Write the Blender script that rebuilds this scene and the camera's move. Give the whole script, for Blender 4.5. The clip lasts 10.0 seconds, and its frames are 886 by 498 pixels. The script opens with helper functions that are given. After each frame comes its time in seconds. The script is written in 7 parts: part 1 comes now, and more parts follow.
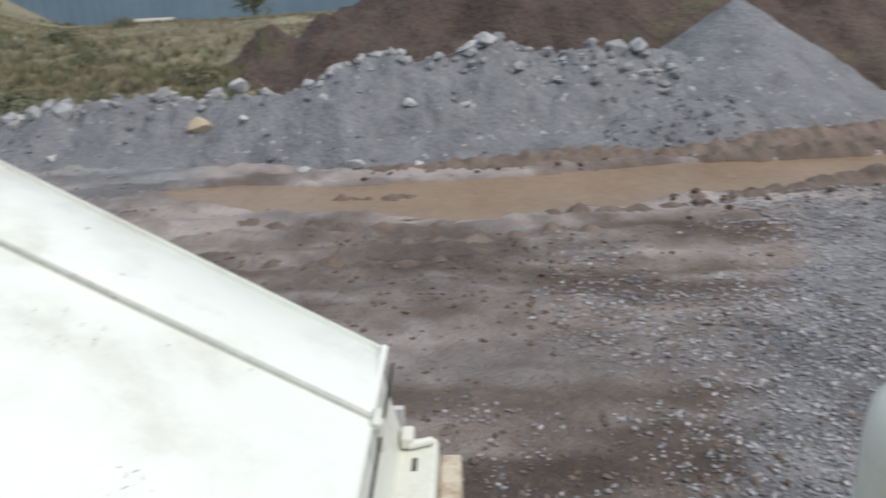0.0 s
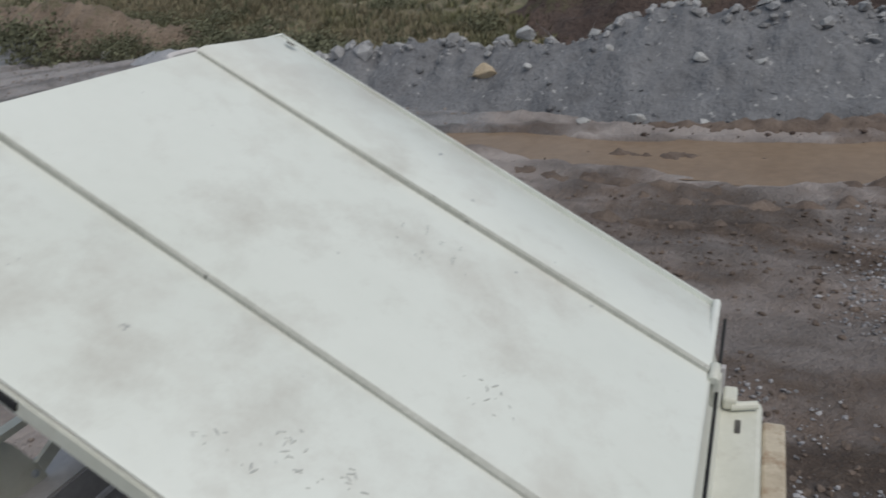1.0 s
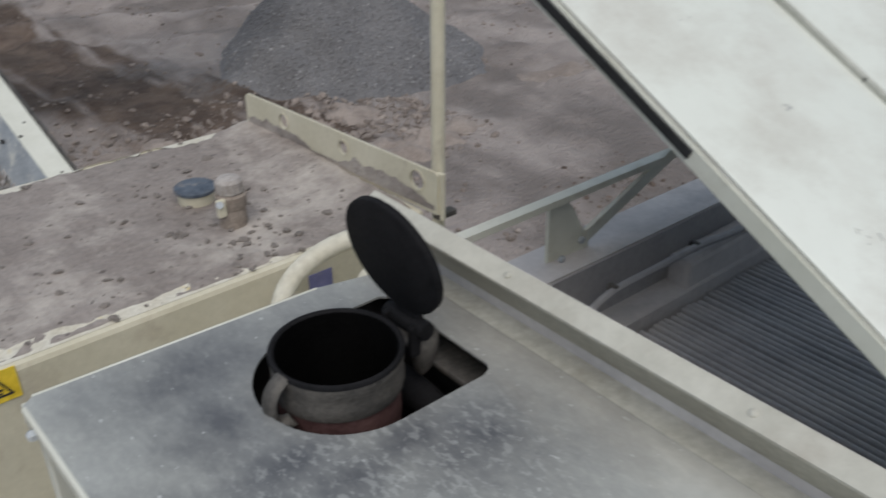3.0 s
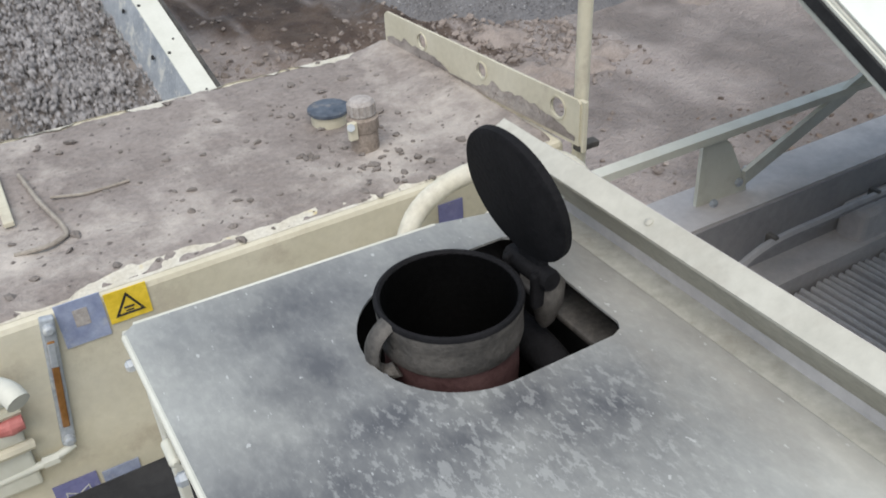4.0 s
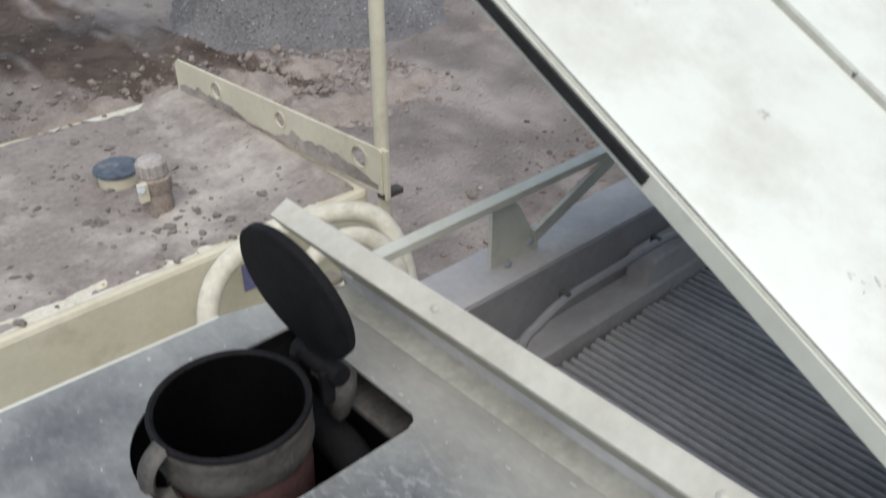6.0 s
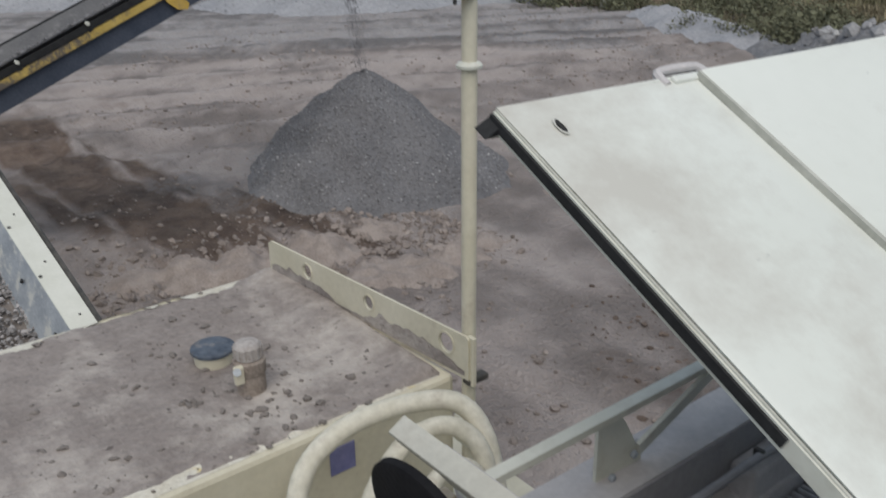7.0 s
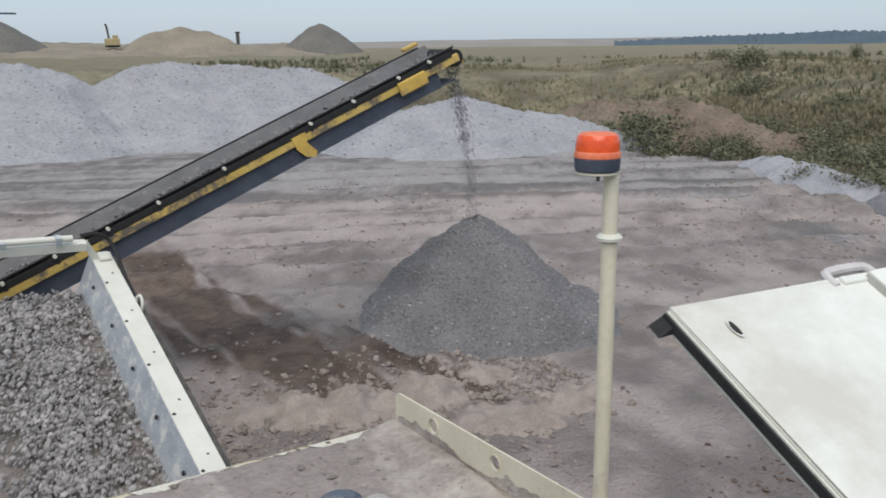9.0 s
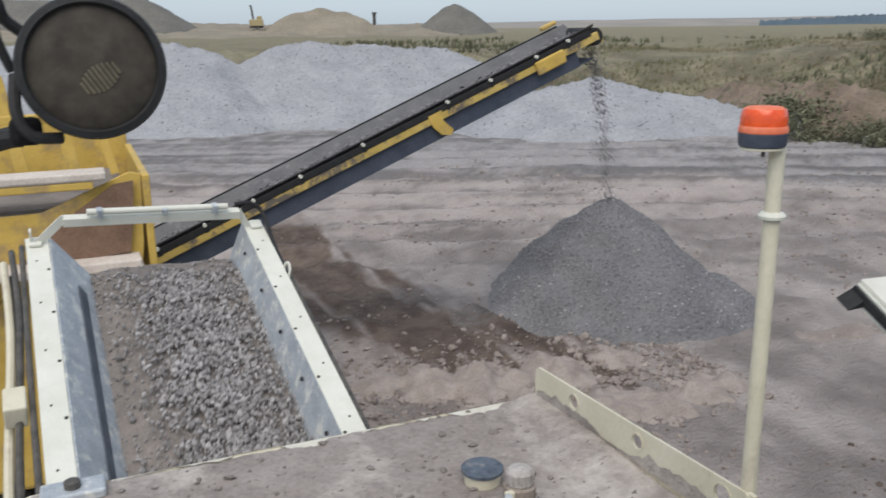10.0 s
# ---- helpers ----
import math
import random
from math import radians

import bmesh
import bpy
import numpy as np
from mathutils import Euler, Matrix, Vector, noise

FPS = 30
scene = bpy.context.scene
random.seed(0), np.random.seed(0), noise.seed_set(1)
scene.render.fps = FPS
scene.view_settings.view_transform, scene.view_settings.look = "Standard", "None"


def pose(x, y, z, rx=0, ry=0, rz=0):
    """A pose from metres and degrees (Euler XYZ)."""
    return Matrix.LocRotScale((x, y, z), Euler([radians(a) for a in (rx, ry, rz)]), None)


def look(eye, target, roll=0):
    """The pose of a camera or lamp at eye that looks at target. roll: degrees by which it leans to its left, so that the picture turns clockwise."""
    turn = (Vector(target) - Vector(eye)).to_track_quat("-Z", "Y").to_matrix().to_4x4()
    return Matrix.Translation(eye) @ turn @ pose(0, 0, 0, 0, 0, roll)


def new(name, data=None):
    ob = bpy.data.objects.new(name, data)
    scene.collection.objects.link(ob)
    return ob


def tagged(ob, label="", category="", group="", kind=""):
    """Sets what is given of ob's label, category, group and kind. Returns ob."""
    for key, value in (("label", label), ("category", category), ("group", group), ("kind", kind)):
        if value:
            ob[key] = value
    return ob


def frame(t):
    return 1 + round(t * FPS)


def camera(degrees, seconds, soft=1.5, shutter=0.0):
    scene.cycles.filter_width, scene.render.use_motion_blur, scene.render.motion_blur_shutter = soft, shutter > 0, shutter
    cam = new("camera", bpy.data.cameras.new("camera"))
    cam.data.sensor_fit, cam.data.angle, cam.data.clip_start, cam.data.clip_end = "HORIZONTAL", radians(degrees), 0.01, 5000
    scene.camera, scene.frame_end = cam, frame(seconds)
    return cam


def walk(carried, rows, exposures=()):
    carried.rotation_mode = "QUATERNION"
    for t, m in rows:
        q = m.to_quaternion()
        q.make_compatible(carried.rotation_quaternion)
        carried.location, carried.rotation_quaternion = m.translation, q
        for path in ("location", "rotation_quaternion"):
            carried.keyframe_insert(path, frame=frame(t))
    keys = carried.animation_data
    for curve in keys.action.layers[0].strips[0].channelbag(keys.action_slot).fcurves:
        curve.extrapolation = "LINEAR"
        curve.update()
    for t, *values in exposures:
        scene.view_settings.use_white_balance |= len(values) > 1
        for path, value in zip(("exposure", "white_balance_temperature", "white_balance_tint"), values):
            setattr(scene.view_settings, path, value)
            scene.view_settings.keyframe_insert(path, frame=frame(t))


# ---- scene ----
cam = camera(54.6, 10.0, soft=1.65, shutter=0.35)
PATH = [
    (0, (0.287, -0.659, 4.353), (2.178, -0.573, 3.705), -2.9),
    (0.5, (0.311, -0.563, 4.34), (2.135, -0.083, 3.676), -3.2),
    (1, (0.261, -0.493, 4.331), (2.002, 0.179, 3.613), -3.5),
    (1.5, (0.205, -0.42, 4.323), (1.852, 0.425, 3.567), -1.4),
    (2, (0.148, -0.364, 4.311), (1.645, 0.706, 3.527), -0.7),
    (2.5, (0.083, -0.291, 4.27), (1.359, 0.977, 3.395), -0.4),
    (3, (0.068, -0.218, 4.224), (1.198, 1.109, 3.243), -0.1),
    (3.2, (0.089, -0.181, 4.209), (1.118, 1.207, 3.202), -0.2),
    (4.3, (0.176, -0.116, 4.15), (0.962, 1.302, 2.978), -3.1),
    (4.5, (0.181, -0.104, 4.139), (0.977, 1.277, 2.931), -2.5),
    (5, (0.201, -0.096, 4.129), (1.036, 1.237, 2.894), -2.0),
    (5.5, (0.253, -0.108, 4.148), (1.245, 1.138, 2.937), -1.3),
    (6, (0.265, -0.09, 4.212), (1.411, 1.141, 3.129), 0.2),
    (6.2, (0.251, -0.078, 4.242), (1.419, 1.189, 3.228), 0.1),
    (7.3, (0.181, -0.015, 4.354), (1.322, 1.477, 3.667), -0.6),
    (7.5, (0.167, -0.009, 4.368), (1.298, 1.512, 3.729), -0.6),
    (8, (0.144, -0.009, 4.39), (1.245, 1.561, 3.821), -0.8),
    (8.5, (0.13, -0.005, 4.409), (1.214, 1.599, 3.906), -0.9),
    (9, (0.099, 0.003, 4.418), (1.121, 1.659, 3.959), -0.6),
    (9.5, (0.049, 0.007, 4.417), (0.954, 1.731, 3.96), -0.7),
    (10, (0.02, 0.013, 4.395), (0.777, 1.796, 3.897), -0.7),
]
walk(cam, [(t, look(e, g, r)) for t, e, g, r in PATH],
     exposures=[(0.0, 0.52), (0.4, 0.35), (1.0, -0.22), (1.6, -0.50), (2.0, -0.37), (2.5, -0.04), (3.0, -0.04), (4.3, 0.68), (5.2, 0.78), (5.8, 0.55), (6.2, 0.3), (7.3, -0.07), (8.0, 0.18), (8.6, 0.3), (10.0, 0.38)])

# ---- light: high thin overcast ----
SUN_EL, SUN_AZ = radians(56), radians(215)
world = bpy.data.worlds.new("world")
scene.world = world
world.use_nodes = True
wn, wl = world.node_tree.nodes, world.node_tree.links
sky = wn.new("ShaderNodeTexSky")
sky.sky_type, sky.sun_disc = "NISHITA", False
sky.sun_elevation, sky.sun_rotation = SUN_EL, SUN_AZ
sky.air_density, sky.dust_density, sky.ozone_density, sky.altitude = 1.0, 1.2, 1.0, 200
hs = wn.new("ShaderNodeHueSaturation")
hs.inputs["Saturation"].default_value = 0.8
wl.new(sky.outputs[0], hs.inputs["Color"])
veil = wn.new("ShaderNodeMix")          # thin high cloud over the clear sky
veil.data_type = "RGBA"
veil.inputs["Factor"].default_value = 0.6
socks = [i for i in veil.inputs if i.type == "RGBA"]
wl.new(hs.outputs[0], socks[0])
socks[1].default_value = (5.55, 6.8, 8.3, 1)
wl.new([o for o in veil.outputs if o.type == "RGBA"][0], wn["Background"].inputs["Color"])
wn["Background"].inputs["Strength"].default_value = 0.082
sun = new("sun", bpy.data.lights.new("sun", "SUN"))
sun.data.energy, sun.data.angle, sun.data.color = 2.15, radians(60), (1.0, 0.94, 0.865)
sd = Vector((math.sin(SUN_AZ) * math.cos(SUN_EL), math.cos(SUN_AZ) * math.cos(SUN_EL), math.sin(SUN_EL)))
sun.matrix_world = look(sd * 50, (0, 0, 0))


# ---- materials ----
def material(name, colors, scale=3.0, rough=0.8, metal=0.0, bump=0.3, fine=40.0, detail=6.0, speck=None, stain=None, rough_var=0.15,
             island=0.0, coat=0.0, obj_random=0.0, grain=0.3, spec=0.4):
    """colors: dark to light tones mixed by coarse noise. speck: (colour, scale, threshold) spots; stain: (colour, scale, low, high)."""
    m = bpy.data.materials.new(name)
    m.use_nodes = True
    n, l = m.node_tree.nodes, m.node_tree.links
    b = n["Principled BSDF"]
    geo = n.new("ShaderNodeNewGeometry")
    tex = n.new("ShaderNodeTexCoord")
    src = geo.outputs["Position"] if not obj_random else tex.outputs["Object"]

    def nz(s, d=detail, r=0.6, off=0.0):
        q = n.new("ShaderNodeTexNoise")
        q.inputs["Scale"].default_value, q.inputs["Detail"].default_value, q.inputs["Roughness"].default_value = s, d, r
        if off:
            v = n.new("ShaderNodeVectorMath")
            v.inputs[1].default_value = (off, off * 0.7, off * 1.3)
            l.new(src, v.inputs[0])
            l.new(v.outputs[0], q.inputs["Vector"])
        else:
            l.new(src, q.inputs["Vector"])
        return q.outputs["Fac"]

    def ramp(f, lo, hi):
        q = n.new("ShaderNodeMapRange")
        q.inputs["From Min"].default_value, q.inputs["From Max"].default_value = lo, hi
        l.new(f, q.inputs["Value"])
        return q.outputs["Result"]

    def mix(f, a, c, mode="MIX"):
        q = n.new("ShaderNodeMix")
        q.data_type, q.blend_type = "RGBA", mode
        if isinstance(f, float):
            q.inputs["Factor"].default_value = f
        else:
            l.new(f, q.inputs["Factor"])
        for sock, val in (("A", a), ("B", c)):
            s = [i for i in q.inputs if i.name == sock and i.type == "RGBA"][0]
            if isinstance(val, tuple):
                s.default_value = (*val, 1)
            else:
                l.new(val, s)
        return [o for o in q.outputs if o.type == "RGBA"][0]

    coarse, finen = nz(scale), nz(fine, 4.0)
    col = mix(ramp(coarse, 0.35, 0.65), colors[0], colors[1])
    if len(colors) > 2:
        col = mix(ramp(nz(scale * 0.37, off=7.3), 0.42, 0.62), col, colors[2])
    col = mix(float(grain), col, mix(ramp(finen, 0.3, 0.7), tuple(c * 0.62 for c in colors[0]), tuple(min(1, c * 1.25) for c in colors[1])))
    if stain:
        col = mix(ramp(nz(stain[1], 7.0, 0.7, off=3.1), stain[2], stain[3]), col, stain[0])
    if speck:
        col = mix(ramp(nz(speck[1], 3.0, 0.5, off=11.0), speck[2], speck[2] + 0.05), col, speck[0])
    if island:
        q = n.new("ShaderNodeMapRange")
        q.inputs["To Min"].default_value, q.inputs["To Max"].default_value = 1 - island, 1 + island
        l.new(geo.outputs["Random Per Island"], q.inputs["Value"])
        h = n.new("ShaderNodeHueSaturation")
        l.new(col, h.inputs["Color"])
        l.new(q.outputs["Result"], h.inputs["Value"])
        col = h.outputs[0]
    l.new(col, b.inputs["Base Color"])
    b.inputs["Metallic"].default_value = metal
    b.inputs["Coat Weight"].default_value = coat
    b.inputs["Specular IOR Level"].default_value = spec
    q = n.new("ShaderNodeMapRange")
    q.inputs["To Min"].default_value, q.inputs["To Max"].default_value = max(0.02, rough - rough_var), min(1, rough + rough_var)
    l.new(coarse, q.inputs["Value"])
    l.new(q.outputs["Result"], b.inputs["Roughness"])
    if bump:
        p = n.new("ShaderNodeBump")
        p.inputs["Strength"].default_value, p.inputs["Distance"].default_value = bump, 1.0 / fine
        l.new(finen, p.inputs["Height"])
        l.new(p.outputs[0], b.inputs["Normal"])
    return m


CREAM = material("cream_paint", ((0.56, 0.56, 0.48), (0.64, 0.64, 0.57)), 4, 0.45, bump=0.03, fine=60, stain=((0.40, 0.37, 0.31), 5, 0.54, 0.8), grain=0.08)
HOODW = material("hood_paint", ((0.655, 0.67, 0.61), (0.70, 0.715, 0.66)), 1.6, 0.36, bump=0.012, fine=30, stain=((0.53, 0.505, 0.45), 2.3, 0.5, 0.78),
                 speck=((0.33, 0.34, 0.33), 26, 0.735), grain=0.03)
# seam colour mixes the shade of the pressed step with dust
SEAM = material("shaded_dusty_seam", ((0.38, 0.38, 0.33), (0.51, 0.505, 0.45)), 9, 0.7, bump=0.1, fine=80, speck=((0.10, 0.10, 0.09), 30, 0.72), grain=0.2)
COVER = material("sooty_cover", ((0.40, 0.408, 0.39), (0.515, 0.52, 0.482)), 6, 0.42, bump=0.03, fine=70, grain=0.1)
DUSTY = material("dusty_tank_top", ((0.205, 0.174, 0.157), (0.31, 0.272, 0.25)), 5, 0.95, bump=0.5, fine=50, stain=((0.54, 0.49, 0.44), 2.0, 0.50, 0.70),
                 speck=((0.13, 0.11, 0.10), 26, 0.66))
YCREAM = material("yellowed_cream_paint", ((0.55, 0.51, 0.39), (0.63, 0.59, 0.47)), 4, 0.6, bump=0.06, fine=50, stain=((0.36, 0.30, 0.23), 4, 0.55, 0.8), grain=0.12)
RUSTCREAM = material("rust_streaked_paint", ((0.42, 0.35, 0.26), (0.55, 0.49, 0.39)), 6, 0.7, bump=0.1, fine=50, stain=((0.22, 0.12, 0.06), 8, 0.5, 0.66))
SCUFF = material("grey_rub_mark", ((0.43, 0.435, 0.41), (0.54, 0.545, 0.505)), 40, 0.7, bump=0.0)
GALV = material("galvanised_steel", ((0.33, 0.36, 0.40), (0.50, 0.53, 0.555)), 9, 0.55, 0.35, bump=0.08, fine=80, stain=((0.66, 0.66, 0.62), 11, 0.52, 0.62))
WHITE = material("white_paint", ((0.58, 0.575, 0.50), (0.65, 0.645, 0.575)), 5, 0.55, bump=0.04, fine=60, grain=0.08, stain=((0.50, 0.45, 0.38), 7, 0.64, 0.85))
SOOT = material("black_soot_iron", ((0.006, 0.006, 0.007), (0.016, 0.0155, 0.017)), 18, 0.8, 0.0, bump=0.3, fine=140, spec=0.15)
IRON = material("sooty_grey_iron", ((0.045, 0.043, 0.041), (0.135, 0.124, 0.112)), 14, 0.65, 0.3, bump=0.25, fine=120)
RUSTRED = material("heated_red_steel", ((0.085, 0.042, 0.043), (0.17, 0.098, 0.094)), 16, 0.6, 0.2, bump=0.2, fine=110)
# near black, to put the shade of gaps and recesses into the colour
DARKFILL = material("shade_dark_fill", ((0.015, 0.015, 0.016), (0.035, 0.034, 0.034)), 8, 0.9, bump=0.1)
RUBBER = material("black_rubber", ((0.014, 0.014, 0.0145), (0.033, 0.033, 0.034)), 12, 0.7, bump=0.15, fine=90, spec=0.25)
GRIME = material("brown_grime", ((0.25, 0.215, 0.18), (0.36, 0.325, 0.28)), 14, 0.85, bump=0.2, fine=90)
SCRAPED = material("scraped_pale_paint", ((0.52, 0.47, 0.37), (0.66, 0.63, 0.55)), 12, 0.7, bump=0.15, fine=90, stain=((0.62, 0.50, 0.22), 9, 0.62, 0.72))
DKRUBBER = material("dusty_rubber_skirt", ((0.05, 0.06, 0.075), (0.11, 0.12, 0.14)), 9, 0.75, bump=0.15, fine=70)
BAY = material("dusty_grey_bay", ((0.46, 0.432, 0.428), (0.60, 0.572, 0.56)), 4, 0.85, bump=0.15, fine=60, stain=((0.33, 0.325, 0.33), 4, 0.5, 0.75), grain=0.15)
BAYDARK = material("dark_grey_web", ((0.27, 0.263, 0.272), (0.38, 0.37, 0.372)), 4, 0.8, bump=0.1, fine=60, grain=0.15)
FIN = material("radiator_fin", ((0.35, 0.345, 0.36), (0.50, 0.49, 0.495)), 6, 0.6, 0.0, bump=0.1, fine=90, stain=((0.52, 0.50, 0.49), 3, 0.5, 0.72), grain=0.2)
# tray darkened so that its colour holds the shade between fins
FINBASE = material("shaded_fin_gap", ((0.025, 0.025, 0.03), (0.05, 0.05, 0.056)), 6, 0.8, bump=0.1, fine=90)
YELLOW = material("yellow_machine_paint", ((0.50, 0.33, 0.07), (0.60, 0.41, 0.10)), 5, 0.55, bump=0.06, fine=50, stain=((0.26, 0.19, 0.12), 3, 0.52, 0.72), grain=0.15)
# rail side: its shade is put into this darker cream, besides the grime
RAILSIDE = material("shaded_grimy_cream", ((0.33, 0.31, 0.255), (0.43, 0.41, 0.345)), 7, 0.7, bump=0.08, fine=70, stain=((0.25, 0.22, 0.18), 6, 0.52, 0.75))
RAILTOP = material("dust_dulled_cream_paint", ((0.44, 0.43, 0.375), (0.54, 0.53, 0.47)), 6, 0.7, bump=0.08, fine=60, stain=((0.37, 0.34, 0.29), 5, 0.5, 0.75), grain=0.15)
GRIMEPALE = material("pale_grime", ((0.40, 0.385, 0.33), (0.50, 0.49, 0.44)), 9, 0.75, bump=0.06, fine=70, stain=((0.30, 0.27, 0.22), 8, 0.5, 0.72))
# soot, blackened further with the shade down the pipe
BORE = material("sooty_shaded_bore", ((0.0015, 0.0015, 0.0015), (0.003, 0.003, 0.003)), 18, 0.95, bump=0.2, fine=120, spec=0.05)
LATTICE = material("chipped_yellow_paint", ((0.46, 0.32, 0.08), (0.56, 0.41, 0.13)), 4, 0.6, bump=0.06, fine=50, stain=((0.13, 0.11, 0.09), 2.6, 0.5, 0.58), grain=0.2)
RUST = material("rusty_steel", ((0.13, 0.075, 0.05), (0.24, 0.15, 0.10)), 5, 0.85, bump=0.3, fine=50)
PINKDUST = material("dusty_pinkish_plate", ((0.50, 0.43, 0.375), (0.60, 0.54, 0.48)), 5, 0.9, bump=0.15)
BELT = material("dark_conveyor_belt", ((0.07, 0.07, 0.075), (0.12, 0.118, 0.12)), 3, 0.55, bump=0.2, fine=40, stain=((0.20, 0.195, 0.195), 5, 0.55, 0.75))
NAVY = material("dark_blue_skirt", ((0.035, 0.045, 0.068), (0.07, 0.082, 0.11)), 3, 0.6, bump=0.1, fine=40)
AMBER = material("amber_lens", ((0.72, 0.07, 0.012), (0.82, 0.11, 0.02)), 8, 0.25, bump=0.05, fine=60, coat=0.4)
FADED = material("faded_amber_rim", ((0.66, 0.14, 0.06), (0.74, 0.22, 0.12)), 8, 0.6, bump=0.1)
STICKY = material("yellow_sticker", ((0.72, 0.50, 0.03), (0.80, 0.58, 0.06)), 20, 0.5, bump=0.02)
STICKB = material("faded_blue_sticker", ((0.22, 0.26, 0.40), (0.36, 0.40, 0.52)), 18, 0.55, bump=0.02, stain=((0.55, 0.53, 0.47), 14, 0.55, 0.75))
STICKN = material("violet_blue_sticker", ((0.13, 0.14, 0.32), (0.22, 0.22, 0.40)), 18, 0.5, bump=0.02, stain=((0.45, 0.43, 0.42), 16, 0.58, 0.8))
INK = material("black_print", ((0.02, 0.02, 0.02), (0.04, 0.04, 0.04)), 20, 0.6, bump=0.0)
OIL = material("brown_oil", ((0.22, 0.10, 0.03), (0.30, 0.15, 0.05)), 20, 0.2, bump=0.0, coat=0.5)
BLUECAP = material("dark_blue_grey_cap", ((0.05, 0.065, 0.09), (0.11, 0.13, 0.16)), 20, 0.6, bump=0.1, stain=((0.35, 0.31, 0.27), 20, 0.55, 0.8))
GREYCAP = material("dusty_brown_filler", ((0.20, 0.16, 0.13), (0.34, 0.29, 0.25)), 25, 0.9, bump=0.3, fine=100)
PALECAP = material("pale_dusty_cap", ((0.30, 0.27, 0.25), (0.44, 0.405, 0.38)), 25, 0.9, bump=0.2, fine=100)
HOSE = material("cream_hose", ((0.58, 0.54, 0.43), (0.68, 0.65, 0.55)), 9, 0.6, bump=0.1, stain=((0.40, 0.34, 0.27), 9, 0.58, 0.8))
LENS = material("dusty_lamp_glass", ((0.042, 0.036, 0.029), (0.07, 0.060, 0.048)), 30, 0.7, bump=0.05, fine=60, coat=0.03, spec=0.2)
FILAMENT = material("yellowish_reflector", ((0.10, 0.088, 0.055), (0.16, 0.14, 0.09)), 60, 0.5, bump=0.05)
RED = material("red_paint", ((0.45, 0.12, 0.11), (0.55, 0.20, 0.18)), 9, 0.5)
GRAVEL = material("grey_crushed_stone", ((0.21, 0.20, 0.205), (0.34, 0.33, 0.335)), 1.6, 0.95, bump=0.5, fine=18, island=0.45)
# stone grey made paler and bluer, with the airborne haze painted in
HEAP = material("hazed_grey_stone", ((0.26, 0.263, 0.277), (0.345, 0.347, 0.362)), 0.8, 0.97, bump=0.6, fine=7, stain=((0.33, 0.32, 0.32), 1.4, 0.6, 0.8))
BERM = material("grey_dumped_stone", ((0.143, 0.144, 0.152), (0.215, 0.216, 0.224)), 1.1, 0.97, bump=1.0, fine=9, stain=((0.10, 0.099, 0.103), 1.3, 0.52, 0.78),
                speck=((0.36, 0.355, 0.35), 5, 0.66))
FRESH = material("fresh_dark_gravel", ((0.155, 0.152, 0.158), (0.225, 0.22, 0.225)), 1.1, 0.95, bump=1.0, fine=16, island=0.3)
LOAD = material("brown_grey_crushed_stone", ((0.225, 0.212, 0.207), (0.32, 0.303, 0.298)), 5, 0.95, bump=0.5, fine=60, island=0.38)
FINES = material("brown_fines", ((0.17, 0.15, 0.135), (0.25, 0.22, 0.20)), 6, 0.97, bump=0.8, fine=70)
CLOD = material("brown_clods", ((0.195, 0.16, 0.14), (0.30, 0.258, 0.232)), 4, 0.97, bump=0.8, fine=40, island=0.2)
MUDC = material("dark_churned_mud", ((0.085, 0.06, 0.047), (0.175, 0.135, 0.11)), 2.5, 0.95, bump=0.8, fine=25, island=0.2)
ROCK = material("pale_rock", ((0.22, 0.218, 0.22), (0.33, 0.325, 0.325)), 3, 0.9, bump=0.6, fine=14, island=0.25)
SOIL = material("brown_soil_heap", ((0.045, 0.030, 0.026), (0.115, 0.080, 0.064)), 0.5, 0.97, bump=1.0, fine=5, stain=((0.10, 0.10, 0.05), 0.35, 0.55, 0.7))
EARTH = material("bare_brown_earth", ((0.155, 0.115, 0.085), (0.26, 0.20, 0.15)), 0.7, 0.97, bump=1.0, fine=6, stain=((0.085, 0.095, 0.045), 0.5, 0.52, 0.64))
SPOIL = material("tan_spoil", ((0.21, 0.18, 0.138), (0.30, 0.26, 0.198)), 0.12, 0.97, bump=0.8, fine=1.5)
DKSPOIL = material("dark_spoil", ((0.12, 0.115, 0.105), (0.175, 0.165, 0.145)), 0.15, 0.97, bump=0.8, fine=1.5)
# yellow muted to carry the haze in front of the far excavator
FARYEL = material("hazed_yellow_paint", ((0.34, 0.27, 0.14), (0.42, 0.34, 0.19)), 0.6, 0.8, bump=0.0)
GRASS = material("dry_grass", ((0.19, 0.165, 0.105), (0.285, 0.245, 0.165)), 0.12, 0.95, bump=0.0, fine=2, island=0.28, stain=((0.15, 0.155, 0.075), 0.09, 0.48, 0.62))
BUSH = material("bush_leaves", ((0.095, 0.10, 0.062), (0.165, 0.165, 0.10)), 0.8, 0.9, bump=0.0, fine=6, island=0.3)
BARK = material("bark", ((0.06, 0.05, 0.04), (0.11, 0.09, 0.07)), 4, 0.9, bump=0.4)
# distance haze is put into these two base colours
HAZEBLUE = material("haze_blue_distance", ((0.055, 0.085, 0.11), (0.085, 0.115, 0.14)), 0.02, 1.0, bump=0.0)
FIELDS = material("hazed_fields", ((0.20, 0.19, 0.17), (0.30, 0.27, 0.24)), 0.006, 1.0, bump=0.0)
MUDWATER = material("muddy_water", ((0.20, 0.135, 0.085), (0.25, 0.175, 0.115)), 0.5, 0.30, bump=0.05, fine=5, rough_var=0.08, spec=0.25)


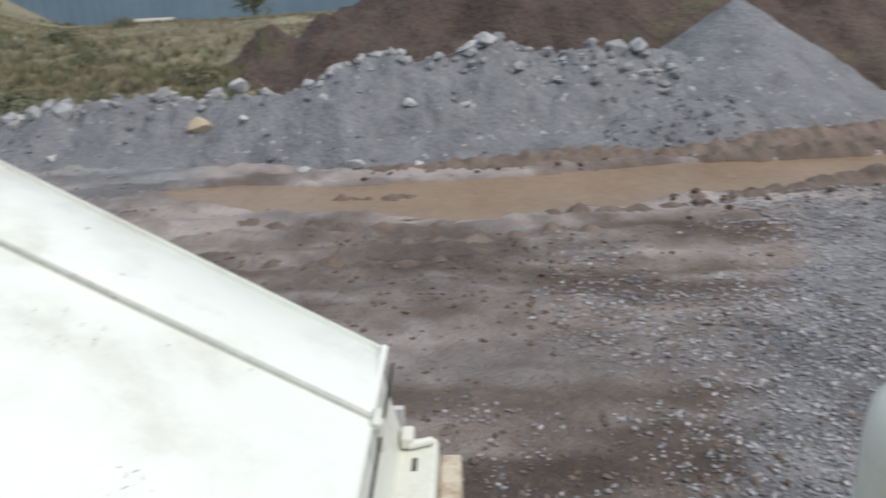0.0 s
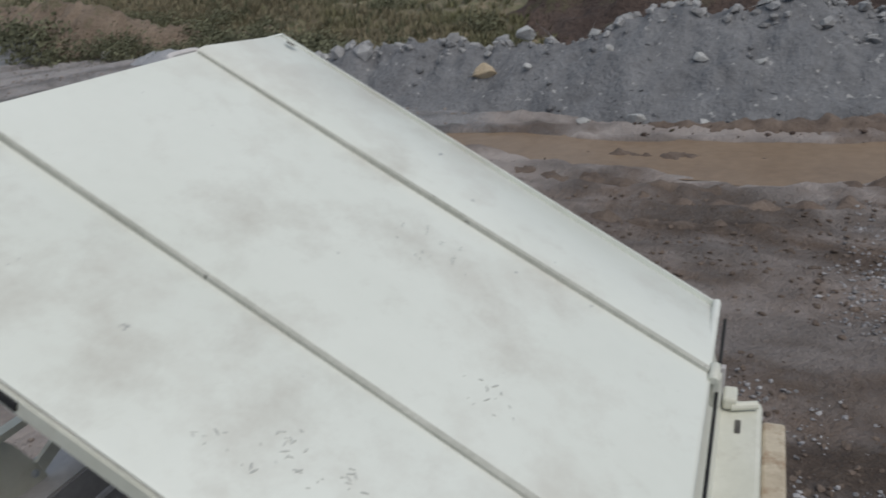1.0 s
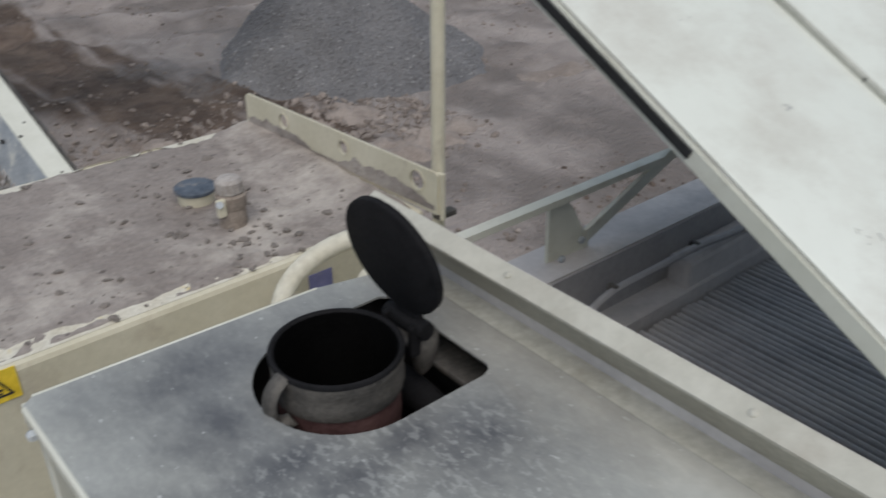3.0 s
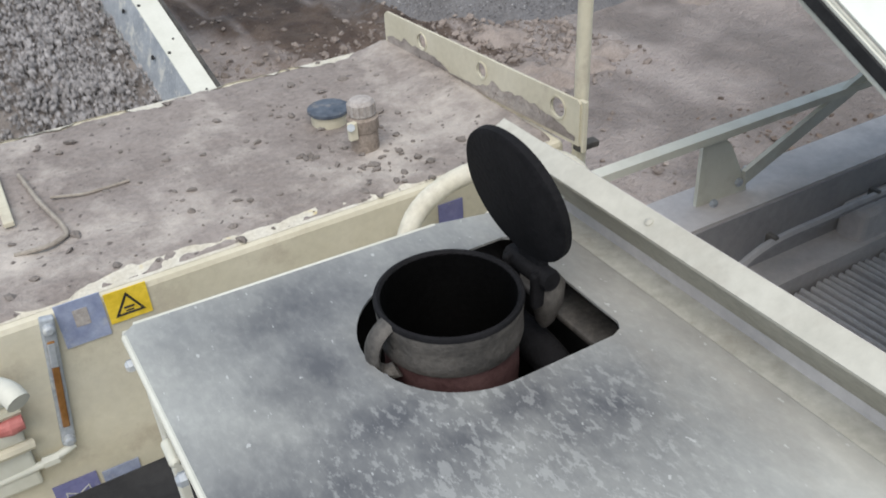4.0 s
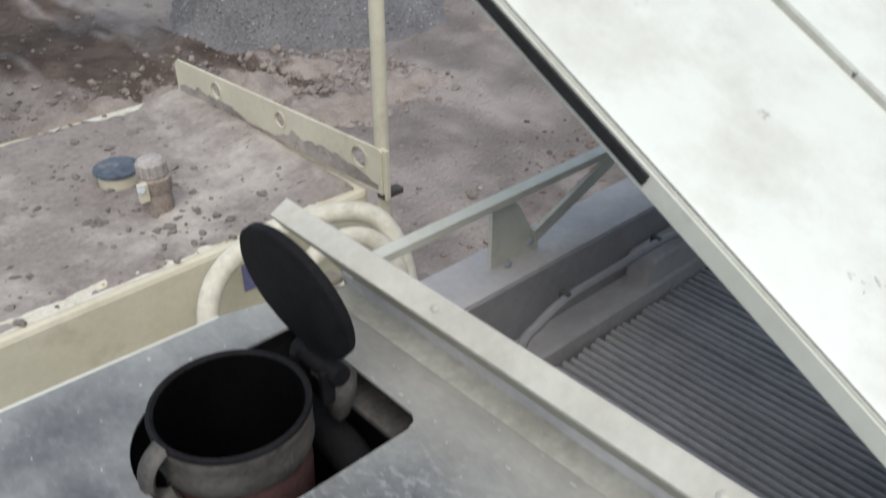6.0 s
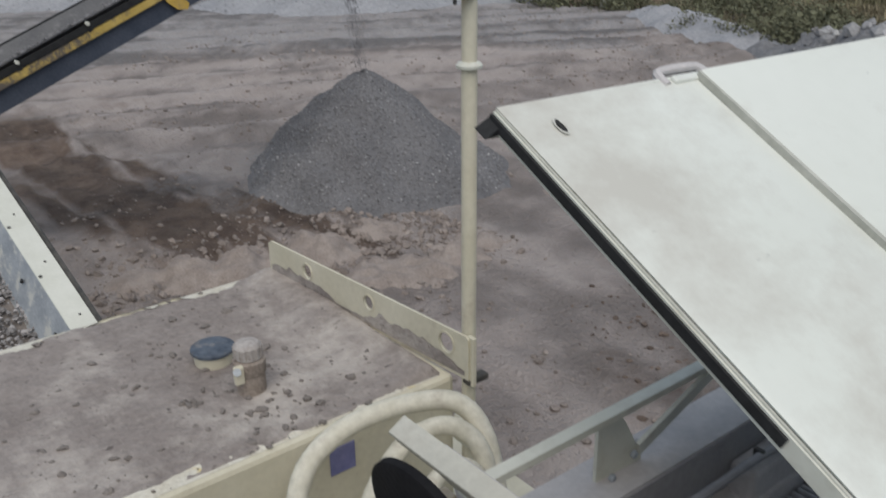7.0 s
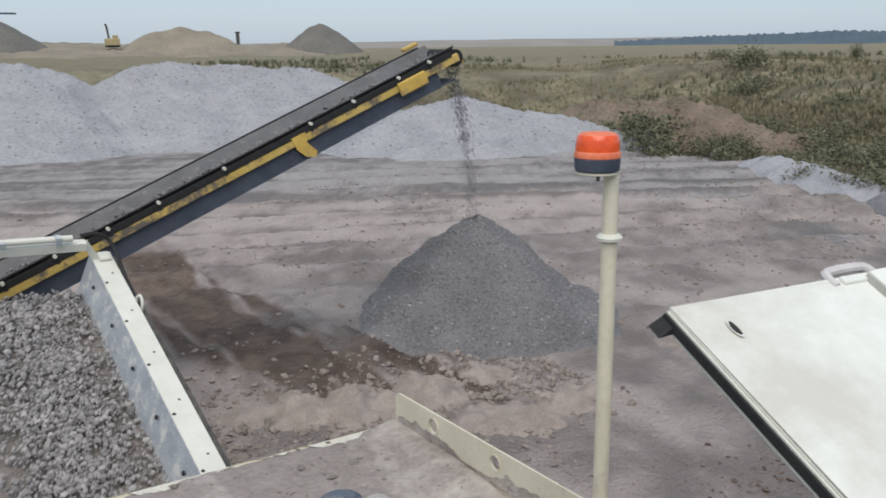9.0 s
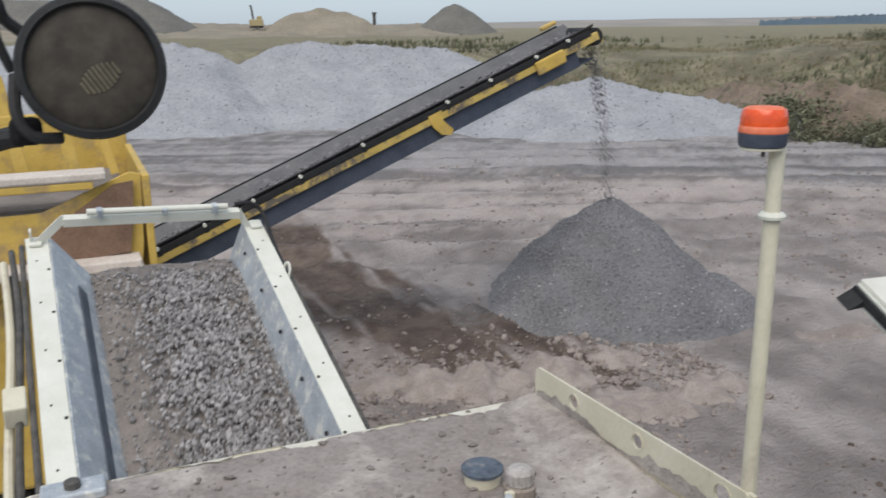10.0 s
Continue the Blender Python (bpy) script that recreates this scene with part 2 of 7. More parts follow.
def soot_on_cover():
    """Soot blown round the exhaust: thick near it, wiped in pale streaks farther off."""
    n, l = COVER.node_tree.nodes, COVER.node_tree.links
    b = n["Principled BSDF"]
    old = b.inputs["Base Color"].links[0].from_socket
    geo = n.new("ShaderNodeNewGeometry")

    def math2(op, a, c):
        q = n.new("ShaderNodeMath")
        q.operation = op
        for k, v in enumerate((a, c)):
            if isinstance(v, (int, float)):
                q.inputs[k].default_value = v
            else:
                l.new(v, q.inputs[k])
        return q.outputs[0]

    def noise_at(scale, detail, stretch=(1, 1, 1), rough=0.65):
        mp = n.new("ShaderNodeMapping")
        mp.inputs["Scale"].default_value = stretch
        mp.inputs["Rotation"].default_value = (0, 0, 0.6)
        l.new(geo.outputs["Position"], mp.inputs["Vector"])
        q = n.new("ShaderNodeTexNoise")
        q.inputs["Scale"].default_value, q.inputs["Detail"].default_value, q.inputs["Roughness"].default_value = scale, detail, rough
        l.new(mp.outputs[0], q.inputs["Vector"])
        return q.outputs["Fac"]

    def blob(cx, cy, rx, ry):
        sp = n.new("ShaderNodeSeparateXYZ")
        l.new(geo.outputs["Position"], sp.inputs[0])
        u = math2("DIVIDE", math2("SUBTRACT", sp.outputs["X"], cx), rx)
        v = math2("DIVIDE", math2("SUBTRACT", sp.outputs["Y"], cy), ry)
        return math2("SUBTRACT", 1.0, math2("SQRT", math2("ADD", math2("MULTIPLY", u, u), math2("MULTIPLY", v, v)), 0))

    big = noise_at(4.0, 6)
    mid = noise_at(26.0, 5, (1.0, 0.55, 1))
    f = math2("MAXIMUM", blob(0.284, 0.461, 0.17, 0.16), math2("MAXIMUM", blob(0.600, 0.630, 0.26, 0.24), math2("MAXIMUM", blob(0.492, 0.449, 0.16, 0.10), math2("MAXIMUM", blob(0.650, 0.410, 0.19, 0.16), math2("MAXIMUM", blob(0.598, 0.456, 0.15, 0.10), math2("MAXIMUM", blob(0.367, 0.462, 0.15, 0.12), math2("MAXIMUM", blob(0.443, 0.522, 0.17, 0.10), math2("MAXIMUM", blob(0.416, 0.640, 0.13, 0.16), blob(0.439, 0.779, 0.20, 0.14)))))))))
    f = math2("ADD", f, math2("MULTIPLY", math2("SUBTRACT", big, 0.5), 0.75))
    f = math2("ADD", f, math2("MULTIPLY", math2("SUBTRACT", mid, 0.5), 0.95))
    wipe = noise_at(130.0, 3, (1.0, 0.45, 1))
    f = math2("SUBTRACT", f, math2("MULTIPLY", math2("MAXIMUM", math2("SUBTRACT", wipe, 0.48), 0), 0.8))
    r = n.new("ShaderNodeMapRange")
    r.inputs["From Min"].default_value, r.inputs["From Max"].default_value, r.inputs["To Max"].default_value = -0.78, 0.95, 0.86
    l.new(f, r.inputs["Value"])
    q = n.new("ShaderNodeMix")
    q.data_type = "RGBA"
    l.new(r.outputs[0], q.inputs["Factor"])
    cs = [k for k in q.inputs if k.type == "RGBA"]
    l.new(old, cs[0])
    cs[1].default_value = (0.045, 0.047, 0.06, 1)
    out = [o for o in q.outputs if o.type == "RGBA"][0]
    # pale flakes where the soot has come off
    fl = math2("MULTIPLY", math2("MULTIPLY", math2("MAXIMUM", math2("SUBTRACT", noise_at(125.0, 3, (1, 0.5, 1), 0.6), 0.54), 0), 7.0), math2("MAXIMUM", blob(0.505, 0.384, 0.30, 0.24), 0))
    q3 = n.new("ShaderNodeMix")
    q3.data_type = "RGBA"
    l.new(math2("MINIMUM", fl, 0.25), q3.inputs["Factor"])
    cs3 = [k for k in q3.inputs if k.type == "RGBA"]
    l.new(out, cs3[0])
    cs3[1].default_value = (0.56, 0.57, 0.55, 1)
    out = [o for o in q3.outputs if o.type == "RGBA"][0]
    # brown dirt washed towards the rail
    dm = n.new("ShaderNodeMapRange")
    dm.inputs["From Min"].default_value, dm.inputs["From Max"].default_value, dm.inputs["To Max"].default_value = 0.72, 1.05, 0.75
    spx = n.new("ShaderNodeSeparateXYZ")
    l.new(geo.outputs["Position"], spx.inputs[0])
    l.new(math2("ADD", spx.outputs["X"], math2("MULTIPLY", math2("SUBTRACT", noise_at(9.0, 6, (1.0, 0.35, 1)), 0.5), 0.45)), dm.inputs["Value"])
    q4 = n.new("ShaderNodeMix")
    q4.data_type = "RGBA"
    l.new(dm.outputs[0], q4.inputs["Factor"])
    cs4 = [k for k in q4.inputs if k.type == "RGBA"]
    l.new(out, cs4[0])
    cs4[1].default_value = (0.33, 0.295, 0.245, 1)
    out = [o for o in q4.outputs if o.type == "RGBA"][0]
    # bright bare scratches
    sc = noise_at(120.0, 2, (1, 0.5, 1), 0.5)
    r2 = n.new("ShaderNodeMapRange")
    r2.inputs["From Min"].default_value, r2.inputs["From Max"].default_value, r2.inputs["To Max"].default_value = 0.71, 0.74, 0.5
    l.new(sc, r2.inputs["Value"])
    q2 = n.new("ShaderNodeMix")
    q2.data_type = "RGBA"
    l.new(r2.outputs[0], q2.inputs["Factor"])
    cs2 = [k for k in q2.inputs if k.type == "RGBA"]
    l.new(out, cs2[0])
    cs2[1].default_value = (0.62, 0.63, 0.62, 1)
    l.new([o for o in q2.outputs if o.type == "RGBA"][0], b.inputs["Base Color"])


soot_on_cover()


def dirt_on_hood():
    """Brown smudges rubbed into the hood's paint, thickest at its free corner."""
    n, l = HOODW.node_tree.nodes, HOODW.node_tree.links
    b = n["Principled BSDF"]
    old = b.inputs["Base Color"].links[0].from_socket
    geo = n.new("ShaderNodeNewGeometry")
    tex = n.new("ShaderNodeTexNoise")
    tex.inputs["Scale"].default_value, tex.inputs["Detail"].default_value, tex.inputs["Roughness"].default_value = 7.0, 7.0, 0.72
    l.new(geo.outputs["Position"], tex.inputs["Vector"])
    last = None
    for c, r in (((0.96, 0.79, 4.06), 0.40), ((1.02, 0.60, 4.0), 0.26), ((1.05, 0.42, 3.93), 0.20), ((1.12, 0.62, 4.0), 0.16), ((1.08, 0.05, 3.72), 0.17), ((1.45, 0.30, 3.86), 0.18), ((1.62, 0.10, 3.78), 0.15),
                 ((1.50, -0.12, 3.67), 0.16), ((1.85, 0.25, 3.84), 0.16), ((1.25, 0.20, 3.80), 0.15), ((1.0, 0.25, 3.83), 0.15)):
        d = n.new("ShaderNodeVectorMath")
        d.operation = "DISTANCE"
        d.inputs[1].default_value = c
        l.new(geo.outputs["Position"], d.inputs[0])
        m = n.new("ShaderNodeMapRange")
        m.inputs["From Min"].default_value, m.inputs["From Max"].default_value, m.inputs["To Min"].default_value, m.inputs["To Max"].default_value = r, 0.0, 0.0, 0.42 if c[2] > 3.98 and c[0] < 1.1 else 0.25
        l.new(d.outputs["Value"], m.inputs["Value"])
        if last is None:
            last = m.outputs[0]
        else:
            q = n.new("ShaderNodeMath")
            q.operation = "MAXIMUM"
            l.new(last, q.inputs[0])
            l.new(m.outputs[0], q.inputs[1])
            last = q.outputs[0]
    a = n.new("ShaderNodeMath")
    l.new(last, a.inputs[0])
    l.new(tex.outputs["Fac"], a.inputs[1])
    r = n.new("ShaderNodeMapRange")
    r.inputs["From Min"].default_value, r.inputs["From Max"].default_value, r.inputs["To Max"].default_value = 0.56, 0.92, 0.55
    l.new(a.outputs[0], r.inputs["Value"])
    x = n.new("ShaderNodeMix")
    x.data_type = "RGBA"
    l.new(r.outputs[0], x.inputs["Factor"])
    cs = [k for k in x.inputs if k.type == "RGBA"]
    l.new(old, cs[0])
    cs[1].default_value = (0.40, 0.36, 0.31, 1)
    l.new([o for o in x.outputs if o.type == "RGBA"][0], b.inputs["Base Color"])


dirt_on_hood()


# ---- mesh helpers ----
def rnd(a, b):
    return random.uniform(a, b)


def link(name, bm, mat, parent=None, label="", smooth=False):
    me = bpy.data.meshes.new(name)
    bm.normal_update()
    bm.to_mesh(me)
    bm.free()
    if smooth:
        me.shade_smooth()
        me.set_sharp_from_angle(angle=radians(40))
    me.materials.append(mat)
    ob = new(name, me)
    if parent:
        ob.parent = parent
    if label:
        ob["label"] = label
    return ob


def part(name, bm, mat, parent, label="", smooth=False):
    return link(name, bm, mat, parent, label, smooth)


def thing(name, label, category, group="", kind="", at=None):
    ob = new(name)
    ob.empty_display_size = 0.1
    if at is not None:
        ob.matrix_world = at
    return tagged(ob, label, category, group, kind)


def box(cx, cy, cz, sx, sy, sz, bev=0.004, m=None, bm=None):
    bm = bm or bmesh.new()
    r = bmesh.ops.create_cube(bm, size=1)
    bmesh.ops.scale(bm, vec=(sx, sy, sz), verts=r["verts"])
    if bev:
        es = list({e for v in r["verts"] for e in v.link_edges})
        out = bmesh.ops.bevel(bm, geom=es, offset=min(bev, 0.45 * min(sx, sy, sz)), segments=2, affect="EDGES", profile=0.5)
        vs = list({v for f in out["faces"] for v in f.verts} | {v for v in r["verts"] if v.is_valid})
    else:
        vs = r["verts"]
    mm = Matrix.Translation((cx, cy, cz))
    bmesh.ops.transform(bm, matrix=(m @ mm) if m is not None else mm, verts=vs)
    return bm


def lathe(profile, seg=40, m=None, cap=True, bm=None):
    """A turned body from (radius, height) pairs."""
    bm = bm or bmesh.new()
    rings = []
    for r, z in profile:
        rings.append([bm.verts.new((r * math.cos(2 * math.pi * k / seg), r * math.sin(2 * math.pi * k / seg), z)) for k in range(seg)])
    for a, b in zip(rings, rings[1:]):
        for k in range(seg):
            bm.faces.new((a[k], a[(k + 1) % seg], b[(k + 1) % seg], b[k]))
    if cap:
        bm.faces.new(rings[0][::-1])
        bm.faces.new(rings[-1])
    if m is not None:
        bmesh.ops.transform(bm, matrix=m, verts=[v for r in rings for v in r])
    return bm


def tube(pts, r, seg=12, bm=None, smooth_steps=6, ripple=0.0):
    """A pipe along a smooth line through the points."""
    bm = bm or bmesh.new()
    P = [Vector(p) for p in pts]
    line = []
    for k in range(len(P) - 1):
        p0, p1, p2, p3 = P[max(k - 1, 0)], P[k], P[k + 1], P[min(k + 2, len(P) - 1)]
        for s in range(smooth_steps):
            u = s / smooth_steps
            line.append(0.5 * (2 * p1 + (p2 - p0) * u + (2 * p0 - 5 * p1 + 4 * p2 - p3) * u * u + (3 * p1 - p0 - 3 * p2 + p3) * u ** 3))
    line.append(P[-1])
    prev, rings = None, []
    for k, p in enumerate(line):
        d = (line[min(k + 1, len(line) - 1)] - line[max(k - 1, 0)]).normalized()
        up = prev or (Vector((0, 0, 1)) if abs(d.z) < 0.9 else Vector((1, 0, 0)))
        side = d.cross(up).normalized()
        up = side.cross(d).normalized()
        prev = up
        rr = r * (1 + (ripple if k % 2 else 0))
        rings.append([bm.verts.new(p + rr * (math.cos(2 * math.pi * j / seg) * side + math.sin(2 * math.pi * j / seg) * up)) for j in range(seg)])
    for a, b in zip(rings, rings[1:]):
        for j in range(seg):
            bm.faces.new((a[j], a[(j + 1) % seg], b[(j + 1) % seg], b[j]))
    bm.faces.new(rings[0][::-1])
    bm.faces.new(rings[-1])
    return bm


def sheet(outer, holes=(), thick=0.004, m=None, bev=0.0):
    """A plate cut from 2D outlines (x, y), with holes, from z=0 down by its thickness."""
    bm = bmesh.new()
    edges = []
    for loop in (outer, *holes):
        vs = [bm.verts.new((x, y, 0)) for x, y in loop]
        edges += [bm.edges.new((a, b)) for a, b in zip(vs, vs[1:] + vs[:1])]
    bmesh.ops.triangle_fill(bm, use_beauty=True, use_dissolve=False, edges=edges)
    bmesh.ops.recalc_face_normals(bm, faces=bm.faces)
    if bm.faces and sum(f.normal.z for f in bm.faces) < 0:
        bmesh.ops.reverse_faces(bm, faces=bm.faces)
    r = bmesh.ops.extrude_face_region(bm, geom=list(bm.faces))
    bmesh.ops.translate(bm, vec=(0, 0, -thick), verts=[v for v in r["geom"] if isinstance(v, bmesh.types.BMVert)])
    bmesh.ops.recalc_face_normals(bm, faces=bm.faces)
    if m is not None:
        bmesh.ops.transform(bm, matrix=m, verts=bm.verts)
    return bm


def circle2(cx, cy, r, n=24, a0=0.0, a1=360.0):
    full = abs(a1 - a0) >= 360
    return [(cx + r * math.cos(radians(a0 + (a1 - a0) * k / (n if full else n - 1))), cy + r * math.sin(radians(a0 + (a1 - a0) * k / (n if full else n - 1)))) for k in range(n)]


def prism(section, p0, p1, up=(0, 0, 1), bm=None):
    """A closed 2D section (side, up) swept straight from p0 to p1."""
    bm = bm or bmesh.new()
    p0, p1 = Vector(p0), Vector(p1)
    d = (p1 - p0).normalized()
    side = d.cross(Vector(up)).normalized()
    upv = side.cross(d)
    a = [bm.verts.new(p0 + side * u + upv * v) for u, v in section]
    b = [bm.verts.new(p1 + side * u + upv * v) for u, v in section]
    n = len(a)
    fs = [bm.faces.new((a[k], a[(k + 1) % n], b[(k + 1) % n], b[k])) for k in range(n)]
    fs += [bm.faces.new(a[::-1]), bm.faces.new(b)]
    bmesh.ops.recalc_face_normals(bm, faces=fs)
    return bm


# numpy noise for terrain
RNG = np.random.default_rng(5)
LAT = RNG.random((256, 256))


def vnoise(x, y):
    xi, yi = np.floor(x).astype(int), np.floor(y).astype(int)
    fx, fy = x - xi, y - yi
    fx, fy = fx * fx * (3 - 2 * fx), fy * fy * (3 - 2 * fy)
    g = lambda a, b: LAT[a % 256, b % 256]
    return (g(xi, yi) * (1 - fx) + g(xi + 1, yi) * fx) * (1 - fy) + (g(xi, yi + 1) * (1 - fx) + g(xi + 1, yi + 1) * fx) * fy - 0.5


def fbm(x, y, octaves=4, gain=0.5):
    x, y = np.asarray(x, float), np.asarray(y, float)
    out, a = 0, 1.0
    for k in range(octaves):
        out = out + a * vnoise(x * 2 ** k + 17.3 * k, y * 2 ** k + 9.1 * k)
        a *= gain
    return out


def smoothstep(a, b, v):
    t = np.clip((v - a) / (b - a), 0, 1)
    return t * t * (3 - 2 * t)


ICO = None


def stones(pos, size, seed=0, flat=0.75, sink=0.25):
    """Many rough stones as one vertex and face table."""
    global ICO
    if ICO is None:
        bm = bmesh.new()
        bmesh.ops.create_icosphere(bm, subdivisions=1, radius=1)
        bm.verts.ensure_lookup_table()
        ICO = (np.array([v.co[:] for v in bm.verts]), np.array([[v.index for v in f.verts] for f in bm.faces]))
        bm.free()
    V, F = ICO
    g = np.random.default_rng(seed)
    n = len(pos)
    jit = V[None] * (1 + g.uniform(-0.32, 0.32, (n, len(V), 1)))
    jit = jit * g.uniform(0.55, 1.25, (n, 1, 3))
    q = g.normal(size=(n, 4))
    q /= np.linalg.norm(q, axis=1, keepdims=True)
    w, x, y, z = q.T
    R = np.stack([1 - 2 * (y * y + z * z), 2 * (x * y - z * w), 2 * (x * z + y * w), 2 * (x * y + z * w), 1 - 2 * (x * x + z * z), 2 * (y * z - x * w),
                  2 * (x * z - y * w), 2 * (y * z + x * w), 1 - 2 * (x * x + y * y)], -1).reshape(n, 3, 3)
    P = np.einsum("nij,nvj->nvi", R, jit)
    P[..., 2] *= flat
    P = P * np.asarray(size)[:, None, None] * 0.5 + np.asarray(pos)[:, None]
    P[..., 2] += (0.5 - sink) * np.asarray(size)[:, None] * flat
    return P.reshape(-1, 3), (F[None] + len(V) * np.arange(n)[:, None, None]).reshape(-1, 3)


def cloud(name, verts, faces, mat, parent=None, label="", category="", kind="", smooth=False):
    me = bpy.data.meshes.new(name)
    me.from_pydata(verts, [], faces.tolist() if hasattr(faces, "tolist") else faces)
    me.materials.append(mat)
    if smooth:
        me.shade_smooth()
    ob = new(name, me)
    if parent:
        ob.parent = parent
    return tagged(ob, label, category, "", kind)


# ---- ground: one sheet to the horizon ----
def bank_foot(y):
    return np.interp(y, [-60, -14, 6, 11, 15, 20, 25, 32, 44, 60, 90], [44, 40, 30, 25.5, 25.6, 27.6, 29, 31, 31, 27, 10])


def puddle_mask(x, y):
    near = np.interp(y, [-30, -14, -9.5, -5.6, -3.3, -0.8, 3.4, 5.2, 7.0], [18.2, 18.0, 16.9, 15.9, 14.9, 14.6, 15.5, 16.6, 17.9])
    far = np.interp(y, [-30, -14, -9.4, -5.1, -0.3, 5.2, 7.0], [19.3, 19.0, 18.3, 18.2, 17.5, 17.5, 17.6])
    w = 0.35 * fbm(x * 0.9, y * 0.45, 3)
    return smoothstep(-0.15, 0.35, np.minimum(x - near, far - x) + w)


def ruts(x, y):
    """Wheel ruts that follow the haul road in front of the heaps."""
    s = x + 0.05 * y + 0.9 * fbm(x * 0.12, y * 0.12, 2)
    band = smoothstep(9.5, 12.0, s) * (1 - smoothstep(19.5, 21, s)) * (1 - smoothstep(5, 10, y))
    a = band * 0.05 * np.sin(s * 6.0 + 2.2 * fbm(x * 0.3, y * 0.15, 2))
    u = y + 0.42 * x + 1.5 * fbm(x * 0.06, y * 0.06, 2)
    far = smoothstep(15.5, 18, u) * (1 - smoothstep(36, 42, u)) * smoothstep(-2, 1, x)
    return a + far * 0.075 * np.sin(u * 3.1 + 1.5 * fbm(x * 0.2, y * 0.2, 2)), band, far


MUD_LINE = np.array([(4.3, 18.4), (3.9, 16.0), (3.9, 13.8), (4.1, 12.2), (4.5, 10.9), (5.3, 10.4), (5.9, 10.9)])


def mud_distance(x, y):
    """Distance from the middle of the churned patch beside the conveyor."""
    d = np.full(np.shape(x), 99.0)
    for p, q in zip(MUD_LINE[:-1], MUD_LINE[1:]):
        t = np.clip(((x - p[0]) * (q - p)[0] + (y - p[1]) * (q - p)[1]) / ((q - p) @ (q - p)), 0, 1)
        d = np.minimum(d, np.hypot(x - p[0] - t * (q - p)[0], y - p[1] - t * (q - p)[1]))
    return d


def ground_z(x, y):
    x, y = np.asarray(x, float), np.asarray(y, float)
    r, band, far = ruts(x, y)
    near = 1 - smoothstep(40, 90, np.hypot(x, y))
    lumps = 0.10 * fbm(x * 0.35, y * 0.35, 3) + near * (0.07 + 0.03 * band) * np.abs(fbm(x * 1.7, y * 1.7, 4)) * 1.8
    churn = smoothstep(2.2, 0.8, mud_distance(x, y))
    c = 0.99 * x + 0.12 * y + 0.25 * fbm(x * 0.5, y * 0.5, 2)
    r = r + churn * (0.055 * np.sin(c * 11.0) * (0.6 + fbm(x * 0.7, y * 0.3, 2)) + 0.10 * np.maximum(0, fbm(x * 2.4, y * 1.1, 4)))
    z = lumps + r - 0.32 * puddle_mask(x, y)
    d = x - bank_foot(y)
    rise = smoothstep(0, 17, d)
    side = smoothstep(59.5, 66.0, np.degrees(np.arctan2(x, y))) * (x > 0)
    z = z + rise * (2.5 - 1.5 * side + 1.1 * fbm(x * 0.09, y * 0.09, 4) * (1 - 0.6 * side)) + smoothstep(0, 3, d) * (1 - smoothstep(4, 12, d)) * 0.7 * fbm(x * 0.4, y * 0.4, 3)
    back = smoothstep(58, 95, y + 0.2 * x) * (1 - rise)
    z = z + back * 2.6
    # the land falls to a valley in the east
    z = z - side * 34 * smoothstep(40, 440, np.hypot(x, y))
    return z


def axis_lines(lo, hi, step, far):
    mid = list(np.arange(lo, hi + 1e-6, step))
    up, d = [], step
    while (up[-1] if up else hi) < far:
        d *= 1.16
        up.append((up[-1] if up else hi) + d)
    down, d = [], step
    while (down[-1] if down else lo) > -far:
        d *= 1.16
        down.append((down[-1] if down else lo) - d)
    return np.array(down[::-1] + mid + up)


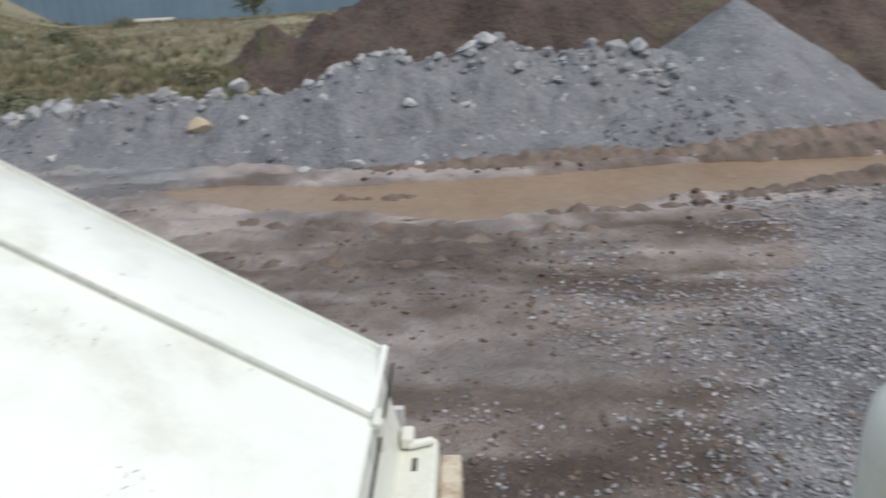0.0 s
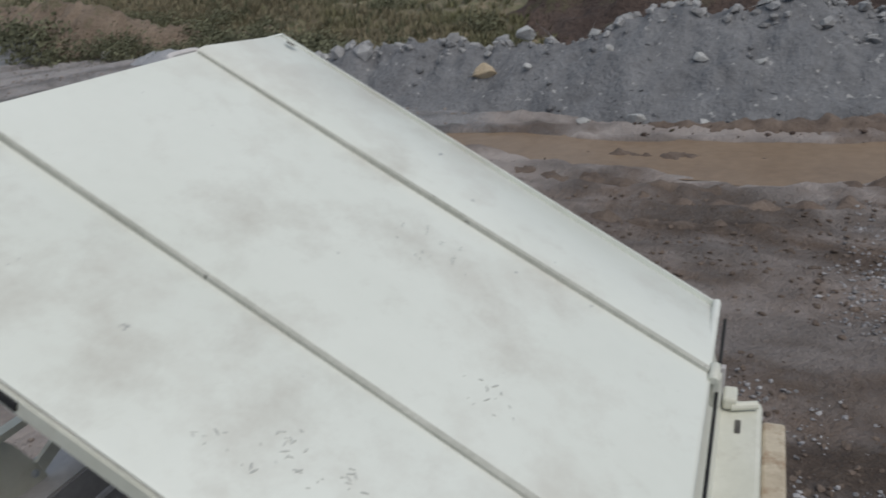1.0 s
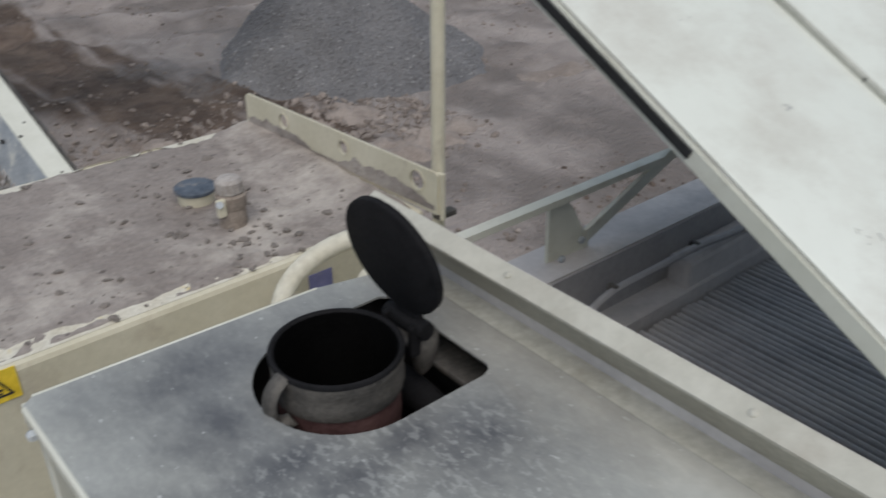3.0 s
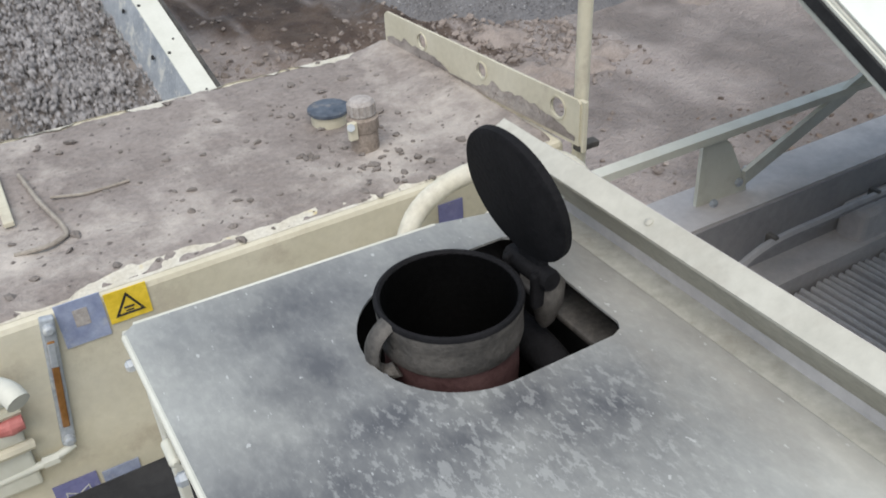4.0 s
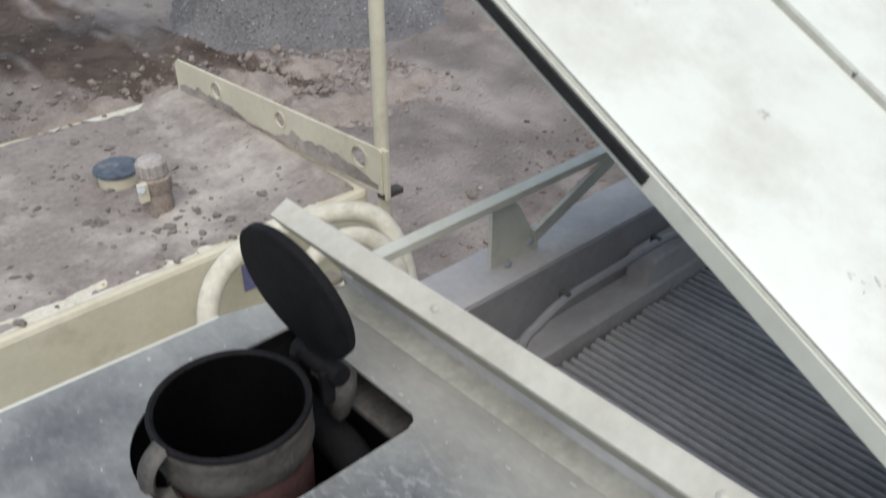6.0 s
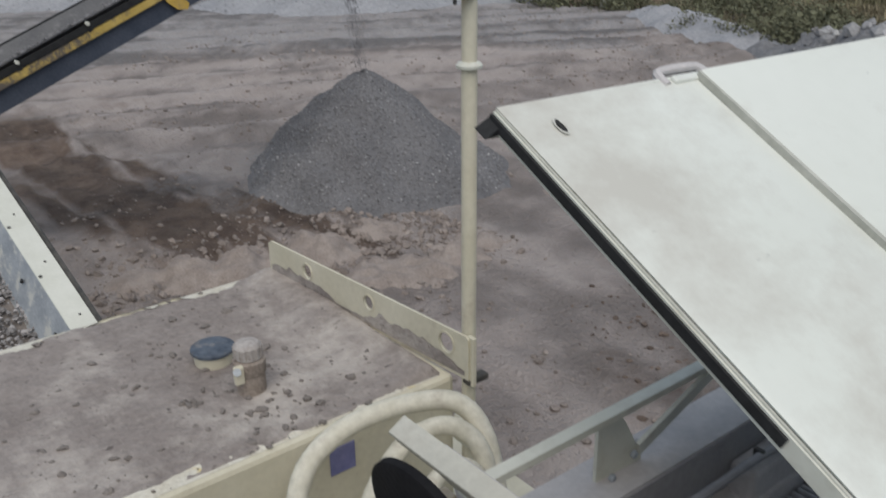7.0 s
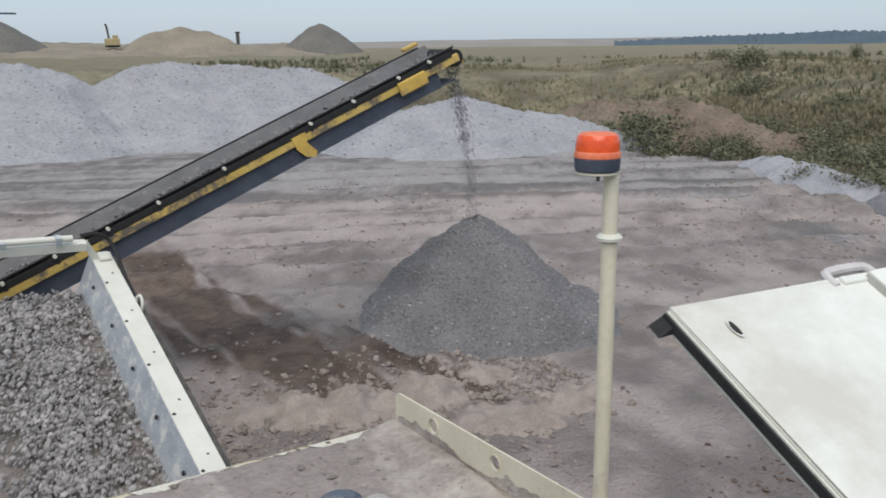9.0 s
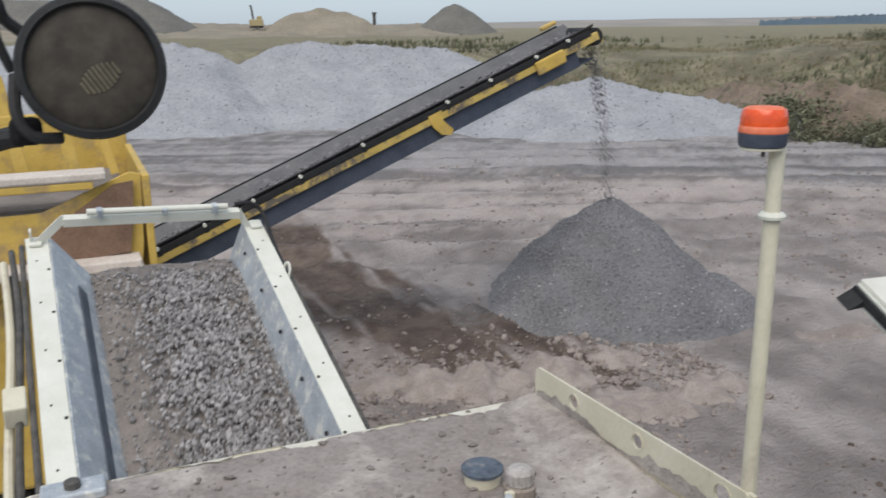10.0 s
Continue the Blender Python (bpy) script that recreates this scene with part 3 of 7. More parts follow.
def make_ground():
    gx, gy = axis_lines(-2, 31, 0.16, 3600), axis_lines(-14, 34, 0.17, 3600)
    X, Y = np.meshgrid(gx, gy)
    Z = ground_z(X, Y)
    n, m = X.shape
    idx = np.arange(n * m).reshape(n, m)
    F = np.stack([idx[:-1, :-1], idx[:-1, 1:], idx[1:, 1:], idx[1:, :-1]], -1).reshape(-1, 4)
    V = np.stack([X, Y, Z], -1).reshape(-1, 3)
    me = bpy.data.meshes.new("ground")
    me.from_pydata(V, [], F.tolist())
    me.shade_smooth()
    x, y = V[:, 0], V[:, 1]
    _, band, far = ruts(x, y)
    w = fbm(x * 0.3, y * 0.3, 4)
    grey = smoothstep(-0.3, 0.7, (-y - 2.0 - 0.38 * (x - 7.0)) / 2.2 + 1.3 * w) * (1 - smoothstep(13, 16, x + 2 * w)) * 0.9
    grey = np.maximum(grey, smoothstep(22, 30, y + 0.42 * x + 6 * w) * 0.62 * (1 - smoothstep(0, 4, x - bank_foot(y) + 4 * w)) * (1 - smoothstep(48, 60, y)))
    grey = np.maximum(grey, smoothstep(0, 1, 1.1 - np.hypot((x - 19) / 3.2, (y - 8) / 4.0) + w))
    grey = np.maximum(grey, smoothstep(0, 1, 1.25 - np.hypot((x - 8) / 3.2, (y - 11.5) / 3.2) + 0.8 * w) * 0.8)
    grass = smoothstep(-1.0, 3.0, x - bank_foot(y) + 3 * w) * smoothstep(-0.45, 0.1, fbm(x * 0.11 + 40, y * 0.11, 3) + 0.25)
    grass = np.maximum(grass, smoothstep(52, 70, np.hypot(x, y)) * 0.85)
    along, cross = 0.12 * x - 0.99 * y, 0.99 * x + 0.12 * y
    streak = fbm(cross * 3.0, along * 0.30 + 60, 4, 0.6)
    dm = mud_distance(x, y)
    mud = smoothstep(-0.25, 1.0, 1.0 - dm / (1.25 + 1.0 * smoothstep(16, 11.5, y)) + 0.3 * w + 0.95 * streak)
    mud = np.maximum(mud, 0.50 * smoothstep(0, 1, 1.0 - dm / 3.3 + 0.8 * w + 0.8 * streak))
    # damp brown haul road, drawn out along the way the trucks take
    drag = fbm(x * 0.9 + 5, y * 0.16, 4) + 0.5 * fbm(x * 2.8, y * 0.5 + 9, 3)
    mud = np.maximum(mud, smoothstep(4.0, 5.5, x) * (1 - smoothstep(13.2, 15.0, x + 1.2 * w)) * (1 - smoothstep(3.5, 8.0, y + 2 * w)) * np.clip(0.58 + 0.6 * drag, 0.15, 0.82))
    mud = np.maximum(mud, band * smoothstep(0.0, 0.35, w + 0.1) * 0.6)
    wet = puddle_mask(x, y)
    # pale dried tracks and dark damp streaks along the ways that machines take
    road = fbm(x * 1.5 + 0.1 * y, y * 0.22, 4) * (1 - smoothstep(6, 12, y)) * 2.0
    u = y + 0.42 * x + 1.2 * fbm(x * 0.08, y * 0.08, 2)
    track = fbm(u * 1.7, (x - 0.42 * y) * 0.07 + 20, 5, 0.6) * smoothstep(14, 19, y) * 2.2
    patch = fbm(x * 0.8 + 90, y * 0.8, 5, 0.7) * 1.0 + fbm(x * 2.6 + 15, y * 2.6, 2) * 0.7
    tone = np.tanh(1.6 * (0.7 * road + track + patch)) * 0.8 * (1 - smoothstep(60, 120, np.hypot(x, y)))
    tn = me.attributes.new("tone", "FLOAT", "POINT")
    tn.data.foreach_set("value", tone.astype(np.float32))
    col = me.color_attributes.new("zones", "FLOAT_COLOR", "POINT")
    col.data.foreach_set("color", np.stack([grey, grass, mud, wet], -1).astype(np.float32).ravel())
    m = bpy.data.materials.new("quarry_floor")
    m.use_nodes = True
    nn, ll = m.node_tree.nodes, m.node_tree.links
    b = nn["Principled BSDF"]
    at = nn.new("ShaderNodeAttribute")
    at.attribute_name = "zones"
    sep = nn.new("ShaderNodeSeparateColor")
    ll.new(at.outputs["Color"], sep.inputs[0])
    geo = nn.new("ShaderNodeNewGeometry")

    def nz(s, d=6):
        q = nn.new("ShaderNodeTexNoise")
        q.inputs["Scale"].default_value, q.inputs["Detail"].default_value, q.inputs["Roughness"].default_value = s, d, 0.65
        ll.new(geo.outputs["Position"], q.inputs["Vector"])
        return q.outputs["Fac"]

    def two(f, a, c, lo=0.35, hi=0.65):
        r = nn.new("ShaderNodeMapRange")
        r.inputs["From Min"].default_value, r.inputs["From Max"].default_value = lo, hi
        ll.new(f, r.inputs["Value"])
        q = nn.new("ShaderNodeMix")
        q.data_type = "RGBA"
        ll.new(r.outputs[0], q.inputs["Factor"])
        for s, v in (("A", a), ("B", c)):
            i = [k for k in q.inputs if k.name == s and k.type == "RGBA"][0]
            if isinstance(v, tuple):
                i.default_value = (*v, 1)
            else:
                ll.new(v, i)
        return [o for o in q.outputs if o.type == "RGBA"][0]

    def blend(f, noise_f, amount=0.5):
        p = nn.new("ShaderNodeMath")
        p.operation = "MULTIPLY_ADD"
        p.inputs[1].default_value, p.inputs[2].default_value = amount, -0.5 * amount
        ll.new(noise_f, p.inputs[0])
        q = nn.new("ShaderNodeMath")
        ll.new(f, q.inputs[0])
        ll.new(p.outputs[0], q.inputs[1])
        return q.outputs[0]

    n_big, n_mid, n_fine, n_grit = nz(0.5), nz(2.2), nz(11, 5), nz(38, 4)
    dust = two(n_big, (0.268, 0.228, 0.208), (0.385, 0.336, 0.312))
    dust = two(n_fine, dust, (0.32, 0.28, 0.263), 0.35, 0.85)
    stone = two(n_grit, (0.16, 0.156, 0.161), (0.335, 0.329, 0.334), 0.36, 0.64)
    stone = two(n_mid, stone, (0.20, 0.185, 0.175), 0.42, 0.8)
    mudc = two(n_mid, (0.078, 0.053, 0.041), (0.165, 0.122, 0.096))
    weed = two(n_big, (0.20, 0.16, 0.11), (0.26, 0.215, 0.145))
    weed = two(n_mid, weed, (0.125, 0.14, 0.065), 0.40, 0.70)
    c = two(blend(sep.outputs[2], n_mid, 0.8), dust, mudc, 0.3, 0.75)
    c = two(blend(sep.outputs[0], n_fine, 0.9), c, stone, 0.3, 0.75)
    c = two(blend(sep.outputs[1], n_mid, 0.9), c, weed, 0.35, 0.65)
    c = two(blend(at.outputs["Alpha"], n_mid, 0.5), c, (0.15, 0.105, 0.075), 0.1, 0.8)
    ta = nn.new("ShaderNodeAttribute")
    ta.attribute_name = "tone"
    th = nn.new("ShaderNodeMath")
    th.operation = "MULTIPLY_ADD"
    th.inputs[1].default_value, th.inputs[2].default_value = 0.46, 1.0
    ll.new(ta.outputs["Fac"], th.inputs[0])
    hv = nn.new("ShaderNodeHueSaturation")
    ll.new(c, hv.inputs["Color"])
    ll.new(th.outputs[0], hv.inputs["Value"])
    gm = two(n_grit, hv.outputs[0], (0.10, 0.085, 0.078), 0.62, 0.9)
    gm = two(nz(24, 3), gm, (0.40, 0.385, 0.375), 0.66, 0.80)
    ll.new(gm, b.inputs["Base Color"])
    rr = nn.new("ShaderNodeMapRange")
    rr.inputs["To Min"].default_value, rr.inputs["To Max"].default_value = 0.95, 0.45
    ll.new(at.outputs["Alpha"], rr.inputs["Value"])
    ll.new(rr.outputs[0], b.inputs["Roughness"])
    bp = nn.new("ShaderNodeBump")
    bp.inputs["Strength"].default_value, bp.inputs["Distance"].default_value = 1.0, 0.13
    ll.new(n_fine, bp.inputs["Height"])
    bp2 = nn.new("ShaderNodeBump")
    bp2.inputs["Strength"].default_value, bp2.inputs["Distance"].default_value = 0.6, 0.02
    ll.new(n_grit, bp2.inputs["Height"])
    ll.new(bp.outputs[0], bp2.inputs["Normal"])
    ll.new(bp2.outputs[0], b.inputs["Normal"])
    me.materials.append(m)
    return tagged(new("ground", me), "rutted brown quarry floor of mud, dust and gravel", "ground", kind="structure")


make_ground()


def make_puddle():
    gx, gy = np.arange(14, 20, 0.2), np.arange(-20, 7.4, 0.2)
    X, Y = np.meshgrid(gx, gy)
    keep = puddle_mask(X, Y) > 0.02
    bm = bmesh.new()
    vs = {}
    for i in range(X.shape[0] - 1):
        for j in range(X.shape[1] - 1):
            if keep[i:i + 2, j:j + 2].any():
                q = []
                for a, b in ((i, j), (i, j + 1), (i + 1, j + 1), (i + 1, j)):
                    if (a, b) not in vs:
                        vs[a, b] = bm.verts.new((X[a, b], Y[a, b], -0.055))
                    q.append(vs[a, b])
                bm.faces.new(q)
    return tagged(link("water", bm, MUDWATER), "shallow tan muddy puddle along the haul road", "puddle", kind="structure")


make_puddle()


# ---- heaps ----
def ridge_height(X, Y, ridge, slope):
    """Height of material poured along a ridge line of (x, y, height)."""
    H = np.full(X.shape, -9.0)
    R = np.array(ridge, float)
    for a, b in zip(R[:-1], R[1:]):
        d = b[:2] - a[:2]
        n = max(2, int(np.hypot(*d) / 0.4))
        for u in np.linspace(0, 1, n):
            p = a + (b - a) * u
            H = np.maximum(H, p[2] - slope * np.hypot(X - p[0], Y - p[1]))
    return H


def heap(name, label, ridge, slope, mat, step, rough=0.12, freq=0.8, soft=0.35, category="gravel heap", gully=0.0, kind=""):
    R = np.array(ridge, float)
    ext = R[:, 2].max() / slope + 1.0
    gx = np.arange(R[:, 0].min() - ext, R[:, 0].max() + ext, step)
    gy = np.arange(R[:, 1].min() - ext, R[:, 1].max() + ext, step)
    X, Y = np.meshgrid(gx, gy)
    warp = 0.6 * soft * fbm(X * freq * 0.6, Y * freq * 0.6, 3) * 2
    H = ridge_height(X + warp, Y - warp, ridge, slope)
    H = H - soft * 0.5 * np.exp(-np.abs(H - R[:, 2].max()) / max(soft, 1e-3))
    H = H + rough * fbm(X * freq, Y * freq, 5, 0.55) * smoothstep(-0.5, 0.8, H) * 2
    if gully:
        H = H - gully * np.abs(fbm(X * 0.6, Y * 1.7 + 8, 3)) * smoothstep(0, 1.0, H)
    G = ground_z(X, Y)
    top = np.maximum(G - 0.12, G + H)
    keep = H > -0.05
    k = keep[:-1, :-1] | keep[1:, :-1] | keep[:-1, 1:] | keep[1:, 1:]
    idx = np.arange(X.size).reshape(X.shape)
    F = np.stack([idx[:-1, :-1], idx[:-1, 1:], idx[1:, 1:], idx[1:, :-1]], -1)[k]
    used, inv = np.unique(F, return_inverse=True)
    V = np.stack([X, Y, top], -1).reshape(-1, 3)[used]
    ob = cloud(name, V, inv.reshape(-1, 4), mat, None, label, category, kind, smooth=True)
    return ob, X, Y, top, H


def on_heap(h, n, seed, lo=0.05, hi=99.0, where=None):
    """Random places on a heap's surface."""
    _, X, Y, T, H = h
    g = np.random.default_rng(seed)
    ok = np.argwhere((H > lo) & (H < hi) & (where(X, Y) if where else True))
    pick = ok[g.integers(0, len(ok), n)]
    st = X[0, 1] - X[0, 0]
    i, j = pick.T
    du, dv = g.uniform(-.5, .5, n), g.uniform(-.5, .5, n)
    gy_, gx_ = np.gradient(T)
    return np.stack([X[i, j] + du * st, Y[i, j] + dv * st, T[i, j] + gx_[i, j] * du + gy_[i, j] * dv], -1)


CONE = (7.91, 11.52)
cone = heap("gravel_cone", "fresh conical pile of dark grey crushed stone", [(*CONE, 1.80), (CONE[0] + .02, CONE[1], 1.80)], 0.81, FRESH, 0.06, 0.02, 1.6, 0.20)
pc = on_heap(cone, 18000, 3)
gsz = np.random.default_rng(4)
v, f = stones(pc, 0.012 + 0.034 * gsz.random(len(pc)) ** 2.4, 5, 0.9, 0.6)
cloud("crushed_stone", v, f, FRESH, cone[0], kind="stuff")
pc = on_heap(cone, 1500, 6)
v, f = stones(pc, 0.022 + 0.030 * gsz.random(len(pc)) ** 2.0, 7, 0.9, 0.6)
cloud("pale_stone", v, f, ROCK, cone[0], "paler flecks of stone on the fresh pile", kind="stuff")

berm_ridge = [(22.4, 13.2, 0.35), (22.1, 11.7, 0.75), (22.0, 10.0, 1.28), (22.0, 8.6, 1.30), (22.0, 7.1, 1.48), (21.9, 5.3, 1.40), (21.8, 3.9, 1.36), (21.9, 2.7, 1.9), (22.0, 1.3, 2.2), (22.0, 0.1, 2.15),
              (22.4, -1.2, 2.2), (22.7, -2.9, 2.15), (22.9, -4.4, 2.2), (23.2, -5.6, 2.05)]
berm = heap("stone_dust_berm", "long uneven berm of grey stone dust and broken rock", berm_ridge, 0.62, BERM, 0.10, 0.17, 0.8, 0.2, gully=0.34)
peak = heap("stone_dust_heap", "tall smooth conical heap of grey stone dust", [(24.0, -7.6, 2.95), (24.05, -7.7, 2.95)], 0.68, BERM, 0.11, 0.05, 0.7, 0.12)
lump = heap("rubble_heap", "low heap of grey rubble slumped before the berm", [(20.2, -4.6, 0.9), (20.6, -6.6, 0.95), (20.9, -7.6, 0.6)], 0.7, BERM, 0.12, 0.12, 1.1, 0.2)
left = heap("stone_stockpile", "wide grey stockpile of crushed stone with two crests",
            [(-26, 46, 3.4), (-8, 46, 3.8), (3.0, 45.5, 4.05), (4.9, 45, 4.05), (6.0, 45, 3.7), (7.9, 45, 2.55), (9.6, 45, 3.55), (11.7, 45, 3.95), (13.8, 44.8, 3.65), (16.3, 44.6, 3.55), (19.0, 44, 3.4), (20.7, 43, 2.6), (22, 42, 1.2)],
            0.55, HEAP, 0.2, 0.10, 0.9, 0.35, gully=0.08)
right = heap("stone_stockpile", "low grey stockpile of crushed stone beside the weedy bank",
             [(17.6, 33.8, 1.25), (19.6, 33.2, 1.9), (21.6, 32.8, 2.25), (24, 31.2, 1.6), (26.3, 29.0, 1.0), (28.2, 26.4, 0.6), (28.6, 23.6, 0.45)], 0.45, HEAP, 0.22, 0.12, 0.6, 0.25)
toe = heap("stone_windrow", "low windrow of loose grey stone at the foot of the bank", [(26.8, 20.6, 0.35), (25.4, 18.0, 0.55), (24.4, 15.6, 0.5), (23.4, 13.6, 0.3)], 0.4, HEAP, 0.15, 0.12, 1.0, 0.15)
brown = heap("soil_heap", "high dark brown soil heap behind the grey berm",
             [(33.5, 9.4, 0.3), (34, 7.9, 0.9), (34.3, 6.2, 1.6), (34.5, 4.4, 2.5), (34.7, 2.0, 3.6), (35, -1, 4.6), (35, -5, 5.6), (36, -11, 6.2), (37, -20, 6.0)], 0.6, SOIL, 0.25, 0.5, 0.55, 0.4, "soil heap")


scarp = heap("earth_bank", "eroded brown earth bank under the weedy field", [(34.5, 41.0, 0.7), (32.8, 37.0, 1.2), (31.2, 33.5, 1.7), (30.4, 30.4, 2.1), (29.8, 27.6, 2.3), (29.4, 25.4, 2.0), (29.6, 23.0, 1.2), (30.2, 20.5, 0.6), (30.6, 18.0, 0.3)],
             0.75, EARTH, 0.16, 0.34, 0.7, 0.25, "earth bank", gully=0.5)


def rocks(places, sizes, mat, label, seed):
    v, f = stones(places, sizes, seed, 0.85, 0.42)
    return cloud("loose_rocks", v, f, mat, None, label, "rocks", "stuff")


gr = np.random.default_rng(8)
speck = on_heap(left, 9000, 15, 0.05, where=lambda X, Y: (X > 0) & (Y < 46.5))
rocks(speck, 0.02 + 0.09 * gr.random(len(speck)) ** 4.5, HEAP, "crushed stone lying on the wide grey stockpile", 16)
speck = on_heap(right, 4500, 17, 0.02)
rocks(speck, 0.02 + 0.09 * gr.random(len(speck)) ** 4.5, HEAP, "crushed stone lying on the low grey stockpile", 18)
crest = on_heap(berm, 420, 9, 0.6, where=lambda X, Y: (X > 21.5) & (X < 22.9))
rocks(crest, 0.08 + 0.4 * gr.random(len(crest)) ** 3.0, ROCK, "pale broken rocks on the crest of the grey berm", 10)
face = on_heap(berm, 600, 11, 0.02, where=lambda X, Y: fbm(X * .6, Y * .9, 2) > -0.05)
rocks(face, 0.04 + 0.2 * gr.random(len(face)) ** 4, BERM, "broken grey stones on the face of the berm", 12)
low = on_heap(lump, 450, 13, -0.05)
rocks(low, 0.04 + 0.15 * gr.random(len(low)) ** 3, BERM, "broken grey stones on the rubble heap", 14)


def boulder(x, y, s, mat, label, seed, sq=(1, 1, 0.8)):
    bm = bmesh.new()
    g = np.random.default_rng(seed)
    q = g.normal(size=(15, 3))
    q = q / np.linalg.norm(q, axis=1, keepdims=True) * g.uniform(0.36, 0.56, (15, 1)) * np.array(sq) * s
    for p in q:
        bm.verts.new(p)
    out = bmesh.ops.convex_hull(bm, input=bm.verts)
    bmesh.ops.delete(bm, geom=[v for v in bm.verts if not v.link_faces], context="VERTS")
    bmesh.ops.bevel(bm, geom=list(bm.edges), offset=0.03 * s, segments=1, affect="EDGES")
    ob = link("boulder", bm, mat)
    z = float(ground_z(x, y))
    for h in (berm, lump, peak):
        _, X, Y, T, H = h
        i, j = int(round((y - Y[0, 0]) / (Y[1, 0] - Y[0, 0]))), int(round((x - X[0, 0]) / (X[0, 1] - X[0, 0])))
        if 0 <= i < X.shape[0] and 0 <= j < X.shape[1]:
            z = max(z, float(T[i, j]))
    ob.matrix_world = pose(x, y, z + 0.18 * s, 12 * seed % 40, 9, 37 * seed)
    return tagged(ob, label, "boulder")


PALEROCK = material("white_limestone", ((0.34, 0.335, 0.33), (0.47, 0.465, 0.455)), 3, 0.9, bump=0.6, fine=14)
TANROCK = material("tan_rock", ((0.36, 0.28, 0.19), (0.48, 0.40, 0.29)), 4, 0.9, bump=0.5, fine=14)
boulder(20.8, 6.05, 0.66, TANROCK, "tan sandstone boulder lodged in the grey berm", 3)
for k, (x, y, s) in enumerate(((22.3, 6.0, 0.6), (22.2, 5.3, 0.7), (22.3, 4.5, 0.6), (22.6, 6.8, 0.45), (22.2, 3.5, 0.45), (22.4, 2.7, 0.4), (22.3, 7.6, 0.4), (22.4, -1.0, 0.6), (22.2, -0.6, 0.45), (22.8, -4.3, 0.75), (23.0, -4.9, 0.6), (22.0, 11.0, 0.3))):
    boulder(x - 0.15, y, s * 0.95, PALEROCK if k % 3 else ROCK, "pale grey angular boulder on the berm", 5 + k, (1.1, 0.9, 0.8))
for k, (x, y, s) in enumerate(((18.65, 1.97, 0.5), (18.65, 3.16, 0.34), (18.5, 0.6, 0.28), (20.6, 0.85, 0.42), (20.3, 9.6, 0.32), (20.9, 3.0, 0.3), (20.4, -0.4, 0.3), (20.7, 4.9, 0.26), (27.2, 23.2, 0.6), (27.6, 22.6, 0.4))):
    boulder(x, y, s, PALEROCK, "pale loose rock beside the grey berm", 21 + k)

for pts in ([(3.3, 9.6, 0.16), (4.4, 9.1, 0.26), (5.4, 9.0, 0.24), (6.4, 9.1, 0.16)], [(4.9, 8.2, 0.14), (6.0, 7.7, 0.22), (7.2, 7.9, 0.14)], [(9.6, 8.8, 0.1), (10.8, 8.3, 0.16), (12.2, 8.4, 0.1)]):
    heap("soil_windrow", "low ridge of churned brown soil on the floor", pts, 0.42, CLOD, 0.05, 0.15, 4.5, 0.06, "soil ridge")

# loose gravel strewn over the floor
gs = np.random.default_rng(21)
n = 70000
px, py = 4.5 + 11 * gs.random(n) ** 1.2, gs.uniform(-10, 3.0, n)
dens = 0.22 + (-py - 1.2 - 0.38 * (px - 7.0)) / 3.0 + 0.9 * fbm(px * .5, py * .5, 3)
k = dens > gs.random(n) * 0.9
px, py = px[k], py[k]
v, f = stones(np.stack([px, py, ground_z(px, py)], -1), 0.016 + 0.052 * gs.random(len(px)) ** 2.2, 22, 0.7, 0.25)
cloud("loose_gravel", v, f, GRAVEL, None, "loose grey gravel strewn over the muddy floor", "gravel", "stuff")
n = 15000
px, py = gs.uniform(1.5, 27, n), gs.uniform(3, 26, n)
k = (fbm(px * .25 + 30, py * .25, 3) + 0.25 * gs.random(n)) > 0.12
px, py = px[k], py[k]
v, f = stones(np.stack([px, py, ground_z(px, py)], -1), 0.02 + 0.09 * gs.random(len(px)) ** 3.2, 23, 0.7, 0.35)
cloud("loose_stones", v, f, CLOD, None, "scattered stones and clods on the quarry floor", "stones", "stuff")
n = 3200
px, py = gs.uniform(2.6, 7.6, n), gs.normal(8.9, 0.8, n)
v, f = stones(np.stack([px, py, ground_z(px, py)], -1), 0.025 + 0.12 * gs.random(n) ** 4.2, 24, 0.85, 0.4)
cloud("soil_clods", v, f, CLOD, None, "brown clods of soil beside the machine", "clods", "stuff")


n = 650
px, py = gs.normal(18.9, 0.5, n), gs.uniform(-13, 2, n)
px += np.interp(py, [-13, -3, 2], [0.9, 0.0, -0.6])
v, f = stones(np.stack([px, py, ground_z(px, py)], -1), 0.03 + 0.16 * gs.random(n) ** 4.0, 25, 0.7, 0.4)
cloud("mud_clods", v, f, SOIL, None, "dark brown mud clods churned up beside the puddle", "clods", "stuff")
n = 420
px, py = gs.normal(15.9, 0.6, n) - 0.0, gs.uniform(-12, -4, n)
px += np.interp(py, [-12, -4], [1.2, -0.9])
v, f = stones(np.stack([px, py, ground_z(px, py)], -1), 0.03 + 0.18 * gs.random(n) ** 4.0, 26, 0.7, 0.4)
cloud("mud_clods", v, f, SOIL, None, "dark brown mud clods along the near edge of the puddle", "clods", "stuff")


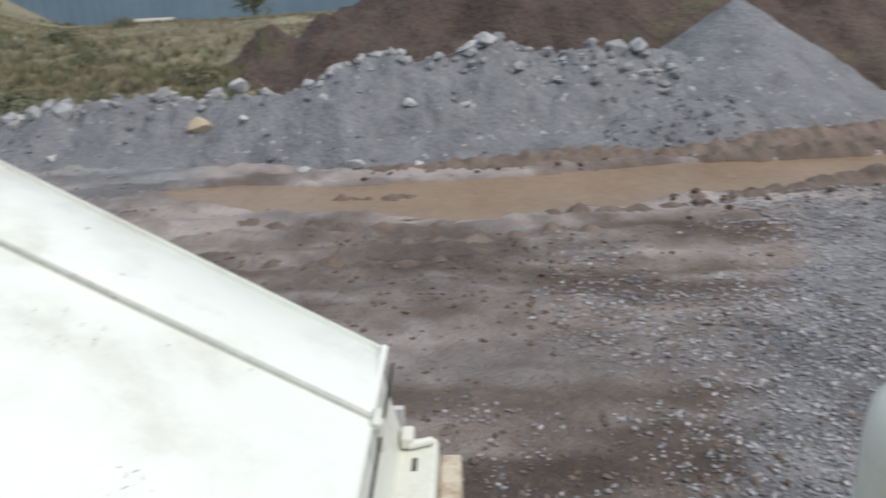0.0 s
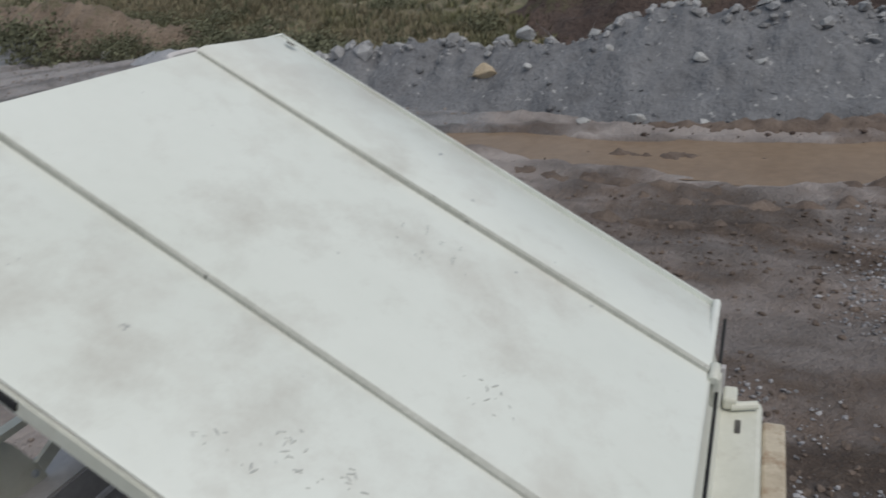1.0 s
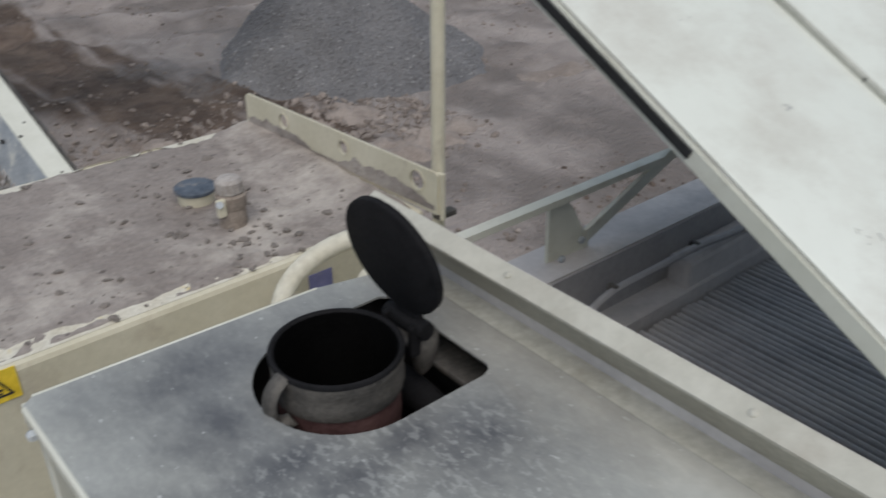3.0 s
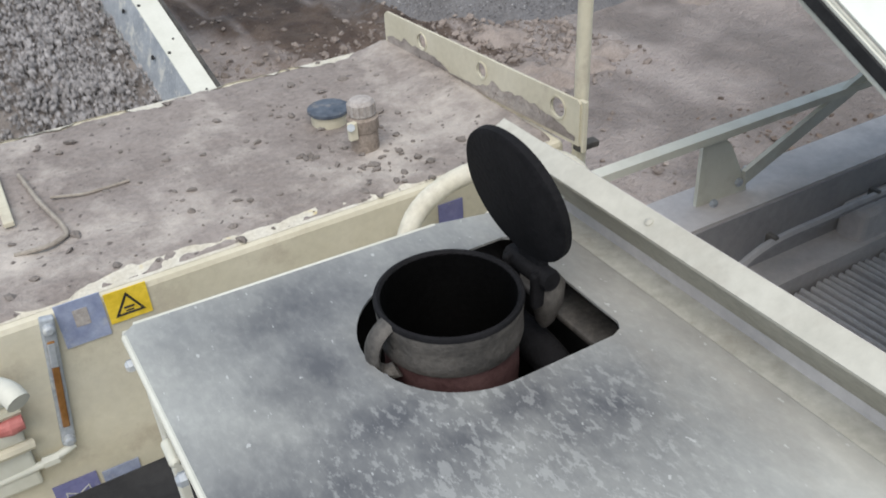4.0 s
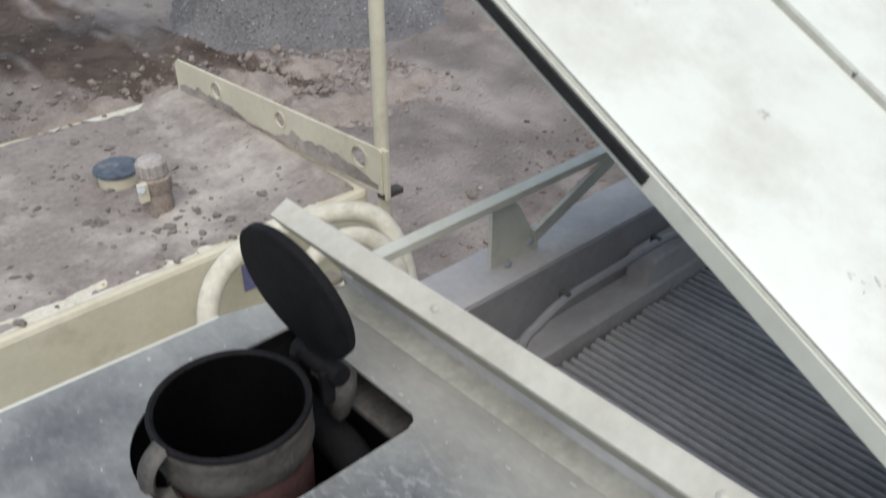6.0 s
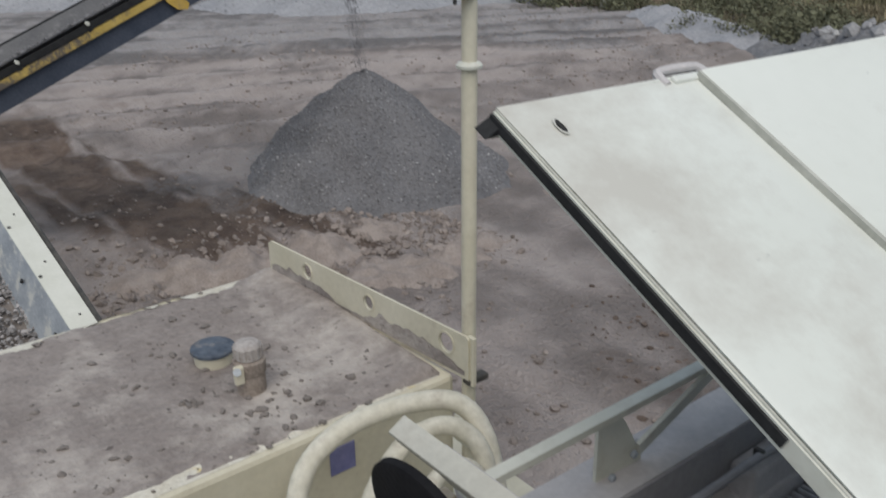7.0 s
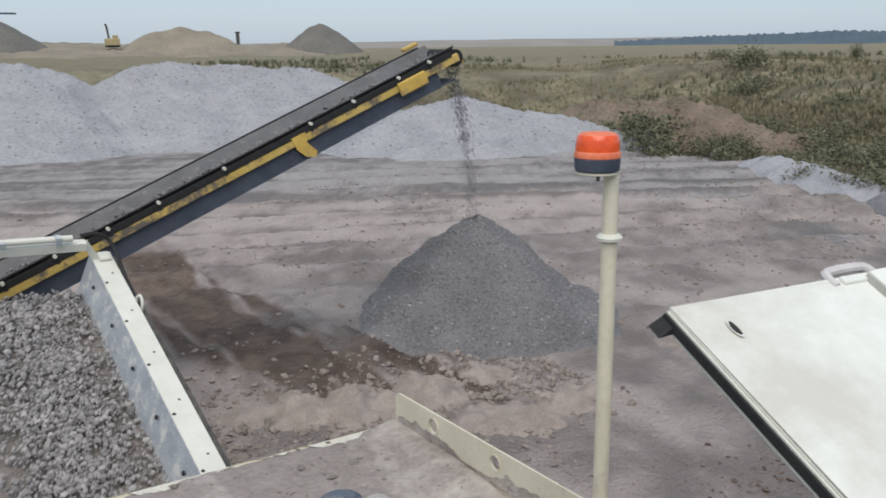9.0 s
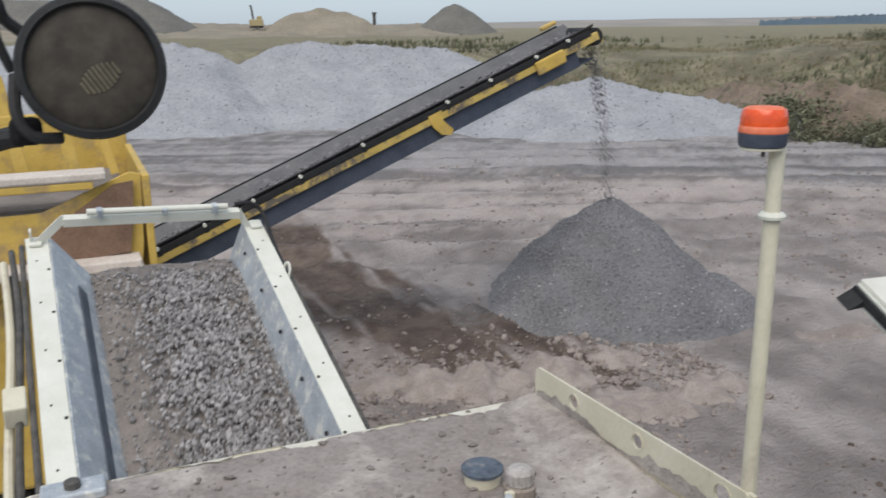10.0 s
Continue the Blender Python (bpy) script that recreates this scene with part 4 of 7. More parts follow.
# churned ridges and crumbs of mud along the haul road
for pts in ([(14.6, 3.4, 0.06), (14.3, 1.6, 0.13), (14.1, 0.2, 0.06)], [(13.6, 1.2, 0.05), (13.3, -0.6, 0.12), (13.4, -2.4, 0.06)], [(14.4, -1.4, 0.05), (14.5, -3.4, 0.11), (15.2, -5.2, 0.06), (15.7, -6.6, 0.10)],
            [(16.4, 2.6, 0.22), (16.2, 0.9, 0.32), (16.3, -0.6, 0.22)], [(12.6, 3.0, 0.04), (12.2, 1.0, 0.09), (12.3, -0.6, 0.04)],
            [(18.3, 1.4, 0.08), (18.5, -1.2, 0.2), (18.8, -3.8, 0.24)], [(18.9, -4.6, 0.16), (19.3, -7.4, 0.3), (19.9, -10.6, 0.3), (20.6, -13.5, 0.2)],
            [(18.2, -5.6, 0.1), (18.5, -8.2, 0.2), (19.0, -10.8, 0.14)], [(15.0, -5.0, 0.06), (16.0, -7.6, 0.22), (16.8, -10.2, 0.26), (17.3, -12.6, 0.15)]):
    heap("mud_ridge", "low dark ridge of churned mud beside the wheel ruts", pts, 0.4, MUDC, 0.05, 0.09, 5.0, 0.05, "mud ridge")
n = 9000
px, py = gs.uniform(5.5, 15.5, n), gs.uniform(-9, 6, n)
k = fbm(px * .7 + 3, py * .25, 3) + 0.3 * gs.random(n) > 0.05
px, py = px[k], py[k]
v, f = stones(np.stack([px, py, ground_z(px, py)], -1), 0.02 + 0.085 * gs.random(len(px)) ** 3.0, 27, 0.6, 0.4)
cloud("mud_crumbs", v, f, MUDC, None, "small brown crumbs of mud strewn over the haul road", "clods", "stuff")


# ---- weeds, bushes, distance ----
def tufts(name, places, size, mat, label, seed, blades=5, category="grass"):
    g = np.random.default_rng(seed)
    n = len(places)
    b = np.repeat(np.asarray(places), blades, 0)
    s = np.repeat(size, blades) * g.uniform(0.6, 1.25, n * blades)
    a, lean = g.uniform(0, 2 * math.pi, n * blades), g.uniform(0.05, 0.65, n * blades)
    off = np.stack([np.cos(a), np.sin(a), 0 * a], -1)
    side = np.stack([-np.sin(a), np.cos(a), 0 * a], -1)
    root = b + off * (s * 0.22)[:, None] * g.random((n * blades, 1))
    w = (s * 0.075)[:, None]
    tip = root + off * (lean * s)[:, None] + np.array([0, 0, 1]) * (s * np.sqrt(1 - lean ** 2 * 0.6))[:, None]
    mid = root + (tip - root) * 0.55 + np.array([0, 0, 1]) * (s * 0.08)[:, None]
    V = np.stack([root - side * w, root + side * w, mid + side * w * 0.8, tip, mid - side * w * 0.8], 1).reshape(-1, 3)
    k = 5 * np.arange(n * blades)[:, None]
    return cloud(name, V, (k + np.arange(5)[None]).tolist(), mat, None, label, category, "stuff")


gv = np.random.default_rng(31)


def bank_points(n, d0, d1, y0, y1, seed, cut=-0.1):
    g = np.random.default_rng(seed)
    y = g.uniform(y0, y1, n * 3)
    x = bank_foot(y) + d0 + (d1 - d0) * g.random(n * 3) ** 1.5
    k = fbm(x * 0.11 + 40, y * 0.11, 3) + 0.35 * g.random(n * 3) > cut
    x, y = x[k][:n], y[k][:n]
    return np.stack([x, y, ground_z(x, y) - 0.04], -1)


p = bank_points(15000, 0.3, 44, 6, 70, 32, 0.0)
tufts("dry_grass", p, 0.10 + 0.24 * gv.random(len(p)), GRASS, "dry straw-coloured grass over the bank", 33)
p = bank_points(6500, 0.0, 9, 8, 34, 34, -0.15)
tufts("dry_grass", p, 0.12 + 0.34 * gv.random(len(p)), GRASS, "tall dry weeds at the edge of the bank", 35, 6)
gf = np.random.default_rng(38)
n = 5000
px, py = gf.uniform(30, 120, n), gf.uniform(15, 115, n)
k = (np.degrees(np.arctan2(px, py)) < 66) & (fbm(px * 0.05 + 7, py * 0.05, 4) > 0.14 + 0.15 * gf.random(n)) & (px > bank_foot(py) + 3)
px, py = px[k], py[k]
tufts("far_scrub", np.stack([px, py, ground_z(px, py) - 0.05], -1), 0.22 + 0.5 * gf.random(len(px)), BUSH, "low dark scrub scattered over the far plain", 39, 10, "scrub")
p = bank_points(1500, 0.3, 16, 7, 40, 36, 0.12)
tufts("green_weeds", p, 0.15 + 0.35 * gv.random(len(p)), BUSH, "patches of green weeds in the dry grass", 37, 6)


def bush_mesh(seed, leaves=1500):
    g = np.random.default_rng(seed)
    c = g.normal(size=(22, 3)) * np.array([0.42, 0.42, 0.16]) + [0, 0, 0.30]
    k = g.integers(0, len(c), leaves)
    P = c[k] + g.normal(size=(leaves, 3)) * 0.17
    P[:, 2] = np.maximum(P[:, 2], 0.03)
    d1, d2 = g.normal(size=(leaves, 3)), g.normal(size=(leaves, 3))
    d1 /= np.linalg.norm(d1, axis=1, keepdims=True)
    d2 /= np.linalg.norm(d2, axis=1, keepdims=True)
    s = (0.03 + 0.04 * g.random((leaves, 1)))
    V = np.stack([P - d1 * s, P + d2 * s * 0.6, P + d1 * s, P - d2 * s * 0.6], 1).reshape(-1, 3)
    me = bpy.data.meshes.new("crown")
    me.from_pydata(V, [], (4 * np.arange(leaves)[:, None] + np.arange(4)[None]).tolist())
    me.materials.append(BUSH)
    bm = bmesh.new()
    for q in range(6):
        e = c[q]
        tube([(0, 0, -0.05), (e[0] * .4, e[1] * .4, e[2] * .55), tuple(e)], 0.012, 5, bm, 3)
    st = bpy.data.meshes.new("stems")
    bm.to_mesh(st)
    bm.free()
    st.materials.append(BARK)
    return me, st


BUSHES = [bush_mesh(s) for s in (41, 42, 43)]


def bush(x, y, s, k):
    e = thing("bush", "dense dark green bush on the weedy bank", "bush", "bushes on the bank")
    e.matrix_world = pose(x, y, float(ground_z(x, y)) - 0.03, 0, 0, 61 * k) @ Matrix.Diagonal((s, s, s * rnd(0.7, 1.0), 1))
    for nm, me in zip(("crown", "stems"), BUSHES[k % 3]):
        new(nm, me).parent = e
    return e


BUSH_AT = [(27.3, 26.4, 2.6), (27.9, 27.4, 2.8), (28.2, 28.6, 2.4), (26.6, 25.2, 1.9), (25.0, 17.4, 1.3), (24.6, 14.8, 1.5), (24.0, 12.6, 1.8), (23.9, 11.6, 1.6), (25.0, 13.4, 1.7), (27.5, 22.6, 1.5), (28.4, 23.6, 1.8), (29.3, 24.4, 1.6), (30.4, 25.0, 1.4), (28.9, 25.4, 1.5), (27.2, 20.2, 1.2), (27.4, 18.6, 1.6), (28.2, 17.2, 1.4), (27.3, 15.6, 1.7),
           (26.6, 14.6, 1.3), (28.6, 14.8, 1.5), (30.5, 18.0, 1.3), (32.5, 21.5, 1.2), (26.4, 13.0, 1.2), (27.2, 11.2, 1.1), (33, 27, 1.3), (35, 30, 1.6), (38, 25, 1.4), (41, 33, 1.8), (47, 38, 2.2),
           (32.7, 32.2, 1.7), (31.8, 24.2, 1.5), (31.2, 25.2, 1.3), (29, 18.8, 1.5), (27.3, 23.4, 1.4), (29.9, 20.6, 1.6), (30.6, 22.0, 1.7), (52, 30, 2.0), (44, 20, 1.6), (36, 15, 1.3), (31, 9.5, 1.2), (60, 45, 1.6), (57, 22, 1.4), (70, 60, 1.8)]
for k, (x, y, s) in enumerate(BUSH_AT):
    bush(x, y, s * 0.82, k)


def tree(x, y, h, seed):
    e = thing("tree", "small dark green tree standing alone in a field", "tree", at=pose(x, y, float(ground_z(x, y))))
    g = np.random.default_rng(seed)
    bm = lathe([(0.05 * h, 0), (0.035 * h, 0.3 * h), (0.012 * h, 0.9 * h)], 8)
    for q in range(7):
        a, z = q * 2.4, h * (0.25 + 0.08 * q)
        tube([(0, 0, z), (0.12 * h * math.cos(a), 0.12 * h * math.sin(a), z + 0.1 * h), (0.22 * h * math.cos(a), 0.22 * h * math.sin(a), z + 0.16 * h)], 0.012 * h, 5, bm, 2)
    part("trunk", bm, BARK, e)
    n = 900
    P = g.normal(size=(n, 3)) * [0.16, 0.16, 0.2] * np.array(h) + [0, 0, 0.6 * h]
    d1, d2 = g.normal(size=(n, 3)), g.normal(size=(n, 3))
    s = h * 0.022
    V = np.stack([P - d1 * s, P + d2 * s * .7, P + d1 * s, P - d2 * s * .7], 1).reshape(-1, 3)
    cloud("crown", V, 4 * np.arange(n)[:, None] + np.arange(4)[None], BUSH, e)
    return e


tree(150, 36, 9.0, 51)
tree(80, 52, 2.2, 52)


def ridge_backdrop(name, label, pts, mat, seed, depth=60, jag=0.0, category="hills", base=-2.0):
    """Far hills: a long rounded ridge with a broken skyline."""
    bm = bmesh.new()
    g = np.random.default_rng(seed)
    rows = []
    P = np.array(pts, float)
    t = np.linspace(0, len(P) - 1, 240)
    for u in t:
        x, y, h = (np.interp(u, range(len(P)), P[:, k]) for k in range(3))
        d = np.hypot(x, y)
        ux, uy = x / d, y / d
        hh = h * (1 + 0.12 * float(fbm(u * 3.1, seed, 3))) + jag * g.random()
        rows.append([bm.verts.new((x - ux * depth * a, y - uy * depth * a, z)) for a, z in ((1, base), (0.4, base + (hh - base) * .6), (0, hh), (-0.6, base + (hh - base) * .6), (-1.2, base - 1))])
    for a, b in zip(rows, rows[1:]):
        for k in range(4):
            bm.faces.new((a[k], b[k], b[k + 1], a[k + 1]))
    bmesh.ops.recalc_face_normals(bm, faces=bm.faces)
    return tagged(link(name, bm, mat, smooth=True), label, category, kind="structure")


ridge_backdrop("backdrop_forest", "distant wooded ridge on the horizon, painted haze blue", [(1500, 620, 14), (1500, 800, 20), (1400, 980, 22), (1350, 1150, 18), (1250, 1350, 10)], HAZEBLUE, 61, 200, 4)
ridge_backdrop("backdrop_valley", "distant wooded valley side, painted haze blue", [(660, -260, 14), (720, -60, 16), (710, 120, 13), (690, 250, 9), (660, 330, 6), (640, 390, 4.5)], HAZEBLUE, 62, 90, 2.5, base=-38)
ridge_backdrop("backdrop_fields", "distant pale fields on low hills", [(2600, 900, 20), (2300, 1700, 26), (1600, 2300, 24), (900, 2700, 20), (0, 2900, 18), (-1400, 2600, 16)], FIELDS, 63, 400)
ridge_backdrop("spoil_bank", "long tan spoil bank on the skyline", [(-160, 250, 8.5), (-60, 262, 8.0), (10, 268, 7.0), (48, 268, 6.4), (65, 268, 6.0), (85, 268, 5.6), (105, 266, 5.7), (118, 264, 4.2), (140, 262, 2.5), (190, 250, 1.5)], SPOIL, 64, 90, 0.5, "spoil bank")
heap("spoil_mound", "pointed mound of brown spoil on the skyline", [(107, 254, 7.0), (113, 255, 9.6), (118, 255, 7.0)], 0.75, DKSPOIL, 1.0, 0.5, 0.12, 0.6, "spoil mound")
heap("spoil_mound", "rounded mound of brown spoil on the skyline", [(62, 252, 6.6), (69, 254, 8.3), (78, 254, 6.3)], 0.5, SPOIL, 1.2, 0.5, 0.12, 0.8, "spoil mound")
heap("spoil_mound", "long flat-topped dark spoil mound on the skyline", [(-30, 255, 10.6), (5, 255, 10.9), (22, 255, 10.5), (27, 255, 8.0)], 0.6, DKSPOIL, 1.2, 0.4, 0.12, 0.6, "spoil mound")


# ---- the crushing plant: engine cover and exhaust ----
ZC = 3.46


def engine_enclosure():
    e = thing("engine_enclosure", "cream steel engine cover stained dark with exhaust soot", "engine cover")
    hole = [(0.775, 0.514), (0.777, 0.752), (0.764, 0.763)] + circle2(0.605, 0.630, 0.133, 26, 90, 270) + [(0.752, 0.496), (0.768, 0.502)]
    outer = [(0.262, -1.6), (0.905, -1.6), (0.895, 0.786), (0.80, 0.828), (0.70, 0.852), (0.245, 0.872), (0.226, 0.856)]
    part("top_sheet", sheet(outer, [hole], 0.004, Matrix.Translation((0, 0, ZC))), COVER, e, "cream top sheet blackened round the exhaust")
    part("side_lip", prism([(0, 0), (0.012, -0.003), (0.012, -0.03), (0, -0.03)], (0.258, -1.6, ZC - 0.002), (0.224, 0.862, ZC - 0.002)), CREAM, e)
    part("back_lip", prism([(0, 0), (0.01, 0), (0.01, -0.05), (0, -0.05)], (0.226, 0.868, ZC - 0.004), (0.80, 0.826, ZC - 0.004)), CREAM, e)
    # white beads paint in the light on the bevel, besides the rubbing
    part("edge_bead", tube([(0.258, -1.6, ZC - 0.004), (0.2262, 0.852, ZC - 0.004)], 0.005, 8, None, 1), WHITE, e, "pale rubbed cover edge with its lit bevel painted in", True)
    part("edge_bead", tube([(0.242, 0.8715, ZC - 0.004), (0.70, 0.8515, ZC - 0.004)], 0.005, 8, None, 1), WHITE, e, "pale rubbed cover edge with its lit bevel painted in", True)
    # unseen block, coloured dark for the shade under the cover
    part("core", box(0.57, -0.60, ZC - 0.30, 0.54, 2.0, 0.36, 0), DARKFILL, e, "dark block filling the shaded space inside the cover")
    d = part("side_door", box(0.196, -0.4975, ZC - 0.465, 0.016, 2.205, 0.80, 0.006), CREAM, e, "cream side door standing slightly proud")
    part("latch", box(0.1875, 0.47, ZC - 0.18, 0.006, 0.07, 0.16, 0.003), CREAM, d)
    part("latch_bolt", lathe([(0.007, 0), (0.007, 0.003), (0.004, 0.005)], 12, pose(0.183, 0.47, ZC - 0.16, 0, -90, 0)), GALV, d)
    # dark box painted as the shade between lip and door
    part("gap_shade", box(0.234, -0.50, ZC - 0.115, 0.014, 2.20, 0.16, 0.0), DARKFILL, e)
    for y in (0.815, 0.59):
        part("bolt", lathe([(0.009, 0), (0.009, 0.008), (0.005, 0.012)], 6, pose(0.225, y, ZC - 0.022, 0, -90, 0)), GALV, e)
    part("hinge_knob", lathe([(0.004, -0.022), (0.008, -0.018), (0.008, 0.018), (0.004, 0.022)], 12, pose(0.223, 0.66, ZC - 0.045, 90, 0, 0), bm=None), CREAM, e, smooth=True)
    # walls and floor of the well carry its shade as a near-black colour
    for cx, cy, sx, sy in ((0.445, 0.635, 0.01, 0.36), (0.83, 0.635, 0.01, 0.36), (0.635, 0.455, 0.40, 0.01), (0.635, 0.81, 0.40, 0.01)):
        part("well_wall", box(cx, cy, ZC - 0.21, sx, sy, 0.40, 0.0), DARKFILL, e)
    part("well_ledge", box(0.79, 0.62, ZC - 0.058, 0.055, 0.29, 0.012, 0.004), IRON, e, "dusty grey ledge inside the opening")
    part("well_floor", box(0.635, 0.635, ZC - 0.415, 0.40, 0.37, 0.01, 0.0), DARKFILL, e)
    part("well_pipe", tube([(0.70, 0.48, ZC - 0.13), (0.735, 0.60, ZC - 0.11), (0.745, 0.79, ZC - 0.12)], 0.028, 12), SOOT, e, "black pipe inside the opening", True)
    part("back_panel", box(0.53, 0.835, ZC - 0.5, 0.60, 0.02, 0.9, 0.005), CREAM, e)
    return e


engine_enclosure()


def exhaust():
    c = (0.597, 0.637)
    e = thing("exhaust_stack", "sooty round exhaust outlet with its flap standing open", "exhaust pipe", at=pose(*c, 3.287))
    part("pipe", lathe([(0.086, -0.05), (0.087, 0.02), (0.0905, 0.11), (0.0895, 0.15), (0.0895, 0.163)], 48, cap=False), RUSTRED, e, "heat-reddened lower pipe", True)
    part("collar", lathe([(0.0875, 0.158), (0.0945, 0.159), (0.0962, 0.166), (0.0958, 0.180), (0.0945, 0.187), (0.0958, 0.200), (0.0968, 0.212), (0.0945, 0.219)], 56, cap=False), IRON, e, "sooty grey collar", True)
    part("rim", lathe([(0.0962, 0.2145), (0.0976, 0.2155), (0.0978, 0.2180), (0.0966, 0.2212), (0.0925, 0.2225), (0.0885, 0.218)], 56, cap=False), SOOT, e, "black sooted rim", True)
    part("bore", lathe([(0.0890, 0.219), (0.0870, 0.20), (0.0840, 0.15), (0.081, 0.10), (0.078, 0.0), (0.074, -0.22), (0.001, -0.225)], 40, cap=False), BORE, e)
    # clamp ears and bolt at the split of the collar
    ang = radians(186)
    m = Matrix.Rotation(ang, 4, "Z") @ Matrix.Translation((0.108, 0, 0.165))
    ears = bmesh.new()
    tube([(-0.014, 0, 0.052), (0.000, 0, 0.044), (0.010, 0, 0.030), (0.013, 0, 0.010), (0.007, 0, -0.008), (-0.004, 0.004, -0.014), (-0.012, 0.008, -0.010)], 0.0075, 10, ears, 5)
    bmesh.ops.scale(ears, vec=(1, 1.9, 1), verts=ears.verts)
    bmesh.ops.transform(ears, matrix=m, verts=ears.verts)
    part("clamp_ear", ears, IRON, e, "grey curled clamp strap", smooth=True)
    part("clamp_bolt", lathe([(0.005, -0.022), (0.005, 0.022), (0.008, 0.022), (0.008, 0.03)], 8, m @ pose(0.008, 0, -0.012, 90, 0, 0)), GALV, e, "steel clamp bolt")
    # flap, hinged on the far side from the ears
    az, th, R = radians(3.0), radians(77), 0.0976
    hinge = Matrix.Rotation(az, 4, "Z") @ Matrix.Translation((0.1342, 0, 0.2134))
    fm = hinge @ Matrix.Rotation(th, 4, "Y") @ Matrix.Translation((-(R + 0.015), 0, 0))
    bm = lathe([(0.0, -0.008), (R - 0.006, -0.008), (R, -0.004), (R, 0.006), (R - 0.004, 0.009), (R - 0.02, 0.010), (0.0, 0.016)], 56, cap=False)
    bmesh.ops.transform(bm, matrix=fm, verts=bm.verts)
    flap = part("flap", bm, SOOT, e, "black round rain flap standing open", True)
    arm = box(R * 0.55 + 0.035, 0, 0.004, 0.09, 0.05, 0.018, 0.006)
    bmesh.ops.transform(arm, matrix=fm, verts=arm.verts)
    part("hinge_arm", arm, SOOT, flap)
    lug = lathe([(0.014, -0.045), (0.016, -0.04), (0.016, 0.04), (0.014, 0.045)], 14, hinge @ pose(0, 0, -0.012, 90, 0, 0))
    part("hinge_barrel", lug, SOOT, flap, smooth=True)
    for s in (-1, 1):
        br = bmesh.new()
        box(-0.010, s * 0.03, -0.028, 0.026, 0.012, 0.055, 0.004, hinge, br)
        part("hinge_bracket", br, SOOT, e)
    cw = lathe([(0.005, -0.060), (0.014, -0.046), (0.023, -0.012), (0.023, 0.016), (0.012, 0.030)], 18, hinge @ pose(0.012, -0.022, -0.045, 0, 4, 0))
    part("counterweight", cw, IRON, flap, "grey rounded counterweight", True)
    for k in (-1, 1):
        part("rivet", lathe([(0.006, 0), (0.006, 0.006), (0.003, 0.009)], 8, fm @ pose(R * 0.2, k * 0.02, 0.013)), IRON, flap)
    return e


exhaust()


def lip_rail():
    e = thing("bay_rail", "dusty cream angle rail leaning over the engine cover", "rail")
    y0, y1 = -1.6, 0.90
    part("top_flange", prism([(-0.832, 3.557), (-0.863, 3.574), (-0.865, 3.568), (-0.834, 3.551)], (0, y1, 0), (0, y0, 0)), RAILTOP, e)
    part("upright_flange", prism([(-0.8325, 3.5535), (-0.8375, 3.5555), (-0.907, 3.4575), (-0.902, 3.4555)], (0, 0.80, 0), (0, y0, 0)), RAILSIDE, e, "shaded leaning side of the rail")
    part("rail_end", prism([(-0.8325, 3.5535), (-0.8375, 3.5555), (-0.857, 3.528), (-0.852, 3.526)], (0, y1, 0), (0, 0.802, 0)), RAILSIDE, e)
    part("inner_flange", prism([(-0.8625, 3.572), (-0.8665, 3.572), (-0.936, 3.25), (-0.932, 3.25)], (0, 0.80, 0), (0, y0, 0)), BAY, e)
    part("seal", prism([(-0.897, 3.4612), (-0.902, 3.4612), (-0.902, 3.4635), (-0.897, 3.4635)], (0, 0.788, 0), (0, y0, 0)), RUBBER, e, "black rubber seal under the rail")
    part("cover_strip", prism([(-0.846, 3.4605), (-0.896, 3.4605), (-0.896, 3.4625), (-0.846, 3.4612)], (0, 0.79, 0), (0, y0, 0)), GRIMEPALE, e, "dirty brown strip beside the seal")
    part("end_tab", box(0.862, 0.812, 3.467, 0.045, 0.030, 0.010, 0.003), RUSTCREAM, e, "tan rubbed tab at the end of the seal")
    for y in (0.55, 0.14):
        part("rivet", lathe([(0.006, 0), (0.006, 0.002), (0.002, 0.004)], 10, pose(0.848, y, 3.5655, 0, -29, 0)), RAILTOP, e)
    return e


lip_rail()


